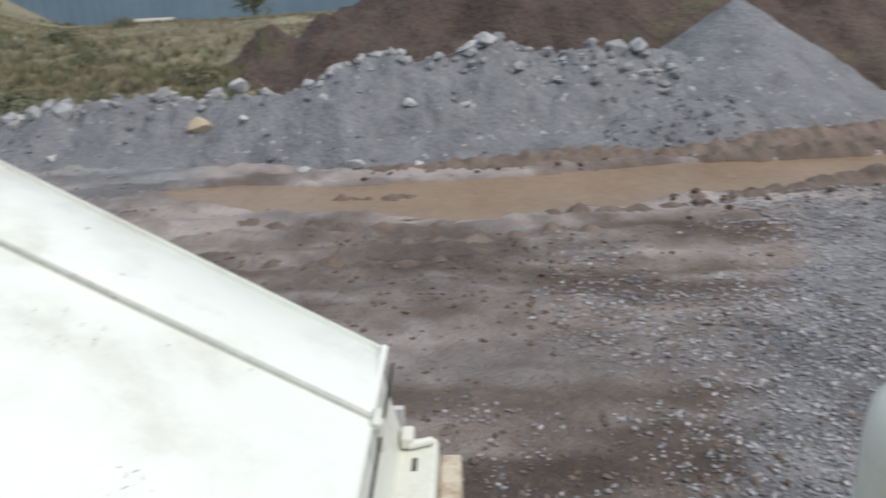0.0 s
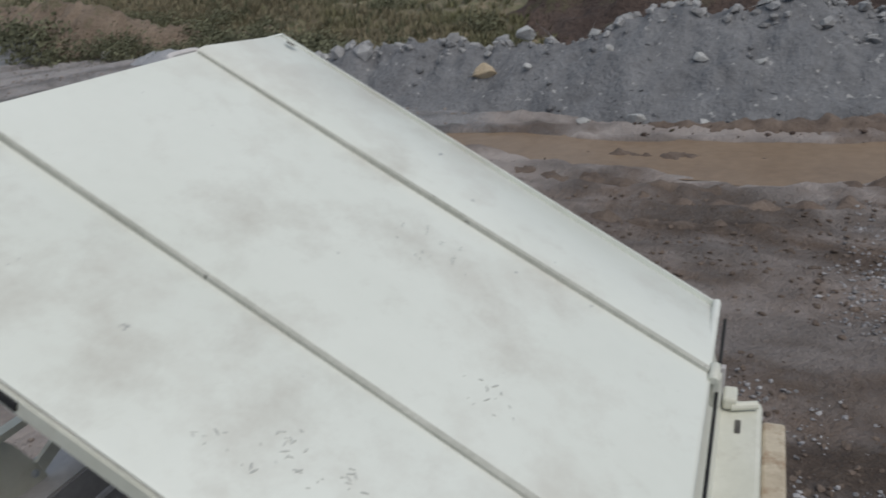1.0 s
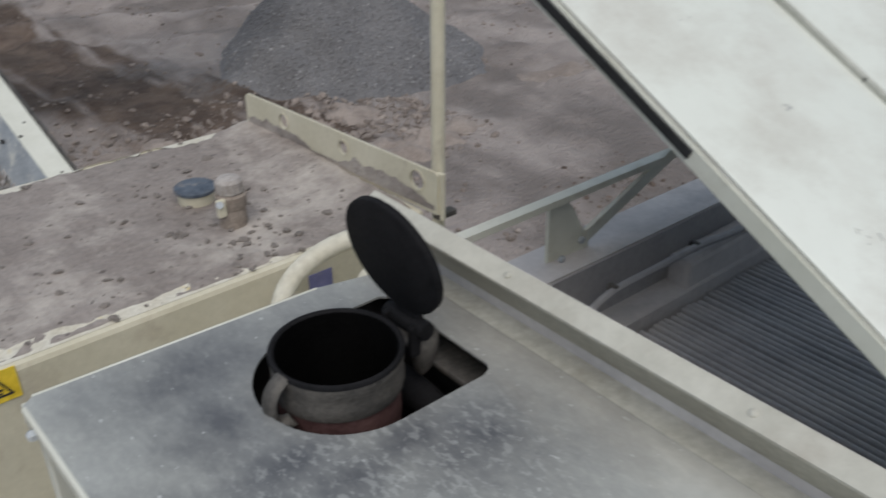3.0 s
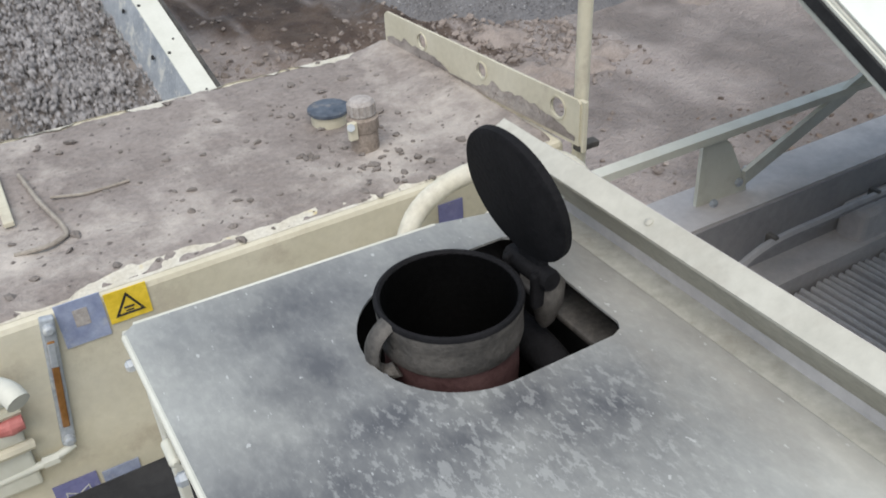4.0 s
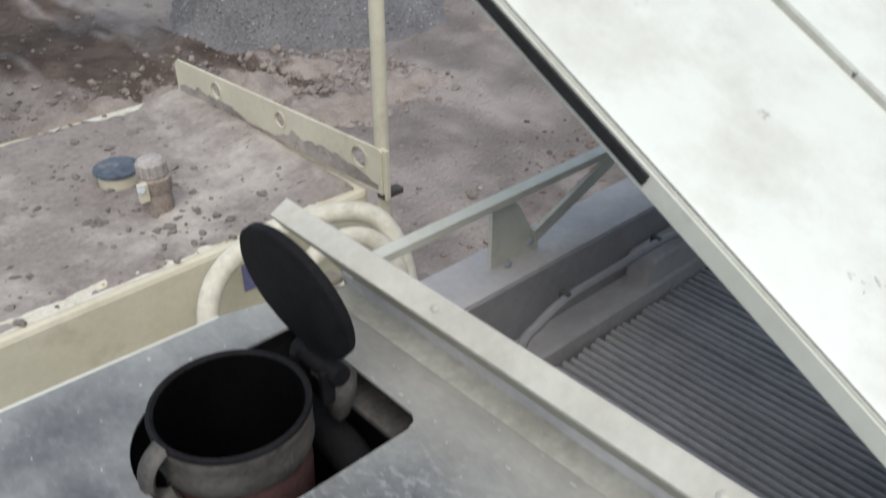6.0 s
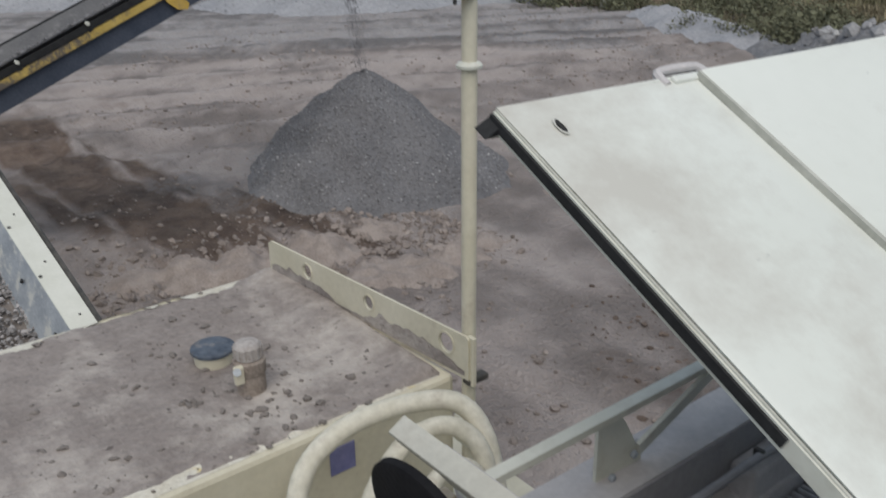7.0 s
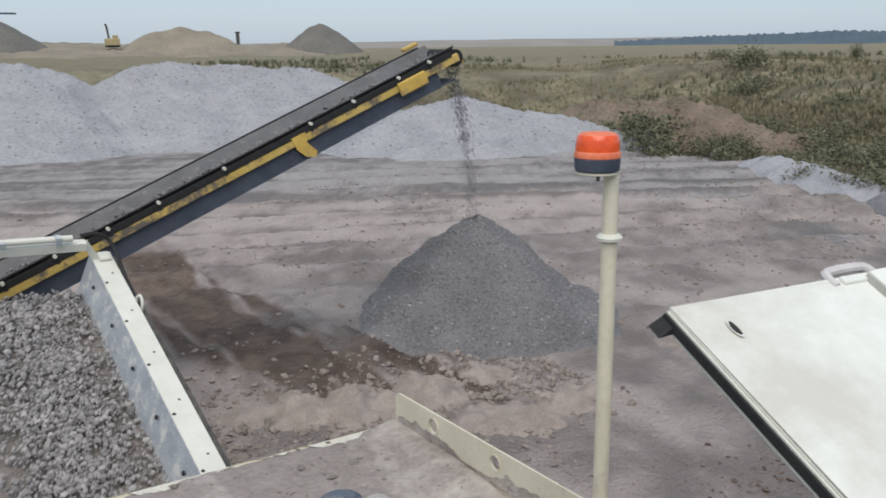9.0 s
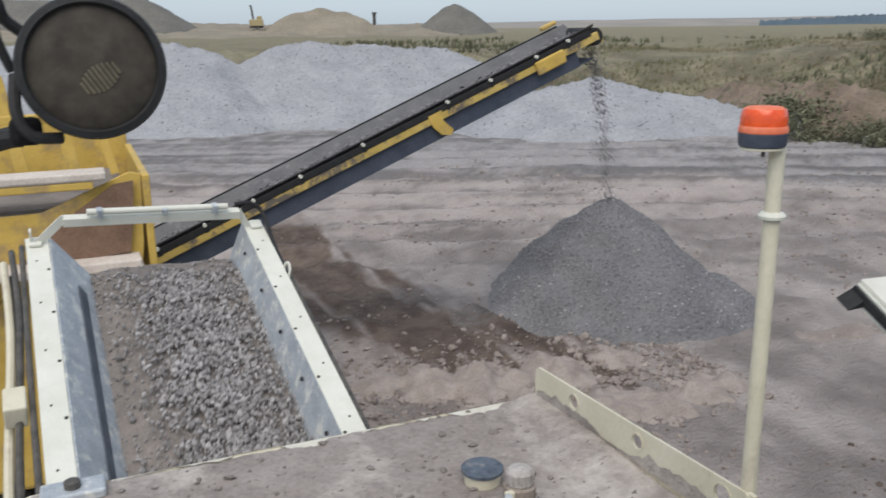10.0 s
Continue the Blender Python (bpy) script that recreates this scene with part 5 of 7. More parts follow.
def radiator_bay():
    e = thing("radiator_bay", "dusty grey radiator bay with rows of cooling fins", "radiator")
    part("bay_floor", box(1.53, 0.2, 3.12, 1.20, 1.32, 0.03, 0.0), BAY, e)
    part("far_wall", box(2.13, 0.18, 3.16, 0.02, 1.28, 0.32, 0.003), BAY, e)
    # stepped beam across the far end
    part("beam_top", prism([(-0.055, 0), (0.055, 0), (0.055, -0.012), (-0.055, -0.012)], (0.92, 0.788, 3.350), (2.2, 0.765, 3.350)), BAY, e, "dusty cream flange of the cross beam")
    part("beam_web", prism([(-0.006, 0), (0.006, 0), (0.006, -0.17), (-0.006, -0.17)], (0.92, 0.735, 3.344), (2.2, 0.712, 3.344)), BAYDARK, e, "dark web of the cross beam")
    part("beam_foot", prism([(-0.04, 0), (0.04, 0), (0.04, -0.012), (-0.04, -0.012)], (0.92, 0.700, 3.215), (2.2, 0.677, 3.215)), BAY, e)
    part("lower_web", prism([(-0.005, 0), (0.005, 0), (0.005, -0.15), (-0.005, -0.15)], (0.92, 0.665, 3.21), (2.2, 0.642, 3.21)), BAY, e)
    part("outer_web", prism([(-0.005, 0), (0.005, 0), (0.005, -0.30), (-0.005, -0.30)], (0.92, 0.838, 3.340), (2.2, 0.815, 3.340)), BAY, e)
    part("junction_box", box(1.81, 0.688, 3.232, 0.58, 0.06, 0.10, 0.012), BAY, e, "low dusty sheet box")
    c = part("cable", tube([(1.06, 0.58, 3.17), (1.14, 0.655, 3.265), (1.20, 0.665, 3.292), (1.275, 0.668, 3.308), (1.40, 0.668, 3.308), (1.55, 0.668, 3.308), (1.73, 0.665, 3.295), (2.15, 0.66, 3.29)], 0.009, 8), BAYDARK, e, "grey cable clipped along the beam", True)
    for x in (1.275, 1.55, 1.84):
        part("cable_clip", box(x, 0.674, 3.309, 0.012, 0.022, 0.022, 0.003), IRON, c)
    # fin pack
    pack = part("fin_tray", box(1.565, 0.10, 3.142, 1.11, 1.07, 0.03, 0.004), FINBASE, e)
    me = bpy.data.meshes.new("fin")
    bm = prism([(-0.0045, -0.020), (-0.0042, 0.006), (-0.002, 0.010), (0.002, 0.010), (0.0042, 0.006), (0.0045, -0.020)], (0, -0.43, 0), (0, 0.63, 0))
    bm.to_mesh(me)
    bm.free()
    me.materials.append(FIN)
    for k in range(56):
        q = new("fin", me)
        q.parent = pack
        q.location = (1.019 + k * 0.0196, 0.012 + rnd(-0.004, 0.004), 3.178 + rnd(-0.0012, 0.0012))
        q.rotation_euler = (0, 0, radians(rnd(-0.25, 0.25)))
    part("tray_edge", box(1.0, 0.10, 3.165, 0.01, 1.07, 0.04, 0.002), BAY, pack)
    return e


radiator_bay()


def stay_bar():
    e = thing("stay_bar", "cream steel bar with a gusset and slanting strut", "bracket")
    part("bar", prism([(-0.012, 0), (0.012, 0), (0.012, -0.014), (-0.012, -0.014)], (0.872, 0.768, 3.507), (2.05, 0.756, 3.507)), CREAM, e)
    part("gusset", sheet([(1.196, 3.345), (1.194, 3.490), (1.231, 3.490), (1.262, 3.455), (1.312, 3.365), (1.318, 3.325), (1.245, 3.325)], (), 0.008, Matrix.Translation((0, 0.845, 0)) @ pose(0, 0, 0, 90, 0, -3)), CREAM, e, "cream gusset plate bolted to the beam")
    part("strut", prism([(-0.02, 0), (0.02, 0), (0.02, -0.008), (-0.02, -0.008)], (1.290, 0.772, 3.388), (1.90, 0.745, 3.672), (0, 1, 0.25)), CREAM, e, "flat slanting strut that holds the hood")
    for x, z in ((1.222, 3.356), (1.280, 3.380), (1.292, 3.402)):
        part("bolt", lathe([(0.008, 0), (0.008, 0.006), (0.005, 0.008)], 6, pose(x, 0.771, z, 90, 0, -3)), GALV, e)
    return e


stay_bar()


def scuffs(e, at, A, B, D):
    """Small dark rubbed marks in the paint."""
    g = np.random.default_rng(91)
    o, ax = (A - D).normalized(), (B - A).normalized()
    base = Matrix((ax, o, ax.cross(o))).transposed().to_4x4()
    bm = bmesh.new()
    for (u, v), n, spread in (((0.125, 0.375), 20, 0.045), ((0.135, 0.33), 12, 0.03), ((0.605, 0.46), 10, 0.04), ((0.39, 0.26), 14, 0.04), ((0.08, 0.46), 8, 0.03), ((0.62, 0.40), 6, 0.03)):
        for _ in range(n):
            a, b, s = u + g.normal() * spread * 0.7, v + g.normal() * spread * 0.5, g.uniform(0.0012, 0.0032)
            m = base.copy()
            m.translation = at(a, b, (0.0025 if a < 0.28 else 0.0095))
            lathe([(0.0, 0.0008), (s, 0.0006), (s * 1.2, 0)], 6, m @ Matrix.Rotation(g.uniform(0, 3), 4, "Z") @ Matrix.Diagonal((0.5, g.uniform(1, 2.4), 1, 1)), False, bm)
    part("scuff", bm, SCUFF, e, "faint grey rub marks")["kind"] = "stuff"


def hood():
    """Raised sheet hood, hinged along its low edge."""
    e = thing("hood", "raised cream sheet-steel hood with pressed seams, scuffed and dusty", "hood")
    A, B = Vector((0.963, 0.803, 4.064)), Vector((2.125, 0.605, 4.098))
    C, D = Vector((2.060, -0.434, 3.520)), Vector((0.855, -0.430, 3.478))

    def at(u, v, h=0.0):
        """u across from the left edge, v up from the hinge, h out of the sheet."""
        u = u + 0.13 * u * (1 - u) ** 2 * (2 * v - 1)
        p = (D + (C - D) * u) * (1 - v) + (A + (B - A) * u) * v
        nn = ((C - D).cross(A - D)).normalized()
        return p + nn * h

    ribs = (0.285, 0.747)
    # cross section: three trays that overlap in small steps at the seams
    us = [0.0, 0.006, ribs[0] - 0.014, ribs[0] - 0.004, ribs[0] + 0.004, ribs[0] + 0.016, ribs[1] - 0.014, ribs[1] - 0.004, ribs[1] + 0.004, ribs[1] + 0.016, 0.99, 1.0]
    hs = [-0.003, 0.0, 0.0, 0.0, 0.006, 0.009, 0.004, 0.004, 0.010, 0.013, -0.014, -0.022]
    names = ("left_sheet", "middle_sheet", "right_sheet")
    cuts = ((0, 4), (4, 8), (8, 11))
    for nm, (a, b) in zip(names, cuts):
        bm = bmesh.new()
        rows = []
        N = 24
        for j in range(N + 1):
            v = j / N
            rows.append([bm.verts.new(at(us[k], v, hs[k] + 0.004 * math.sin(5 * us[k] + 3 * v) * (0.3 + v))) for k in range(a, b + 1)])
        for r0, r1 in zip(rows, rows[1:]):
            for k in range(b - a):
                bm.faces.new((r0[k], r0[k + 1], r1[k + 1], r1[k]))
        bmesh.ops.recalc_face_normals(bm, faces=bm.faces)
        bmesh.ops.solidify(bm, geom=list(bm.faces), thickness=0.004)
        part(nm, bm, HOODW, e, smooth=True)
    # folded left edge with a rubber seal beneath
    def strip(u, w, h0, h1, v0=0.0, v1=1.0, wt=None):
        bm = bmesh.new()
        wt = w if wt is None else wt
        q = [at(u, v0, h0), at(u + w, v0, h0), at(u + w, v0, h1), at(u, v0, h1), at(u, v1, h0), at(u + wt, v1, h0), at(u + wt, v1, h1), at(u, v1, h1)]
        vs = [bm.verts.new(p) for p in q]
        for a in ((0, 1, 2, 3), (4, 5, 6, 7), (0, 1, 5, 4), (1, 2, 6, 5), (2, 3, 7, 6), (3, 0, 4, 7)):
            bm.faces.new([vs[i] for i in a])
        bmesh.ops.recalc_face_normals(bm, faces=bm.faces)
        return bm

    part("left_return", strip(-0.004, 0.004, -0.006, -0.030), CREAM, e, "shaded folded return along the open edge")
    part("left_bead", tube([at(0.0, v, -0.031) for v in (0, 0.35, 0.7)], 0.003, 6), CREAM, e)
    bm = bmesh.new()
    tri = [[bm.verts.new(at(u, v, h)) for u, h in ((0.001, -0.006), (-0.020, -0.030), (0.013, -0.024))] for v in (0.982, 1.001)]
    bm.faces.new(tri[0])
    bm.faces.new(tri[1])
    for k in range(3):
        bm.faces.new((tri[0][k], tri[0][(k + 1) % 3], tri[1][(k + 1) % 3], tri[1][k]))
    bmesh.ops.recalc_face_normals(bm, faces=bm.faces)
    part("corner_flap", bm, RUBBER, e, "black rubber corner of the edge seal")
    part("left_seal", strip(-0.007, 0.0035, -0.009, -0.0225, 0.60, 1.0), RUBBER, e, "black rubber edge seal")
    for u in ribs:
        part("seam", strip(u - 0.006, 0.012, 0.0075 if u < 0.5 else 0.0115, -0.004, 0.0, 0.995, 0.004), SEAM, e, "pressed seam with step shade and dust in its colour")
    part("left_edge", tube([at(0.0, v, -0.0055) for v in (0, 0.5, 1)], 0.0022, 8), SEAM, e, smooth=True)
    part("right_return", strip(0.998, 0.005, -0.008, -0.06), HOODW, e)
    part("front_return", prism([(-0.003, 0), (0.003, 0), (0.003, -0.05), (-0.003, -0.05)], at(0, 1, -0.002), at(1, 1, -0.006), up=(0, -0.44, 0.9)), HOODW, e)
    for j, u in enumerate(ribs):
        hm = at(u - 0.02, 1.0, 0)
        bm = bmesh.new()
        ax = (B - A).normalized()
        up = Vector((0, 0.42, 0.9)).normalized()
        out = (A - D).normalized()
        w = 0.043
        tube([hm - ax * w - out * 0.004 - up * 0.010, hm - ax * w + out * 0.014 - up * 0.008, hm - ax * (w - 0.012) + out * 0.026 - up * 0.008, hm + ax * (w - 0.012) + out * 0.026 - up * 0.008,
              hm + ax * w + out * 0.014 - up * 0.008, hm + ax * w - out * 0.004 - up * 0.010], 0.0075, 8, bm, 3)
        hd = part("handle", bm, BAY, e, "bent dusty grey grab handle", True)
        part("handle_pad", box(0, 0, 0, 0.06, 0.016, 0.010, 0.004, Matrix.Translation(at(u - 0.02, 0.996, -0.004)) @ pose(0, 0, 0, 26, 0, -7)), HOODW, hd)
    # eyelets near the upper corners
    for u, v in ((0.045, 0.955), (0.965, 0.955)):
        o = (A - D).normalized()
        ax = (B - A).normalized()
        nn = ax.cross(o).normalized()
        m = Matrix((ax, o, nn)).transposed().to_4x4()
        m.translation = at(u, v, 0.0015)
        ring = lathe([(0.010, 0), (0.017, 0.001), (0.018, 0.0025), (0.015, 0.003), (0.012, 0.002)], 24, None, cap=False)
        bmesh.ops.transform(ring, matrix=m @ Matrix.Diagonal((0.42, 0.95, 1, 1)), verts=ring.verts)
        part("eyelet", ring, HOODW, e, smooth=True)
        # dark disc stands in for the shade in the slot
        hole = lathe([(0.0, 0.003), (0.0145, 0.003), (0.0145, 0.0005), (0, 0.0005)], 20, None, cap=False)
        bmesh.ops.transform(hole, matrix=m @ Matrix.Diagonal((0.26, 0.98, 1, 1)), verts=hole.verts)
        part("eyelet_hole", hole, DARKFILL, e, "dark oval slot")
    # rolled hinge edge
    part("hinge_roll", tube([at(u, -0.002, -0.008) for u in (0, 0.5, 1.0)], 0.0095, 12), HOODW, e, "rolled lower edge", True)
    # black tube added where the hinge gap lies in shade
    part("hinge_slot", tube([at(u, -0.027, -0.021) for u in (0.02, 0.5, 0.98)], 0.0035, 8), RUBBER, e, "black line painted in as the shade of the hinge gap")
    pin = at(ribs[1], -0.01, 0.008)
    part("hinge_pin", lathe([(0.008, -0.024), (0.011, -0.02), (0.011, 0.02), (0.008, 0.024)], 14, Matrix.Translation(pin) @ pose(0, 0, 0, 0, 80, 0)), CREAM, e, smooth=True)
    part("hinge_lug", box(0, -0.004, -0.035, 0.022, 0.02, 0.07, 0.005, Matrix.Translation(pin)), CREAM, e)
    scuffs(e, at, A, B, D)
    # paint chips along the seams
    for u, v in ((0.746, 0.415), (0.744, 0.435), (0.748, 0.39), (0.749, 0.06), (0.284, 0.55), (0.284, 0.39), (0.286, 0.22), (0.287, 0.19), (0.285, 0.10)):
        s = rnd(0.003, 0.006)
        o = (A - D).normalized()
        bm = lathe([(0, 0.0012), (s, 0.001), (s * 1.2, 0)], 7, None, cap=False)
        ax = (B - A).normalized()
        m = Matrix((ax, o, ax.cross(o))).transposed().to_4x4()
        m.translation = at(u, v, 0.006)
        bmesh.ops.transform(bm, matrix=m @ Matrix.Diagonal((0.8, 1.6, 1, 1)), verts=bm.verts)
        part("paint_chip", bm, IRON, e)
    return e


hood()


def bay_end():
    """Frame beyond the hood's hinge: sloping plate, ledge and rusty bracket."""
    e = thing("bay_end_frame", "white-cream steel end frame under the hood hinge", "frame", at=pose(0, 0.05, 0.018))
    part("end_plate", sheet([(0.86, 0.22), (2.045, 0.235), (2.075, 0.19), (2.06, 0.12), (2.09, 0.0), (0.86, 0.0)], (), 0.008, Matrix.Translation((0, -0.508, 3.255)) @ pose(0, 0, 0, 79, 0, 0)), CREAM, e, "sloping cream end plate")
    part("ledge", box(1.49, -0.545, 3.24, 1.16, 0.10, 0.03, 0.012), CREAM, e, "cream ledge")
    part("ledge_front", box(1.49, -0.588, 3.02, 1.16, 0.014, 0.44, 0.005), CREAM, e)
    part("rust_plate", box(1.56, -0.622, 2.95, 1.04, 0.05, 0.50, 0.008), RUSTCREAM, e, "cream plate with rust streaks")
    part("bracket", box(2.035, -0.525, 3.275, 0.06, 0.03, 0.03, 0.006, None), CREAM, e)
    part("bracket_pin", lathe([(0.010, -0.03), (0.010, 0.03)], 10, pose(2.02, -0.555, 3.268, 90, 0, 20)), CREAM, e)
    part("slot", box(1.95, -0.545, 3.256, 0.05, 0.012, 0.004, 0.001), IRON, e)
    part("bolt", lathe([(0.014, 0), (0.014, 0.008), (0.006, 0.012)], 8, pose(1.62, -0.55, 3.255)), IRON, e)
    return e


bay_end()


def white_drum():
    e = thing("air_cleaner", "rounded white housing beside the machine edge", "housing", at=pose(2.07, -1.825, 2.57))
    part("shell", lathe([(0.25, 0), (0.262, 0.02), (0.262, 0.62), (0.25, 0.70), (0.20, 0.76), (0.08, 0.79)], 48), WHITE, e, smooth=True)
    part("band", lathe([(0.262, 0.4), (0.268, 0.405), (0.268, 0.435), (0.262, 0.44)], 48, cap=False), CREAM, e)
    part("stand", box(0, 0, -1.28, 0.12, 0.12, 2.56, 0.01), CREAM, e)
    return e


white_drum()


# ---- hydraulic tank ----
ZT, TY0, TY1, TX0, TX1 = 2.93, 1.79, 2.900, -0.27, 1.70


def tank():
    e = thing("hydraulic_tank", "large cream hydraulic tank under brown rock dust", "tank")
    part("tank_body", box((TX0 + TX1) / 2, (TY0 + TY1) / 2, ZT - 0.36, TX1 - TX0, TY1 - TY0, 0.70, 0.018), YCREAM, e, "yellowed cream painted tank walls")
    gx, gy = np.linspace(TX0 + 0.012, TX1 - 0.03, 130), np.linspace(TY0 + 0.020, TY1 - 0.020, 80)
    X, Y = np.meshgrid(gx, gy)
    edge = np.minimum.reduce([X - gx[0], gx[-1] - X, Y - gy[0], gy[-1] - Y])
    Z = ZT - 0.009 + 0.006 * smoothstep(0, 0.08, edge + 0.05 * fbm(X * 9, Y * 9, 3)) + 0.010 * np.maximum(0, fbm(X * 5, Y * 5, 4)) + 0.004 * fbm(X * 22, Y * 22, 3)
    Z = Z + 0.030 * smoothstep(1.40, 1.64, X + 0.06 * fbm(X * 3, Y * 3, 2)) * smoothstep(0, 0.03, edge)
    Z = np.where(edge <= 0, ZT - 0.014, Z)
    idx = np.arange(X.size).reshape(X.shape)
    F = np.stack([idx[:-1, :-1], idx[:-1, 1:], idx[1:, 1:], idx[1:, :-1]], -1).reshape(-1, 4)
    dust = cloud("dust_layer", np.stack([X, Y, Z], -1).reshape(-1, 3), F, DUSTY, e, "caked brown dust over the tank top", smooth=True)
    g = np.random.default_rng(71)
    n = 420
    p = np.stack([g.uniform(TX0 + .03, TX1 - .08, n), g.uniform(TY0 + .03, TY1 - .03, n), np.full(n, ZT - 0.002)], -1)
    near = g.random(n) < 0.35
    p[near, :2] = np.array([1.15, 2.1]) + g.normal(size=(near.sum(), 2)) * [0.2, 0.22]
    p[:, 0] = np.clip(p[:, 0], TX0 + .02, TX1 - .05)
    p[:, 1] = np.clip(p[:, 1], TY0 + .02, TY1 - .02)
    v, f = stones(p, 0.006 + 0.034 * g.random(n) ** 3.2, 72, 0.6, 0.4)
    cloud("crumb", v, f, FINES, e, "dark crumbs of dried mud", kind="stuff")
    # paint scraped bare along the edges
    for y, s in ((TY0 + 0.019, 1), (TY1 - 0.019, -1)):
        bm = bmesh.new()
        xs = np.linspace(TX0 + 0.02, TX1 - 0.05, 150)
        wd = np.clip(0.035 + 0.11 * fbm(xs * 6, 0 * xs + y, 5), 0.004, 0.12)
        rows = [(bm.verts.new((x, y, ZT - 0.0088)), bm.verts.new((x, y + s * q, ZT - 0.003))) for x, q in zip(xs, wd)]
        for a, b in zip(rows, rows[1:]):
            bm.faces.new((a[0], b[0], b[1], a[1]))
        bmesh.ops.recalc_face_normals(bm, faces=bm.faces)
        part("scraped_edge", bm, SCRAPED, e, "pale scraped paint along the tank edge")
    # right edge plate with three lifting holes
    L = 1.12
    prof = [(0, 0), (L, 0), (L, 0.135), (L - 0.02, 0.15), (0.012, 0.15), (0, 0.14)]
    holes = [circle2(q, 0.097, r, 20) for q, r in ((0.10, 0.033), (0.492, 0.026), (0.86, 0.028))]
    m = Matrix.Translation((1.706, 1.722, ZT - 0.004)) @ pose(0, 0, 0, 90, 0, 94.0)
    part("edge_plate", sheet(prof, holes, 0.009, m), YCREAM, e, "upright cream edge plate with round holes")
    for k, (q, r) in enumerate(((0.10, 0.033), (0.492, 0.026), (0.86, 0.028))):
        ring = lathe([(r, 0.002), (r + 0.006, 0.003), (r + 0.006, -0.012), (r, -0.011)], 24, m @ Matrix.Translation((q, 0.097, 0)), cap=False)
        part("hole_collar", ring, YCREAM, e)
    bm = bmesh.new()
    us = np.linspace(0.015, L - 0.015, 120)
    tops = np.clip(0.060 + 0.075 * fbm(us * 5, us * 0 + 3.3, 5, 0.6) + 0.02 * np.sin(us * 5), 0.03, 0.12)
    for q, r in ((0.10, 0.033), (0.492, 0.026), (0.86, 0.028)):
        tops = np.where(np.abs(us - q) < r + 0.008, np.minimum(tops, 0.092 - r), tops)
    cols = [(bm.verts.new(m @ Vector((u, 0.012, -0.0112))), bm.verts.new(m @ Vector((u, h, -0.0106)))) for u, h in zip(us, tops)]
    for a, b in zip(cols, cols[1:]):
        bm.faces.new((a[0], b[0], b[1], a[1]))
    part("dust_film", bm, DUSTY, e, "brown dust clinging to the plate")
    part("plate_foot", box(1.712, 1.722, ZT + 0.06, 0.016, 0.03, 0.17, 0.003), YCREAM, e)
    part("foot_tab", box(1.74, 1.735, ZT - 0.015, 0.08, 0.035, 0.022, 0.004), IRON, e, "dark steel tab")
    # oil sight gauge
    gy_ = TY0 - 0.012
    tilt = pose(0.102, gy_, 2.725, 0, 8, 0)
    s = part("sight_gauge", box(0, 0, 0, 0.034, 0.022, 0.40, 0.005, tilt), GALV, e, "steel oil sight gauge")
    part("gauge_glass", box(0, -0.012, 0.00, 0.018, 0.008, 0.27, 0.003, tilt), OIL, s, "brown oil behind the glass")
    part("gauge_air", box(0, -0.0125, 0.095, 0.018, 0.008, 0.075, 0.003, tilt), GALV, s)
    for z in (0.175, -0.175):
        part("gauge_screw", lathe([(0.014, 0), (0.014, 0.016), (0.008, 0.02)], 14, tilt @ pose(0, -0.012, z, 90, 0, 0)), GALV, s)
    part("drain_pipe", tube([(0.085, gy_ - 0.01, 2.525), (0.03, gy_ - 0.015, 2.51), (-0.03, gy_ - 0.012, 2.50), (-0.12, gy_ - 0.01, 2.495)], 0.011, 10), CREAM, s, smooth=True)
    part("drain_nut", lathe([(0.016, -0.02), (0.016, 0.02)], 6, pose(0.02, gy_ - 0.015, 2.508, 0, 90, 0)), CREAM, s)
    # stickers
    y = TY0 - 0.0035
    part("warning_sticker", box(0.318, y, 2.878, 0.105, 0.003, 0.092, 0.0), STICKY, e, "yellow warning sticker with a black triangle")
    tri = sheet([(-0.038, -0.03), (0.038, -0.03), (0, 0.036)], [[(-0.028, -0.024), (0.028, -0.024), (0, 0.024)]], 0.001, pose(0.318, y - 0.003, 2.878, 90, 0, 0))
    part("triangle_print", tri, INK, e)
    part("print_bar", box(0.318, y - 0.0026, 2.869, 0.026, 0.001, 0.006, 0, pose(0, 0, 0)), INK, e)
    part("print_bar", box(0.318, y - 0.0026, 2.859, 0.02, 0.001, 0.004, 0), INK, e)
    part("blue_sticker", box(0.205, y, 2.872, 0.11, 0.003, 0.13, 0.0), STICKB, e, "faded pale blue sticker")
    part("blue_mark", box(0.205, y - 0.0025, 2.885, 0.035, 0.001, 0.05, 0.0), PALECAP, e)
    part("valve_sticker", box(0.05, y, 2.335, 0.115, 0.003, 0.11, 0.0), STICKN, e, "violet blue sticker with a white valve sign")
    for a, b in (((-0.03, -0.02), (0.03, 0.02)), ((-0.03, 0.02), (0.03, -0.02)), ((-0.03, -0.02), (-0.03, 0.02)), ((0.03, -0.02), (0.03, 0.02))):
        part("valve_line", tube([(0.05 + a[0], y - 0.002, 2.335 + a[1]), (0.05 + b[0], y - 0.002, 2.335 + b[1])], 0.0016, 4, None, 1), WHITE, e)
    part("blue_sticker", box(0.17, y, 2.325, 0.10, 0.003, 0.10, 0.0), STICKB, e, "worn blue sticker")
    part("blue_sticker", box(1.27, y, 2.80, 0.085, 0.003, 0.09, 0.0), STICKN, e, "small blue sticker half hidden by the hose")
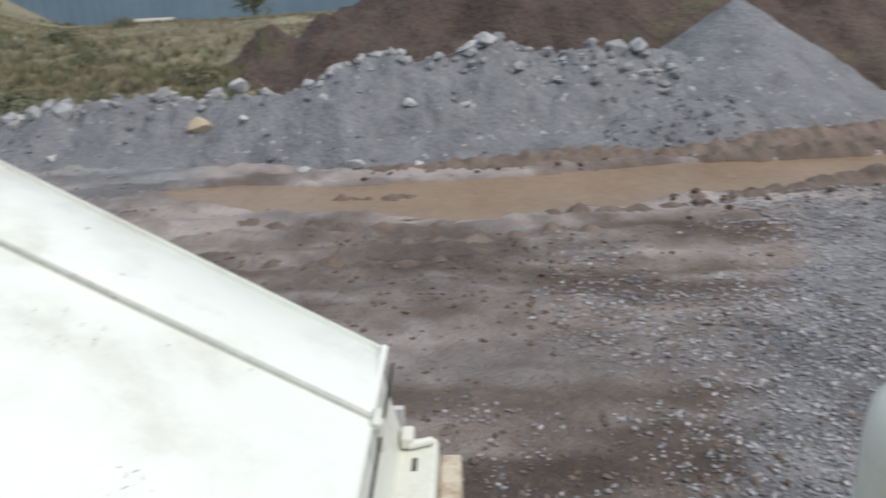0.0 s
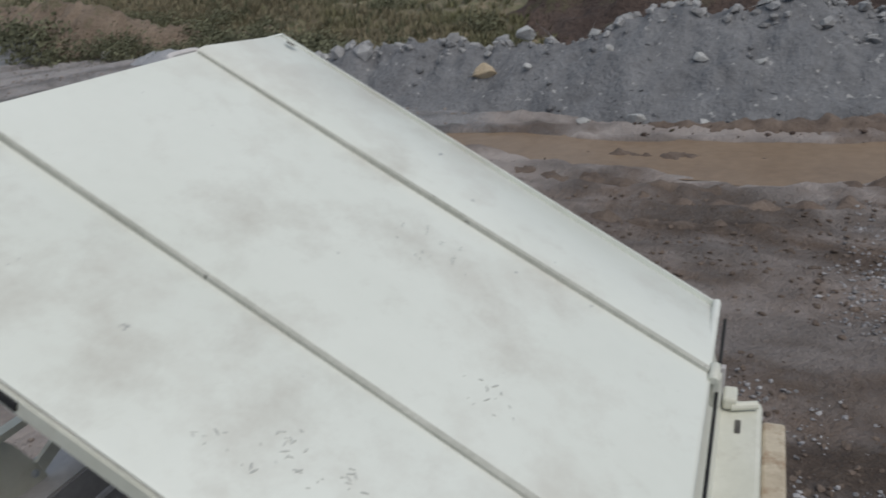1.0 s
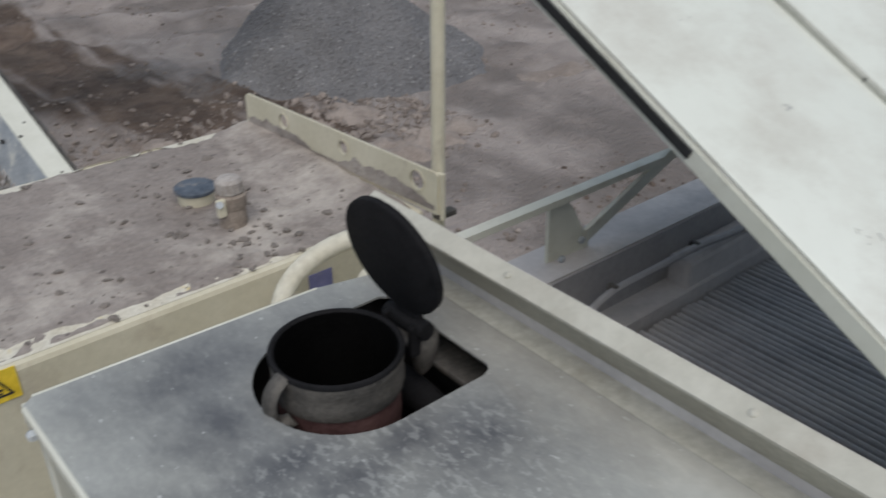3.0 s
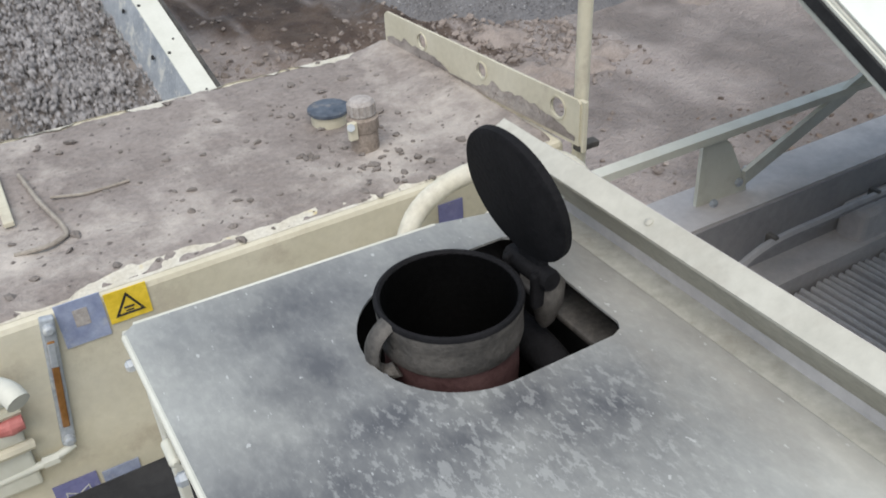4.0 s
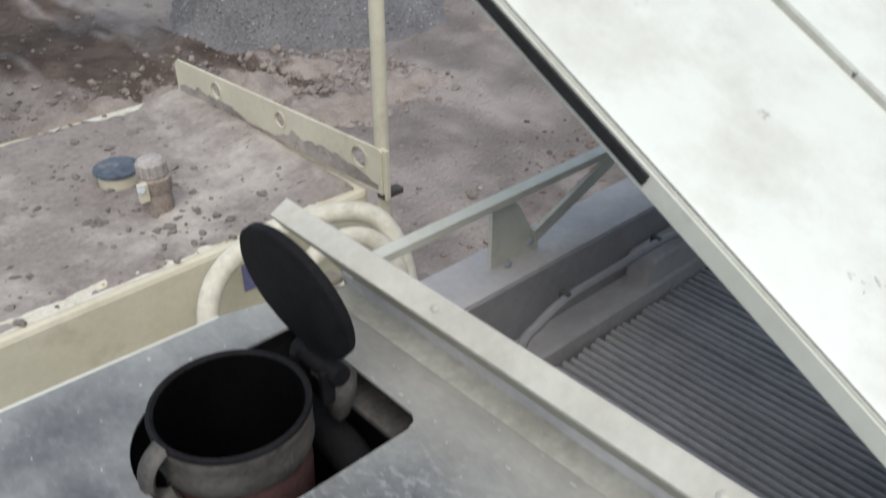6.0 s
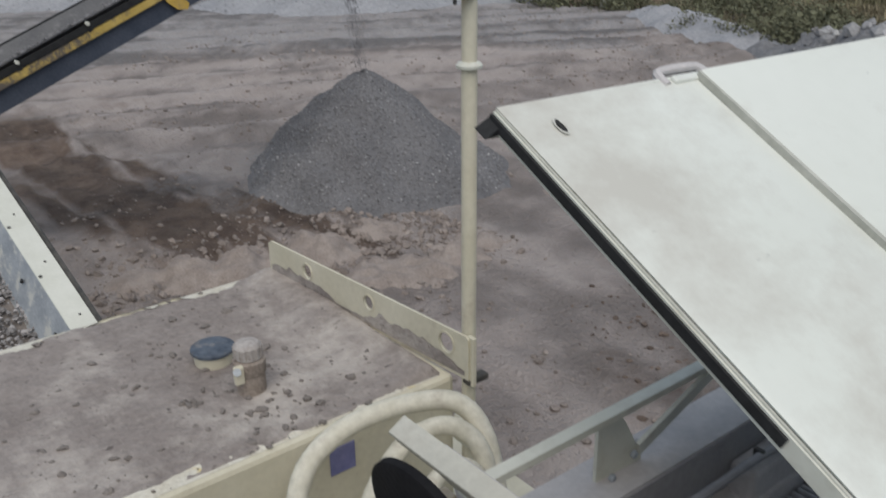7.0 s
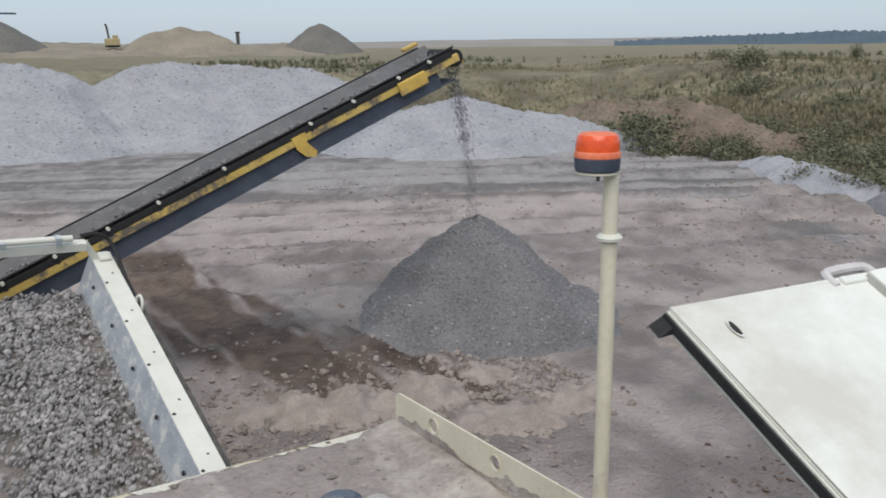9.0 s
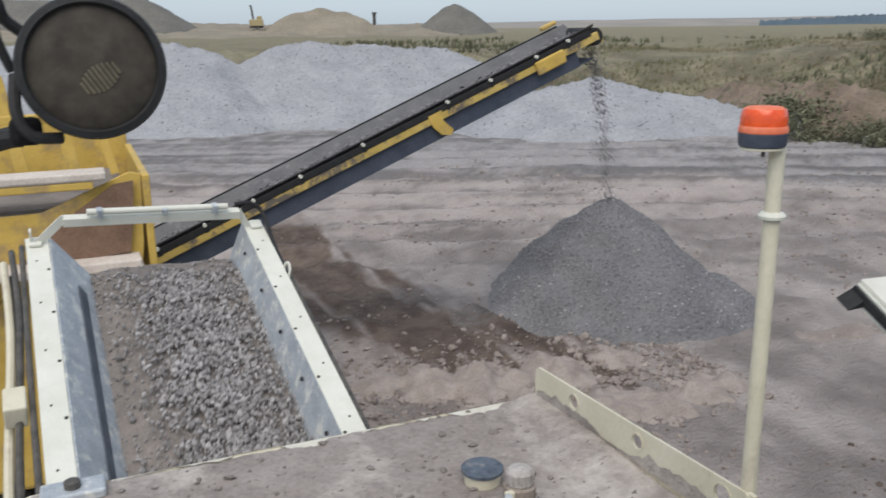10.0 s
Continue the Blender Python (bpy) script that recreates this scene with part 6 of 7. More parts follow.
    # filler neck, cap and covered opening
    fn = part("filler_neck", lathe([(0.046, -0.03), (0.045, 0.06), (0.05, 0.066), (0.05, 0.104), (0.04, 0.11)], 28, pose(1.157, 2.11, ZT)), GREYCAP, e, "dust-covered filler neck", True)
    part("filler_cap", lathe([(0.038, 0.0), (0.042, 0.006), (0.042, 0.042), (0.034, 0.052), (0.01, 0.056)], 22, pose(1.157, 2.11, ZT + 0.108)), PALECAP, fn, "pale dusty ribbed cap")
    for k in range(14):
        a = 2 * math.pi * k / 14
        part("cap_rib", box(0.043, 0, 0.025, 0.004, 0.007, 0.036, 0.001, pose(1.157, 2.11, ZT + 0.108) @ Matrix.Rotation(a, 4, "Z")), PALECAP, fn)
    part("neck_clamp", box(1.107, 2.08, ZT + 0.078, 0.03, 0.02, 0.06, 0.005), YCREAM, fn)
    part("clamp_bolt", lathe([(0.012, -0.008), (0.012, 0.012)], 10, pose(1.10, 2.075, ZT + 0.094, 60, -40, 0)), GALV, fn)
    dc = part("inspection_cover", lathe([(0.06, -0.04), (0.062, 0.0), (0.062, 0.014), (0.056, 0.018)], 36, pose(1.143, 2.346, ZT + 0.02)), YCREAM, e, "cream collar of the inspection cover", True)
    part("lid", lathe([(0.066, 0.014), (0.071, 0.018), (0.071, 0.028), (0.064, 0.033), (0.02, 0.035)], 36, pose(1.143, 2.346, ZT + 0.02)), BLUECAP, dc, "dusty dark blue lid", True)
    # thin rod bent over the top, and bolt block at the back edge
    part("rod", tube([(0.19, 2.563, ZT + 0.006), (0.214, 2.344, ZT + 0.01), (0.249, 2.138, ZT + 0.01), (0.224, 2.089, ZT + 0.01), (0.177, 2.074, ZT + 0.01), (0.109, 2.091, ZT + 0.004)], 0.007, 8), GRIME, e, smooth=True)
    part("strap", box(0.12, 2.42, ZT + 0.012, 0.03, 0.34, 0.018, 0.004, None), YCREAM, e)
    part("cable", tube([(0.248, 2.357, ZT + 0.006), (0.30, 2.33, ZT + 0.007), (0.352, 2.319, ZT + 0.005), (0.469, 2.325, ZT + 0.004)], 0.005, 8), GRIME, e, "thin dusty cable", True)
    blk = part("corner_block", box(-0.115, 2.815, ZT + 0.012, 0.20, 0.11, 0.035, 0.008), GALV, e, "grey corner block")
    part("block_bolt", lathe([(0.026, 0.0), (0.026, 0.022), (0.02, 0.026)], 20, pose(-0.115, 2.81, ZT + 0.03)), IRON, blk)
    return e


tank()


def valve_panel():
    e = thing("valve_panel", "cream valve plate with pipes and a red fitting", "valve panel")
    part("plate", box(-0.10, 1.772, 2.62, 0.17, 0.02, 0.36, 0.03), CREAM, e)
    part("white_lever", tube([(-0.06, 1.70, 2.86), (0.0, 1.62, 2.875), (0.02, 1.58, 2.86)], 0.028, 12), WHITE, e, smooth=True)
    part("red_fitting", lathe([(0.02, -0.03), (0.026, 0), (0.02, 0.03)], 14, pose(-0.03, 1.74, 2.68, 0, 90, 0)), RED, e)
    for z in (2.60, 2.72, 2.79):
        part("pipe", tube([(-0.20, 1.75, z), (-0.08, 1.74, z), (0.0, 1.755, z - 0.01)], 0.015, 8), YCREAM, e, smooth=True)
    part("dark_hose", tube([(-0.6, 1.46, 2.70), (-0.1, 1.40, 2.70), (0.15, 1.22, 2.69), (0.4, 1.1, 2.6)], 0.022, 10), DKRUBBER, e, "dusty dark hose", True)
    part("dark_hose", tube([(-0.6, 1.55, 2.5), (0.0, 1.5, 2.5), (0.4, 1.3, 2.45)], 0.03, 10), RUBBER, e, smooth=True)
    # added dark plate in place of the shade below the hoses
    part("under_hose_fill", box(0.4, 1.35, 2.5, 0.9, 0.5, 0.04, 0.01), DARKFILL, e)
    return e


valve_panel()


def hoses():
    for k, (pts, r) in enumerate((
            ([(1.02, 1.60, 2.55), (1.03, 1.64, 2.80), (1.10, 1.68, 2.92), (1.24, 1.68, 2.985), (1.42, 1.64, 3.0), (1.54, 1.58, 2.98), (1.57, 1.50, 2.90), (1.55, 1.42, 2.75), (1.5, 1.3, 2.5)], 0.029),
            ([(1.14, 1.50, 2.55), (1.18, 1.53, 2.80), (1.30, 1.555, 2.93), (1.42, 1.55, 2.965), (1.50, 1.51, 2.94), (1.53, 1.45, 2.85), (1.5, 1.36, 2.6)], 0.027),
            ([(1.26, 1.38, 2.5), (1.27, 1.42, 2.75), (1.34, 1.45, 2.87), (1.44, 1.44, 2.89), (1.50, 1.40, 2.78), (1.5, 1.32, 2.5)], 0.025))):
        h = thing("hydraulic_hose", "thick cream sleeved hose bent in a loop", "hose", "looped hoses")
        part("sleeve", tube(pts, r, 14, None, 10, 0.03), HOSE, h, smooth=True)
        part("ferrule", lathe([(r * 1.15, -0.05), (r * 1.15, 0.05)], 14, pose(*pts[0])), GALV, h)
    e = thing("hose_tray", "dusty chassis plate below the hoses", "chassis plate")
    part("plate", box(1.2, 1.34, 2.48, 0.9, 0.8, 0.04, 0.008), YCREAM, e)
    return e


hoses()


def beacon():
    e = thing("warning_beacon", "amber rotating beacon on a cream pole", "beacon lamp", at=pose(1.73, 1.757, 0))
    part("pole", lathe([(0.0225, 2.45), (0.0225, 3.893), (0.0215, 3.903), (0.0215, 4.082)], 24), YCREAM, e, smooth=True)
    part("joint_ring", lathe([(0.0225, 3.881), (0.036, 3.886), (0.037, 3.894), (0.03, 3.902), (0.0215, 3.904)], 28), CREAM, e, "cream weld collar", True)
    part("foot_clamp", box(-0.008, -0.0, 2.72, 0.05, 0.08, 0.10, 0.008), CREAM, e)
    c = (-0.043, 0.012)
    h = part("base", lathe([(0.0499, 4.0808), (0.0593, 4.0840), (0.0615, 4.0913), (0.0632, 4.1176), (0.0602, 4.1208)], 48, pose(*c, 0)), NAVY, e, "dark dusty plastic base", True)
    part("mount_plate", lathe([(0.0516, 4.0744), (0.0568, 4.0760), (0.0568, 4.0816)], 36, pose(*c, 0)), YCREAM, h)
    part("bolt", lathe([(0.0052, 4.0593), (0.0052, 4.0760)], 8, pose(c[0] - 0.022, c[1] - 0.03, 0)), IRON, h)
    part("lens_rim", lathe([(0.0598, 4.1176), (0.0632, 4.1208), (0.0632, 4.1336), (0.0602, 4.1384)], 48, pose(*c, 0), cap=False), FADED, e, "faded lens rim", True)
    part("lens", lathe([(0.0602, 4.1352), (0.0598, 4.1576), (0.0576, 4.1736), (0.0533, 4.1816), (0.0258, 4.1848)], 48, pose(*c, 0)), AMBER, e, "orange-red plastic lens", True)
    part("lens_top", lathe([(0.0533, 4.1812), (0.043, 4.1868), (0.0172, 4.1880)], 40, pose(*c, 0)), FADED, e, "sun-bleached lens top", True)
    return e


beacon()


# ---- product conveyor trough with its load ----
TROUGH_YAW, TS = 2.13, 0.334           # turn and rise of the trough
TM = Matrix.Translation((0.447, 3.62, 2.564)) @ pose(0, 0, 0, 0, 0, TROUGH_YAW) @ pose(0, 0, 0, math.degrees(math.atan(TS)), 0, 0) @ pose(0, 0, 0, 0, 1.56, 0)
# in the trough's space: x across, y along its rise, z square to the belt; the flange tops lie at z = 0
Y0, Y1 = -0.7, 2.014


def tbox(cx, cy, cz, sx, sy, sz, bev=0.004):
    return box(cx, cy, cz, sx, sy, sz, bev)


def trough():
    e = thing("product_conveyor", "cream conveyor trough with galvanised side boards", "conveyor", at=TM)
    L, yc = Y1 - Y0, (Y0 + Y1) / 2
    for s, nm in ((1, "right_flange"), (-1, "left_flange")):
        x = s * 0.638
        fl = part(nm, sheet([(x - 0.06, Y0), (x + 0.06, Y0), (x + 0.06, Y1), (x - 0.06, Y1)], (), 0.008), WHITE, e, "white flange plate with bolt holes")
        part("outer_skirt", box(x + s * 0.057, yc, -0.14, 0.008, L, 0.27, 0.003), WHITE, fl)
        for k in range(6):
            y = Y1 - 0.35 - k * 0.42
            # flat dark discs stand in for the shade in the bolt holes
            part("bolt_hole", lathe([(0.0, 0.003), (0.009, 0.003), (0.009, 0.0)], 12, pose(x - s * 0.045, y, 0)), DARKFILL, fl)
            part("bolt_hole", lathe([(0.0, 0.003), (0.006, 0.003), (0.006, 0.0)], 10, pose(x + s * 0.012, y + 0.1, 0)), DARKFILL, fl)
        bd = part("side_board", prism([(0, 0), (0.010, 0), (0.010, -0.37), (0, -0.37)], (x - s * 0.062, Y0, -0.004), (x - s * 0.062, Y1, -0.004), up=((0.28, 0, 1) if s > 0 else (-0.72, 0, 1))), GALV, e, "scuffed galvanised side board")
        for k in range(6):
            part("bolt", lathe([(0.012, 0), (0.012, 0.008), (0.006, 0.011)], 8, pose(x - s * 0.095, Y1 - 0.25 - k * 0.42, -0.085, 0, -s * 75, 0)), RUBBER, bd)
        part("pipe", tube([(x + s * 0.085, Y0, -0.05), (x + s * 0.09, yc, -0.045), (x + s * 0.085, Y1, -0.05)], 0.016, 8), IRON, e, smooth=True)
        part("end_cap", box(x, Y1 + 0.004, -0.05, 0.13, 0.012, 0.10, 0.003), WHITE, fl)
        part("end_nut", box(x + s * 0.01, Y1 - 0.06, 0.012, 0.07, 0.09, 0.02, 0.006), WHITE, fl)
    part("skirt", prism([(0, 0), (0.012, 0), (0.012, -0.24), (0, -0.24)], (-0.455, Y0, -0.165), (-0.450, Y1 - 0.3, -0.165), up=(-0.55, 0, 1)), DKRUBBER, e, "dark blue-grey rubber skirt")
    part("belt", box(0.02, yc, -0.40, 1.05, L - 0.05, 0.02, 0.004), BELT, e, "black rubber belt under the load")
    part("hook", tube([(0.70, 1.35, -0.05), (0.712, 1.36, 0.03), (0.71, 1.40, 0.055), (0.70, 1.43, 0.02), (0.70, 1.44, -0.06)], 0.008, 8), WHITE, e, smooth=True)
    part("cable", tube([(0.52, Y1 - 0.02, 0.15), (0.62, Y1 - 0.02, 0.15), (0.70, Y1 - 0.06, 0.08), (0.715, Y1 - 0.4, -0.03), (0.705, Y1 - 1.4, -0.07)], 0.013, 8), RUBBER, e, "black cable", True)
    # chassis below
    for s in (-1, 1):
        part("chassis_rail", box(s * 0.6, yc, -0.52, 0.08, L, 0.20, 0.006), YCREAM, e)
    # bed of stone
    gx, gy = np.linspace(-0.46, 0.55, 60), np.linspace(Y0, Y1 - 0.02, 200)
    X, Y = np.meshgrid(gx, gy)
    Z = -0.295 + 0.05 * (1 - (X / 0.55) ** 2) + 0.02 * fbm(X * 4, Y * 4, 3) + 0.012 * fbm(X * 14, Y * 14, 3) - 0.06 * smoothstep(-0.25, -0.5, X)
    Z = Z + 0.09 * smoothstep(0.2, 0.52, X) * 0.3
    idx = np.arange(X.size).reshape(X.shape)
    F = np.stack([idx[:-1, :-1], idx[:-1, 1:], idx[1:, 1:], idx[1:, :-1]], -1).reshape(-1, 4)
    cloud("stone_bed", np.stack([X, Y, Z], -1).reshape(-1, 3), F, FINES, e, "brown fines and stone on the belt", smooth=True)
    g = np.random.default_rng(95)
    n = 1700
    px, py = g.uniform(-0.45, 0.53, n), g.uniform(Y0, Y1 - 0.03, n)
    py = np.where(g.random(n) < 0.3, g.uniform(Y1 - 0.5, Y1 - 0.03, n), py)
    pz = -0.29 + 0.05 * (1 - (px / 0.55) ** 2) - 0.06 * smoothstep(-0.25, -0.5, px) + 0.027 * smoothstep(0.2, 0.52, px)
    v, f = stones(np.stack([px, py, pz], -1), 0.008 + 0.02 * g.random(n) ** 2, 96, 0.9, 0.3)
    cloud("bed_stone", v, f, LOAD, e, "small stone lying in the trough", kind="stuff")
    # crossbar over the discharge end
    cb = bmesh.new()
    prism([(-0.03, 0), (0.03, 0), (0.03, -0.05), (-0.03, -0.05)], (-0.49, Y1 - 0.06, 0.165), (0.54, Y1 - 0.06, 0.130), bm=cb)
    bar = part("crossbar", cb, WHITE, e, "white crossbar over the discharge end")
    part("tube_bar", tube([(-0.36, Y1 - 0.08, 0.20), (0.46, Y1 - 0.08, 0.172)], 0.02, 10, None, 2), WHITE, bar, smooth=True)
    for x in (-0.29, 0.08, 0.38):
        part("clip", box(x, Y1 - 0.09, 0.185 - 0.034 * x, 0.035, 0.05, 0.055 if x != 0.08 else 0.035, 0.005), GALV, bar)
    part("leg", prism([(-0.025, 0), (0.025, 0), (0.025, -0.008), (-0.025, -0.008)], (-0.48, Y1 - 0.06, 0.165), (-0.64, Y1 - 0.06, 0.0), up=(0, 1, 0)), WHITE, bar)
    part("leg", prism([(-0.02, 0), (0.02, 0), (0.02, -0.008), (-0.02, -0.008)], (0.53, Y1 - 0.06, 0.13), (0.60, Y1 - 0.06, 0.0), up=(0, 1, 0)), WHITE, bar)
    part("lug", box(-0.67, Y1 - 0.05, 0.04, 0.012, 0.05, 0.10, 0.003), WHITE, bar)
    # hydraulic lines outside the left board
    for k, (x, z, r) in enumerate(((-0.78, -0.08, 0.018), (-0.83, -0.16, 0.022), (-0.80, -0.26, 0.016))):
        part("side_hose", tube([(x, Y0, z), (x - 0.02, yc - 0.5, z - 0.03), (x + 0.02, yc + 0.6, z + 0.02), (x, Y1, z)], r, 8), (IRON, YCREAM, RUBBER)[k], e, smooth=True)
    part("valve_block", box(-0.80, 0.6, -0.06, 0.10, 0.16, 0.12, 0.01), YCREAM, e)
    return e


trough()

SEG, NSEG, SPEED = 0.23, 12, 1.25
SEGMENTS = []


def load_segments():
    """Stone carried on the belt, in short stretches that travel up the trough."""
    for k in range(NSEG):
        g = np.random.default_rng(100 + k)
        n = 850
        x = np.clip(g.normal(0.18, 0.20, n), -0.30, 0.52)
        y = g.uniform(-SEG * 0.62, SEG * 0.62, n)
        z = -0.262 + 0.05 * (1 - (x / 0.55) ** 2) - 0.05 * smoothstep(-0.15, -0.42, x) + 0.02 * smoothstep(0.2, 0.5, x) + g.uniform(-0.008, 0.014, n)
        v, f = stones(np.stack([x, y, z], -1), 0.010 + 0.028 * g.random(n) ** 2.2, 200 + k, 0.9, 0.35)
        ob = cloud("stone_load", v, f, LOAD, None, "crushed brown-grey stone riding on the belt", "crushed stone", "stuff")
        SEGMENTS.append(ob)


load_segments()


def work_lamp():
    c = Vector((0.042, 0.95, 4.361))
    aim = (Vector((0.03, -0.2, 4.43)) - c).normalized()
    q = aim.to_track_quat("Z", "Y").to_matrix().to_4x4()
    m = Matrix.Translation(c) @ q
    e = thing("work_lamp", "round black work lamp with a dusty lens", "work lamp", at=m)
    part("housing", lathe([(0.02, -0.085), (0.05, -0.07), (0.064, -0.03), (0.068, -0.005), (0.0705, 0.004), (0.0685, 0.012), (0.0625, 0.014), (0.060, 0.006)], 56, cap=False), RUBBER, e, smooth=True)
    part("lens", lathe([(0.0615, 0.006), (0.058, 0.0085), (0.04, 0.0115), (0.0, 0.013)], 56, cap=False), LENS, e, "dusty brown lens", True)
    for k in range(9):
        x = -0.018 + k * 0.0045
        part("reflector_line", box(x, -0.012, 0.0128, 0.0022, 0.026 - 0.0008 * (k - 4) ** 2, 0.0012, 0.0005, pose(0, 0, 0, 0, 0, 32)), FILAMENT, e)
    part("yoke", tube([(-0.072, -0.005, -0.03), (-0.074, -0.04, -0.012), (-0.062, -0.064, -0.01), (-0.035, -0.068, -0.02)], 0.006, 8), RUBBER, e, smooth=True)
    part("knuckle", box(-0.068, -0.06, -0.03, 0.03, 0.028, 0.03, 0.007), SOOT, e)
    part("stem", tube([(-0.075, -0.065, -0.035), (-0.10, -0.07, -0.06), (-0.20, -0.10, -0.10), (-0.30, -0.16, -0.12)], 0.011, 8), RUBBER, e, smooth=True)
    part("cable", tube([(-0.05, 0.03, -0.05), (-0.075, 0.05, -0.04), (-0.085, 0.075, -0.03), (-0.13, 0.11, -0.06), (-0.22, 0.12, -0.09)], 0.006, 8), RUBBER, e, smooth=True)
    part("cable", tube([(-0.075, 0.0, -0.05), (-0.085, 0.03, -0.045), (-0.10, 0.09, -0.05), (-0.2, 0.16, -0.09)], 0.005, 8), RUBBER, e, smooth=True)
    part("post", tube([(-0.30, -0.16, -0.12), (-0.33, -0.5, -0.12), (-0.33, -1.7, -0.12)], 0.02, 10, None, 3), RUBBER, e)
    return e


work_lamp()


# ---- the yellow screening plant behind the trough ----
def screener():
    e = thing("screening_plant", "yellow mobile screening plant with a dusty feed hopper", "screening machine")
    y0 = 7.3
    part("hopper_front", sheet([(-3.2, 2.2), (0.40, 2.42), (0.44, 2.72), (0.46, 3.28), (0.38, 3.30), (-0.3, 3.02), (-3.2, 2.98)], (), 0.05, Matrix.Translation((0, y0 + 0.02, 0)) @ pose(0, 0, 0, 90, 0, 0)), YELLOW, e, "yellow hopper end plate with brown rust")
    part("rust_panel", sheet([(-0.62, 2.58), (0.33, 2.66), (0.38, 2.98), (0.40, 3.24), (0.25, 3.22), (-0.05, 3.02), (-0.40, 2.70)], (), 0.02, Matrix.Translation((0, y0 - 0.034, 0)) @ pose(0, 0, 0, 90, 0, 0)), RUST, e, "rust-brown worn inner plate")
    part("hopper_rim", box(-1.55, y0 + 0.06, 3.30, 3.5, 0.30, 0.06, 0.012, None), PINKDUST, e, "dust-whitened hopper rim")
    part("rim_strip", box(-1.60, y0 - 0.06, 3.23, 3.4, 0.04, 0.06, 0.01), YELLOW, e)
    part("lower_shelf", box(-1.3, y0 - 0.10, 2.60, 3.4, 0.30, 0.08, 0.015), PINKDUST, e, "dusty pinkish shelf")
    part("lip_chute", box(0.20, y0 - 0.18, 2.52, 0.45, 0.45, 0.05, 0.02, None), PINKDUST, e)
    part("side_plate", box(0.50, y0 + 1.1, 2.75, 0.06, 2.2, 1.05, 0.01), YELLOW, e)
    part("far_plate", box(-1.4, y0 + 2.3, 3.0, 3.8, 0.06, 1.2, 0.01), YELLOW, e)
    part("hopper_load", box(-1.4, y0 + 1.2, 2.9, 3.6, 2.0, 0.3, 0.1), FINES, e, "brown stone inside the hopper")
    for k, (x, w) in enumerate(((-0.02, 0.10), (-0.42, 0.10), (0.30, 0.07), (-1.0, 0.10))):
        part("post", prism([(-w / 2, 0), (w / 2, 0), (w / 2, -0.06), (-w / 2, -0.06)], (x, y0 + 0.7, 3.2), (x - 0.12, y0 + 0.75, 4.05 if k != 2 else 3.72), up=(0, 1, 0)), YELLOW, e)
    part("top_rail", box(-1.2, y0 + 0.7, 3.70, 3.1, 0.07, 0.08, 0.01), YELLOW, e, "yellow guard rail")
    part("body", box(-1.3, y0 + 1.6, 1.5, 3.2, 3.0, 1.7, 0.04), YELLOW, e, "yellow chassis")
    for s in (0, 1):
        part("track", box(-2.4 + s * 2.4, y0 + 1.7, 0.35, 0.45, 3.6, 0.75, 0.25), RUBBER, e, "black crawler track")
    return e


screener()

CY = 11.55


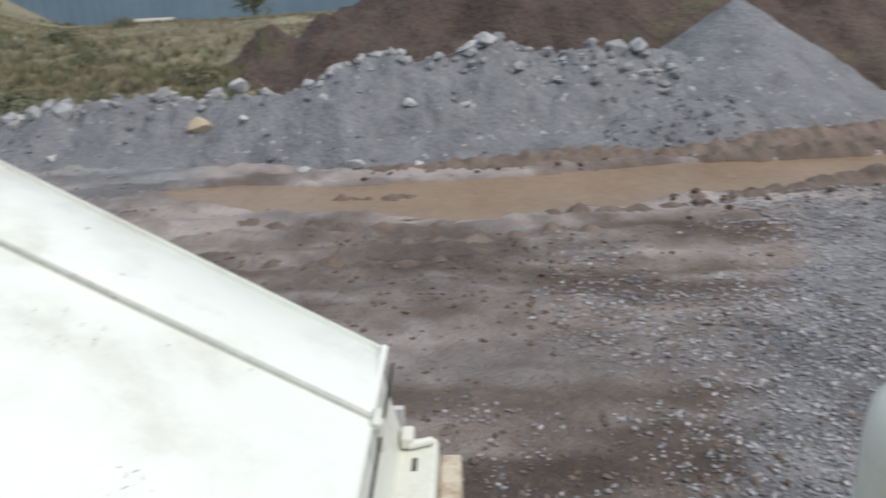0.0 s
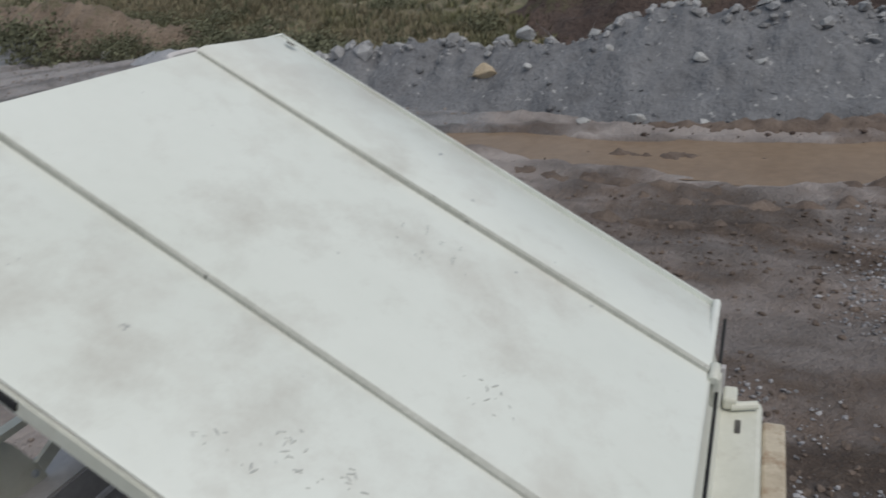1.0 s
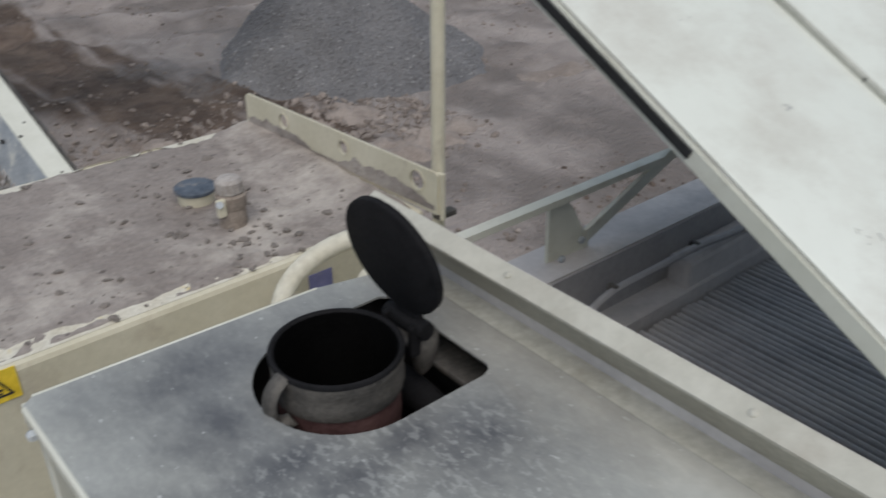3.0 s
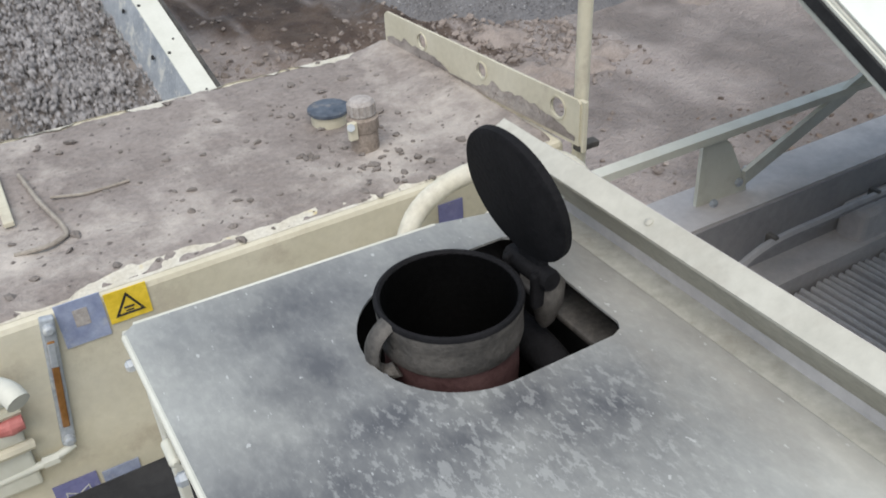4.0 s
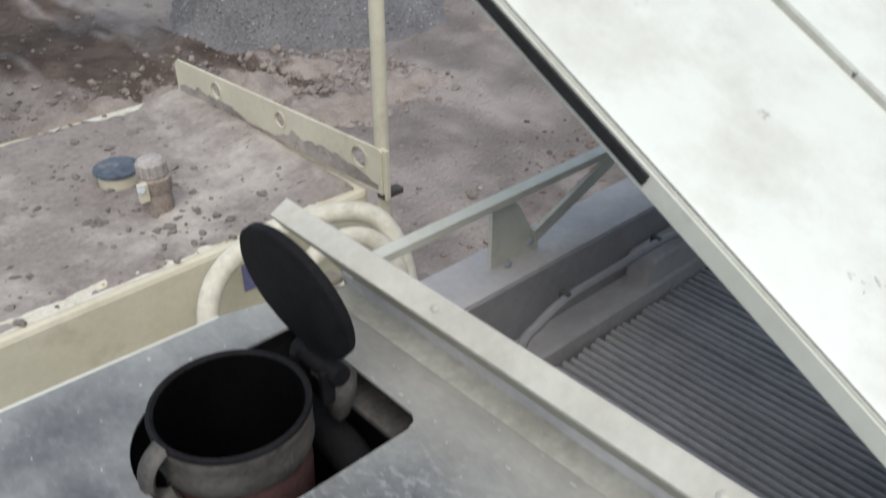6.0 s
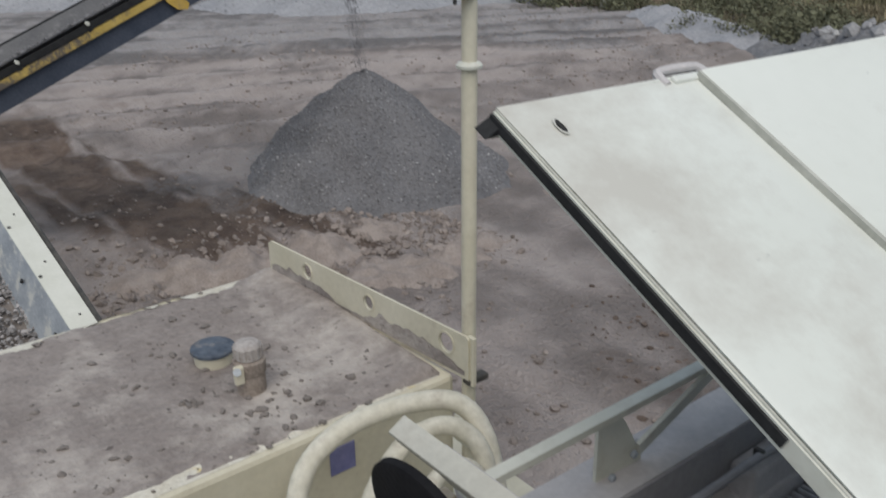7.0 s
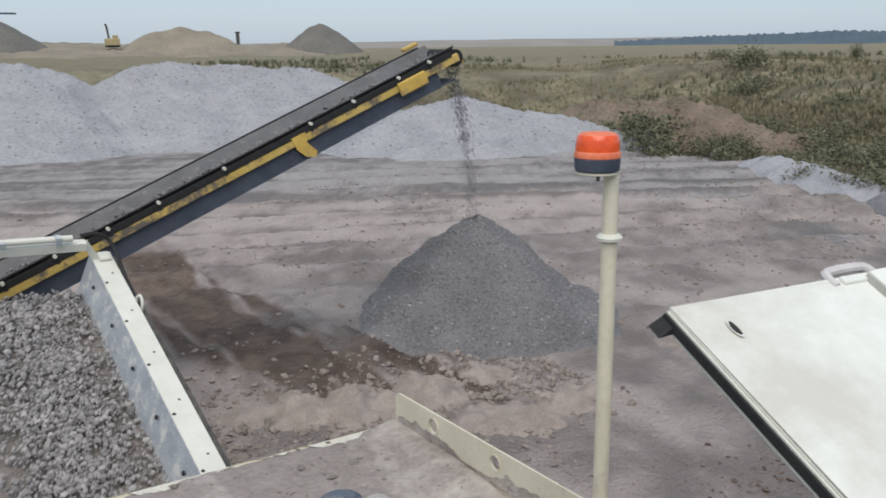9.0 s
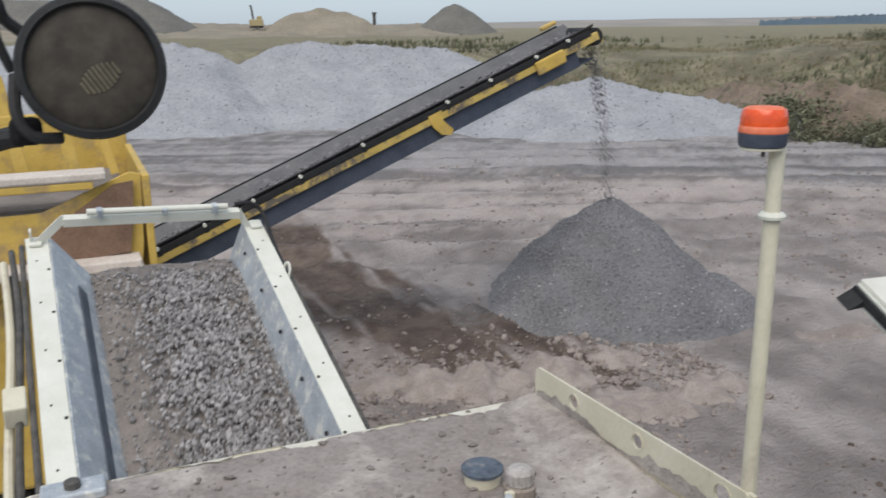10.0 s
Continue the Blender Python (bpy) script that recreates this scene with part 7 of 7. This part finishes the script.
def stacker():
    """Yellow side conveyor that throws stone on the cone."""
    e = thing("stacker_conveyor", "yellow stacking conveyor with a dark rubber belt", "conveyor")
    a, b = Vector((0.35, CY, 1.405)), Vector((7.25, CY, 4.268))
    d = (b - a).normalized()
    L = (b - a).length
    m = Matrix((d, Vector((0, 1, 0)), d.cross(Vector((0, 1, 0))))).transposed().to_4x4()
    m.translation = a
    e.matrix_world = m
    W = 0.42

    # trough belt: raised wings
    bm = bmesh.new()
    sec = [(-W, 0.17), (-W + 0.20, 0.02), (W - 0.20, 0.02), (W, 0.17), (W, 0.185), (W - 0.20, 0.035), (-W + 0.20, 0.035), (-W, 0.185)]
    prism([(-y, z) for y, z in sec], (0, 0, 0), (L, 0, 0), bm=bm)
    part("belt", bm, BELT, e, "dark troughed rubber belt")
    bm = bmesh.new()
    prism([(-W - 0.02, 0.10), (-W - 0.02, 0.20), (-W - 0.05, 0.20), (-W - 0.05, 0.08)], (0, 0, 0), (L * 0.985, 0, 0), bm=bm)
    prism([(W + 0.02, 0.06), (W + 0.02, 0.13), (W + 0.05, 0.13), (W + 0.05, 0.04)], (0, 0, 0), (L * 0.985, 0, 0), bm=bm)
    part("side_guard", bm, RUBBER, e)
    for s in (-1, 1):
        part("frame_beam", box(L / 2, s * (W + 0.02), 0.0, L, 0.06, 0.115, 0.008), LATTICE, e, "yellow lattice beam")
        part("lower_skirt", box(L / 2 - 0.15, s * (W - 0.03), -0.19, L - 0.5, 0.03, 0.24, 0.006), NAVY, e, "dark skirt under the beam")
    part("return_belt", box(L / 2, 0, -0.30, L - 0.3, 2 * W - 0.1, 0.02, 0.004), NAVY, e)
    part("head_guard", box(6.58, -W - 0.07, -0.03, 0.50, 0.05, 0.20, 0.03), YELLOW, e, "yellow drive guard")
    part("head_box", box(L + 0.03, -0.05, -0.10, 0.20, 0.62, 0.11, 0.03), YELLOW, e, "yellow head cover")
    part("head_tip", box(L - 0.25, W + 0.03, 0.26, 0.28, 0.10, 0.06, 0.02), YELLOW, e)
    part("head_drum", lathe([(0.13, -W + .05), (0.13, W - .05)], 20, pose(L, 0, -0.02, 90, 0, 0)), RUBBER, e)
    part("strut_foot", sheet([(-0.12, 0.02), (0.10, 0.02), (0.07, -0.12), (0.16, -0.30), (0.10, -0.36), (-0.02, -0.30), (-0.10, -0.16)], (), 0.03, pose(4.66, -W - 0.06, 0.05, 90, 0, 0)), YELLOW, e, "yellow bracket for the stay")
    for x in (0.55, 1.2, 1.89, 2.58, 3.53, 4.88, 5.60, 6.39, 6.95):
        if x < L - 0.3:
            r = part("roller", lathe([(0.024, 0), (0.024, 0.05)], 10, pose(x, -W - 0.05, 0.14, 90, 0, 0)), WHITE, e, "white roller end")
            part("roller_stand", box(x, -W - 0.045, 0.08, 0.05, 0.02, 0.10, 0.004), RUBBER, r)
    g = np.random.default_rng(81)
    n = 1500
    p = np.stack([g.uniform(0.1, L - 0.05, n), g.normal(0, 0.11, n), np.full(n, 0.05)], -1)
    v, f = stones(p, 0.03 + 0.05 * g.random(n) ** 2, 82, 0.8, 0.2)
    cloud("belt_stone", v, f, FRESH, e, "grey stone on the belt", kind="stuff")
    part("red_lamp", lathe([(0.05, 0), (0.06, 0.04), (0.04, 0.10), (0.0, 0.11)], 14, pose(0.10, -W - 0.06, 0.10)), RED, e, "small red lamp")
    return e


stacker()

DROPS = []


def falling_stone():
    """Clusters of stone in the air between the conveyor head and the cone."""
    for k in range(16):
        g = np.random.default_rng(300 + k)
        n = 130
        p = np.stack([g.normal(0, 0.045, n), g.normal(0, 0.10, n), g.uniform(-0.16, 0.16, n)], -1)
        v, f = stones(p, 0.008 + 0.022 * g.random(n) ** 1.7, 400 + k, 1.0, 0.5)
        DROPS.append(cloud("falling_stone", v, f, FRESH, None, "loose grey stone falling from the conveyor head", "crushed stone", "stuff"))


falling_stone()


def platform():
    """Walkway and deck that carry the engine cover and tank."""
    e = thing("machine_chassis", "cream chassis deck of the crushing plant", "chassis")
    part("deck", box(0.9, 0.9, 2.15, 2.5, 4.0, 0.12, 0.01), YCREAM, e)
    part("skid", box(0.9, 0.9, 1.75, 2.0, 4.2, 0.7, 0.05), YCREAM, e)
    for s in (-0.05, 1.85):
        part("track", box(s, 0.8, 0.5, 0.5, 4.2, 1.05, 0.3), RUBBER, e, "black crawler track")
        part("track_frame", box(s, 0.8, 1.0, 0.4, 3.0, 0.8, 0.05), YCREAM, e)
    part("tail_frame", box(0.46, 4.7, 2.0, 0.9, 3.6, 0.25, 0.02, None), YCREAM, e)
    part("tail_leg", box(0.46, 5.2, 1.0, 0.3, 0.3, 2.0, 0.02), YCREAM, e)
    return e


platform()


def far_plant():
    e = thing("excavator", "small far yellow excavator on the spoil bank", "excavator", at=pose(50, 250, 5.2) @ Matrix.Scale(0.8, 4))
    part("body", box(0, 0, 1.6, 4.5, 3, 2.4, 0.3), FARYEL, e)
    part("cab", box(1.0, -0.6, 3.2, 1.6, 1.5, 1.4, 0.2), FARYEL, e)
    part("boom", tube([(-1.0, 0, 2.5), (-1.4, 0, 6.2), (-1.8, 0, 7.6)], 0.35, 8), IRON, e)
    part("track", box(0, 0, 0.3, 4.4, 3.2, 0.8, 0.3), RUBBER, e)
    q = thing("mast", "thin dark mast on the far skyline", "mast", at=pose(126.4, 372, 5.0))
    part("shaft", box(0, 0, 2.6, 1.3, 1.3, 7.0, 0.2), IRON, q)
    part("cap", box(0, 0, 6.3, 1.9, 1.9, 0.6, 0.2), IRON, q)
    # crane and gantry take the haze-blue colour of the far ridges
    c = thing("tower_crane", "far hazy tower crane behind the spoil mound", "crane", at=pose(42.5, 500, 0))
    part("tower", box(0, 0, 14, 1.6, 1.6, 28, 0.1), HAZEBLUE, c)
    part("jib", box(3.2, 0, 23, 17.5, 1.1, 0.9, 0.1), HAZEBLUE, c)
    part("counter_jib", box(-4.4, 0, 23.6, 3.4, 1.5, 2.0, 0.1), HAZEBLUE, c)
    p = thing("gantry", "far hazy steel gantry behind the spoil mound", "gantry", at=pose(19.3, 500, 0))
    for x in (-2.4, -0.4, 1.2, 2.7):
        part("column", box(x, 0, 10.5, 0.7, 0.7, 21, 0.1), HAZEBLUE, p)
    part("girder", box(-0.6, 0, 21.6, 6.2, 1.2, 1.4, 0.1), HAZEBLUE, p)
    h = thing("farm_building", "long white far building in the valley", "building", at=pose(515, 185, -28.5))
    part("wall", box(0, 0, 2, 8, 22, 4, 0.1), WHITE, h)
    part("roof", prism([(-6, 3.5), (0, 6), (6, 3.5)], (0, -11.5, 0), (0, 11.5, 0)), PALECAP, h)
    return e


far_plant()


# ---- what moves ----
def motions():
    span = NSEG * SEG
    ya, yb = Y1 - 0.03 - SEG / 2 - span, Y1 - 0.03 - SEG / 2
    step = 1.0 / FPS
    for k, ob in enumerate(SEGMENTS):
        rows, s, t = [], (k + 0.5) * SEG, 0.0
        at = lambda y: TM @ Matrix.Translation((0, y, 0))
        rows.append((0.0, at(ya + s)))
        while t < 10.0:
            left_t = (span - s) / SPEED
            if t + left_t + step >= 10.0:
                rows.append((10.0, at(ya + s + SPEED * (10.0 - t))))
                break
            t1 = round((t + left_t) * FPS) / FPS
            rows.append((t1, at(yb)))
            rows.append((t1 + step, at(ya)))
            s, t = 0.0, t1 + step
        walk(ob, rows)
        straight(ob)
    T = 0.74
    p0, v0 = Vector((7.36, CY, 4.02)), Vector((0.72, 0, -0.55))
    N = len(DROPS)
    for k, ob in enumerate(DROPS):
        at = lambda u: pose(p0.x + v0.x * u, p0.y, p0.z + v0.z * u - 4.4 * u * u)
        period = T + step
        ph = (k / N) * period
        rows, t = [], 0.0
        u = ph
        rows.append((0.0, at(min(u, T))))
        while t < 10.0 - 1e-6:
            for w in (0.12, 0.25, 0.37, 0.5, 0.62, T):
                if w > u + 0.02:
                    tt = t + (w - u)
                    if tt >= 10.0:
                        break
                    rows.append((tt, at(w)))
            tt = t + max(T - u, 0) + step
            if tt >= 10.0 - step:
                rows.append((10.0, at(min(u + 10.0 - t, T))))
                break
            rows.append((tt, at(0.0)))
            t, u = tt, 0.0
        clean, last = [], -1
        for t_, m_ in rows:
            if frame(t_) > last:
                clean.append((t_, m_))
                last = frame(t_)
        walk(ob, clean)
        straight(ob)


def straight(ob):
    """Even pace from row to row."""
    a = ob.animation_data
    for c in a.action.layers[0].strips[0].channelbag(a.action_slot).fcurves:
        for q in c.keyframe_points:
            q.interpolation = "LINEAR"


motions()
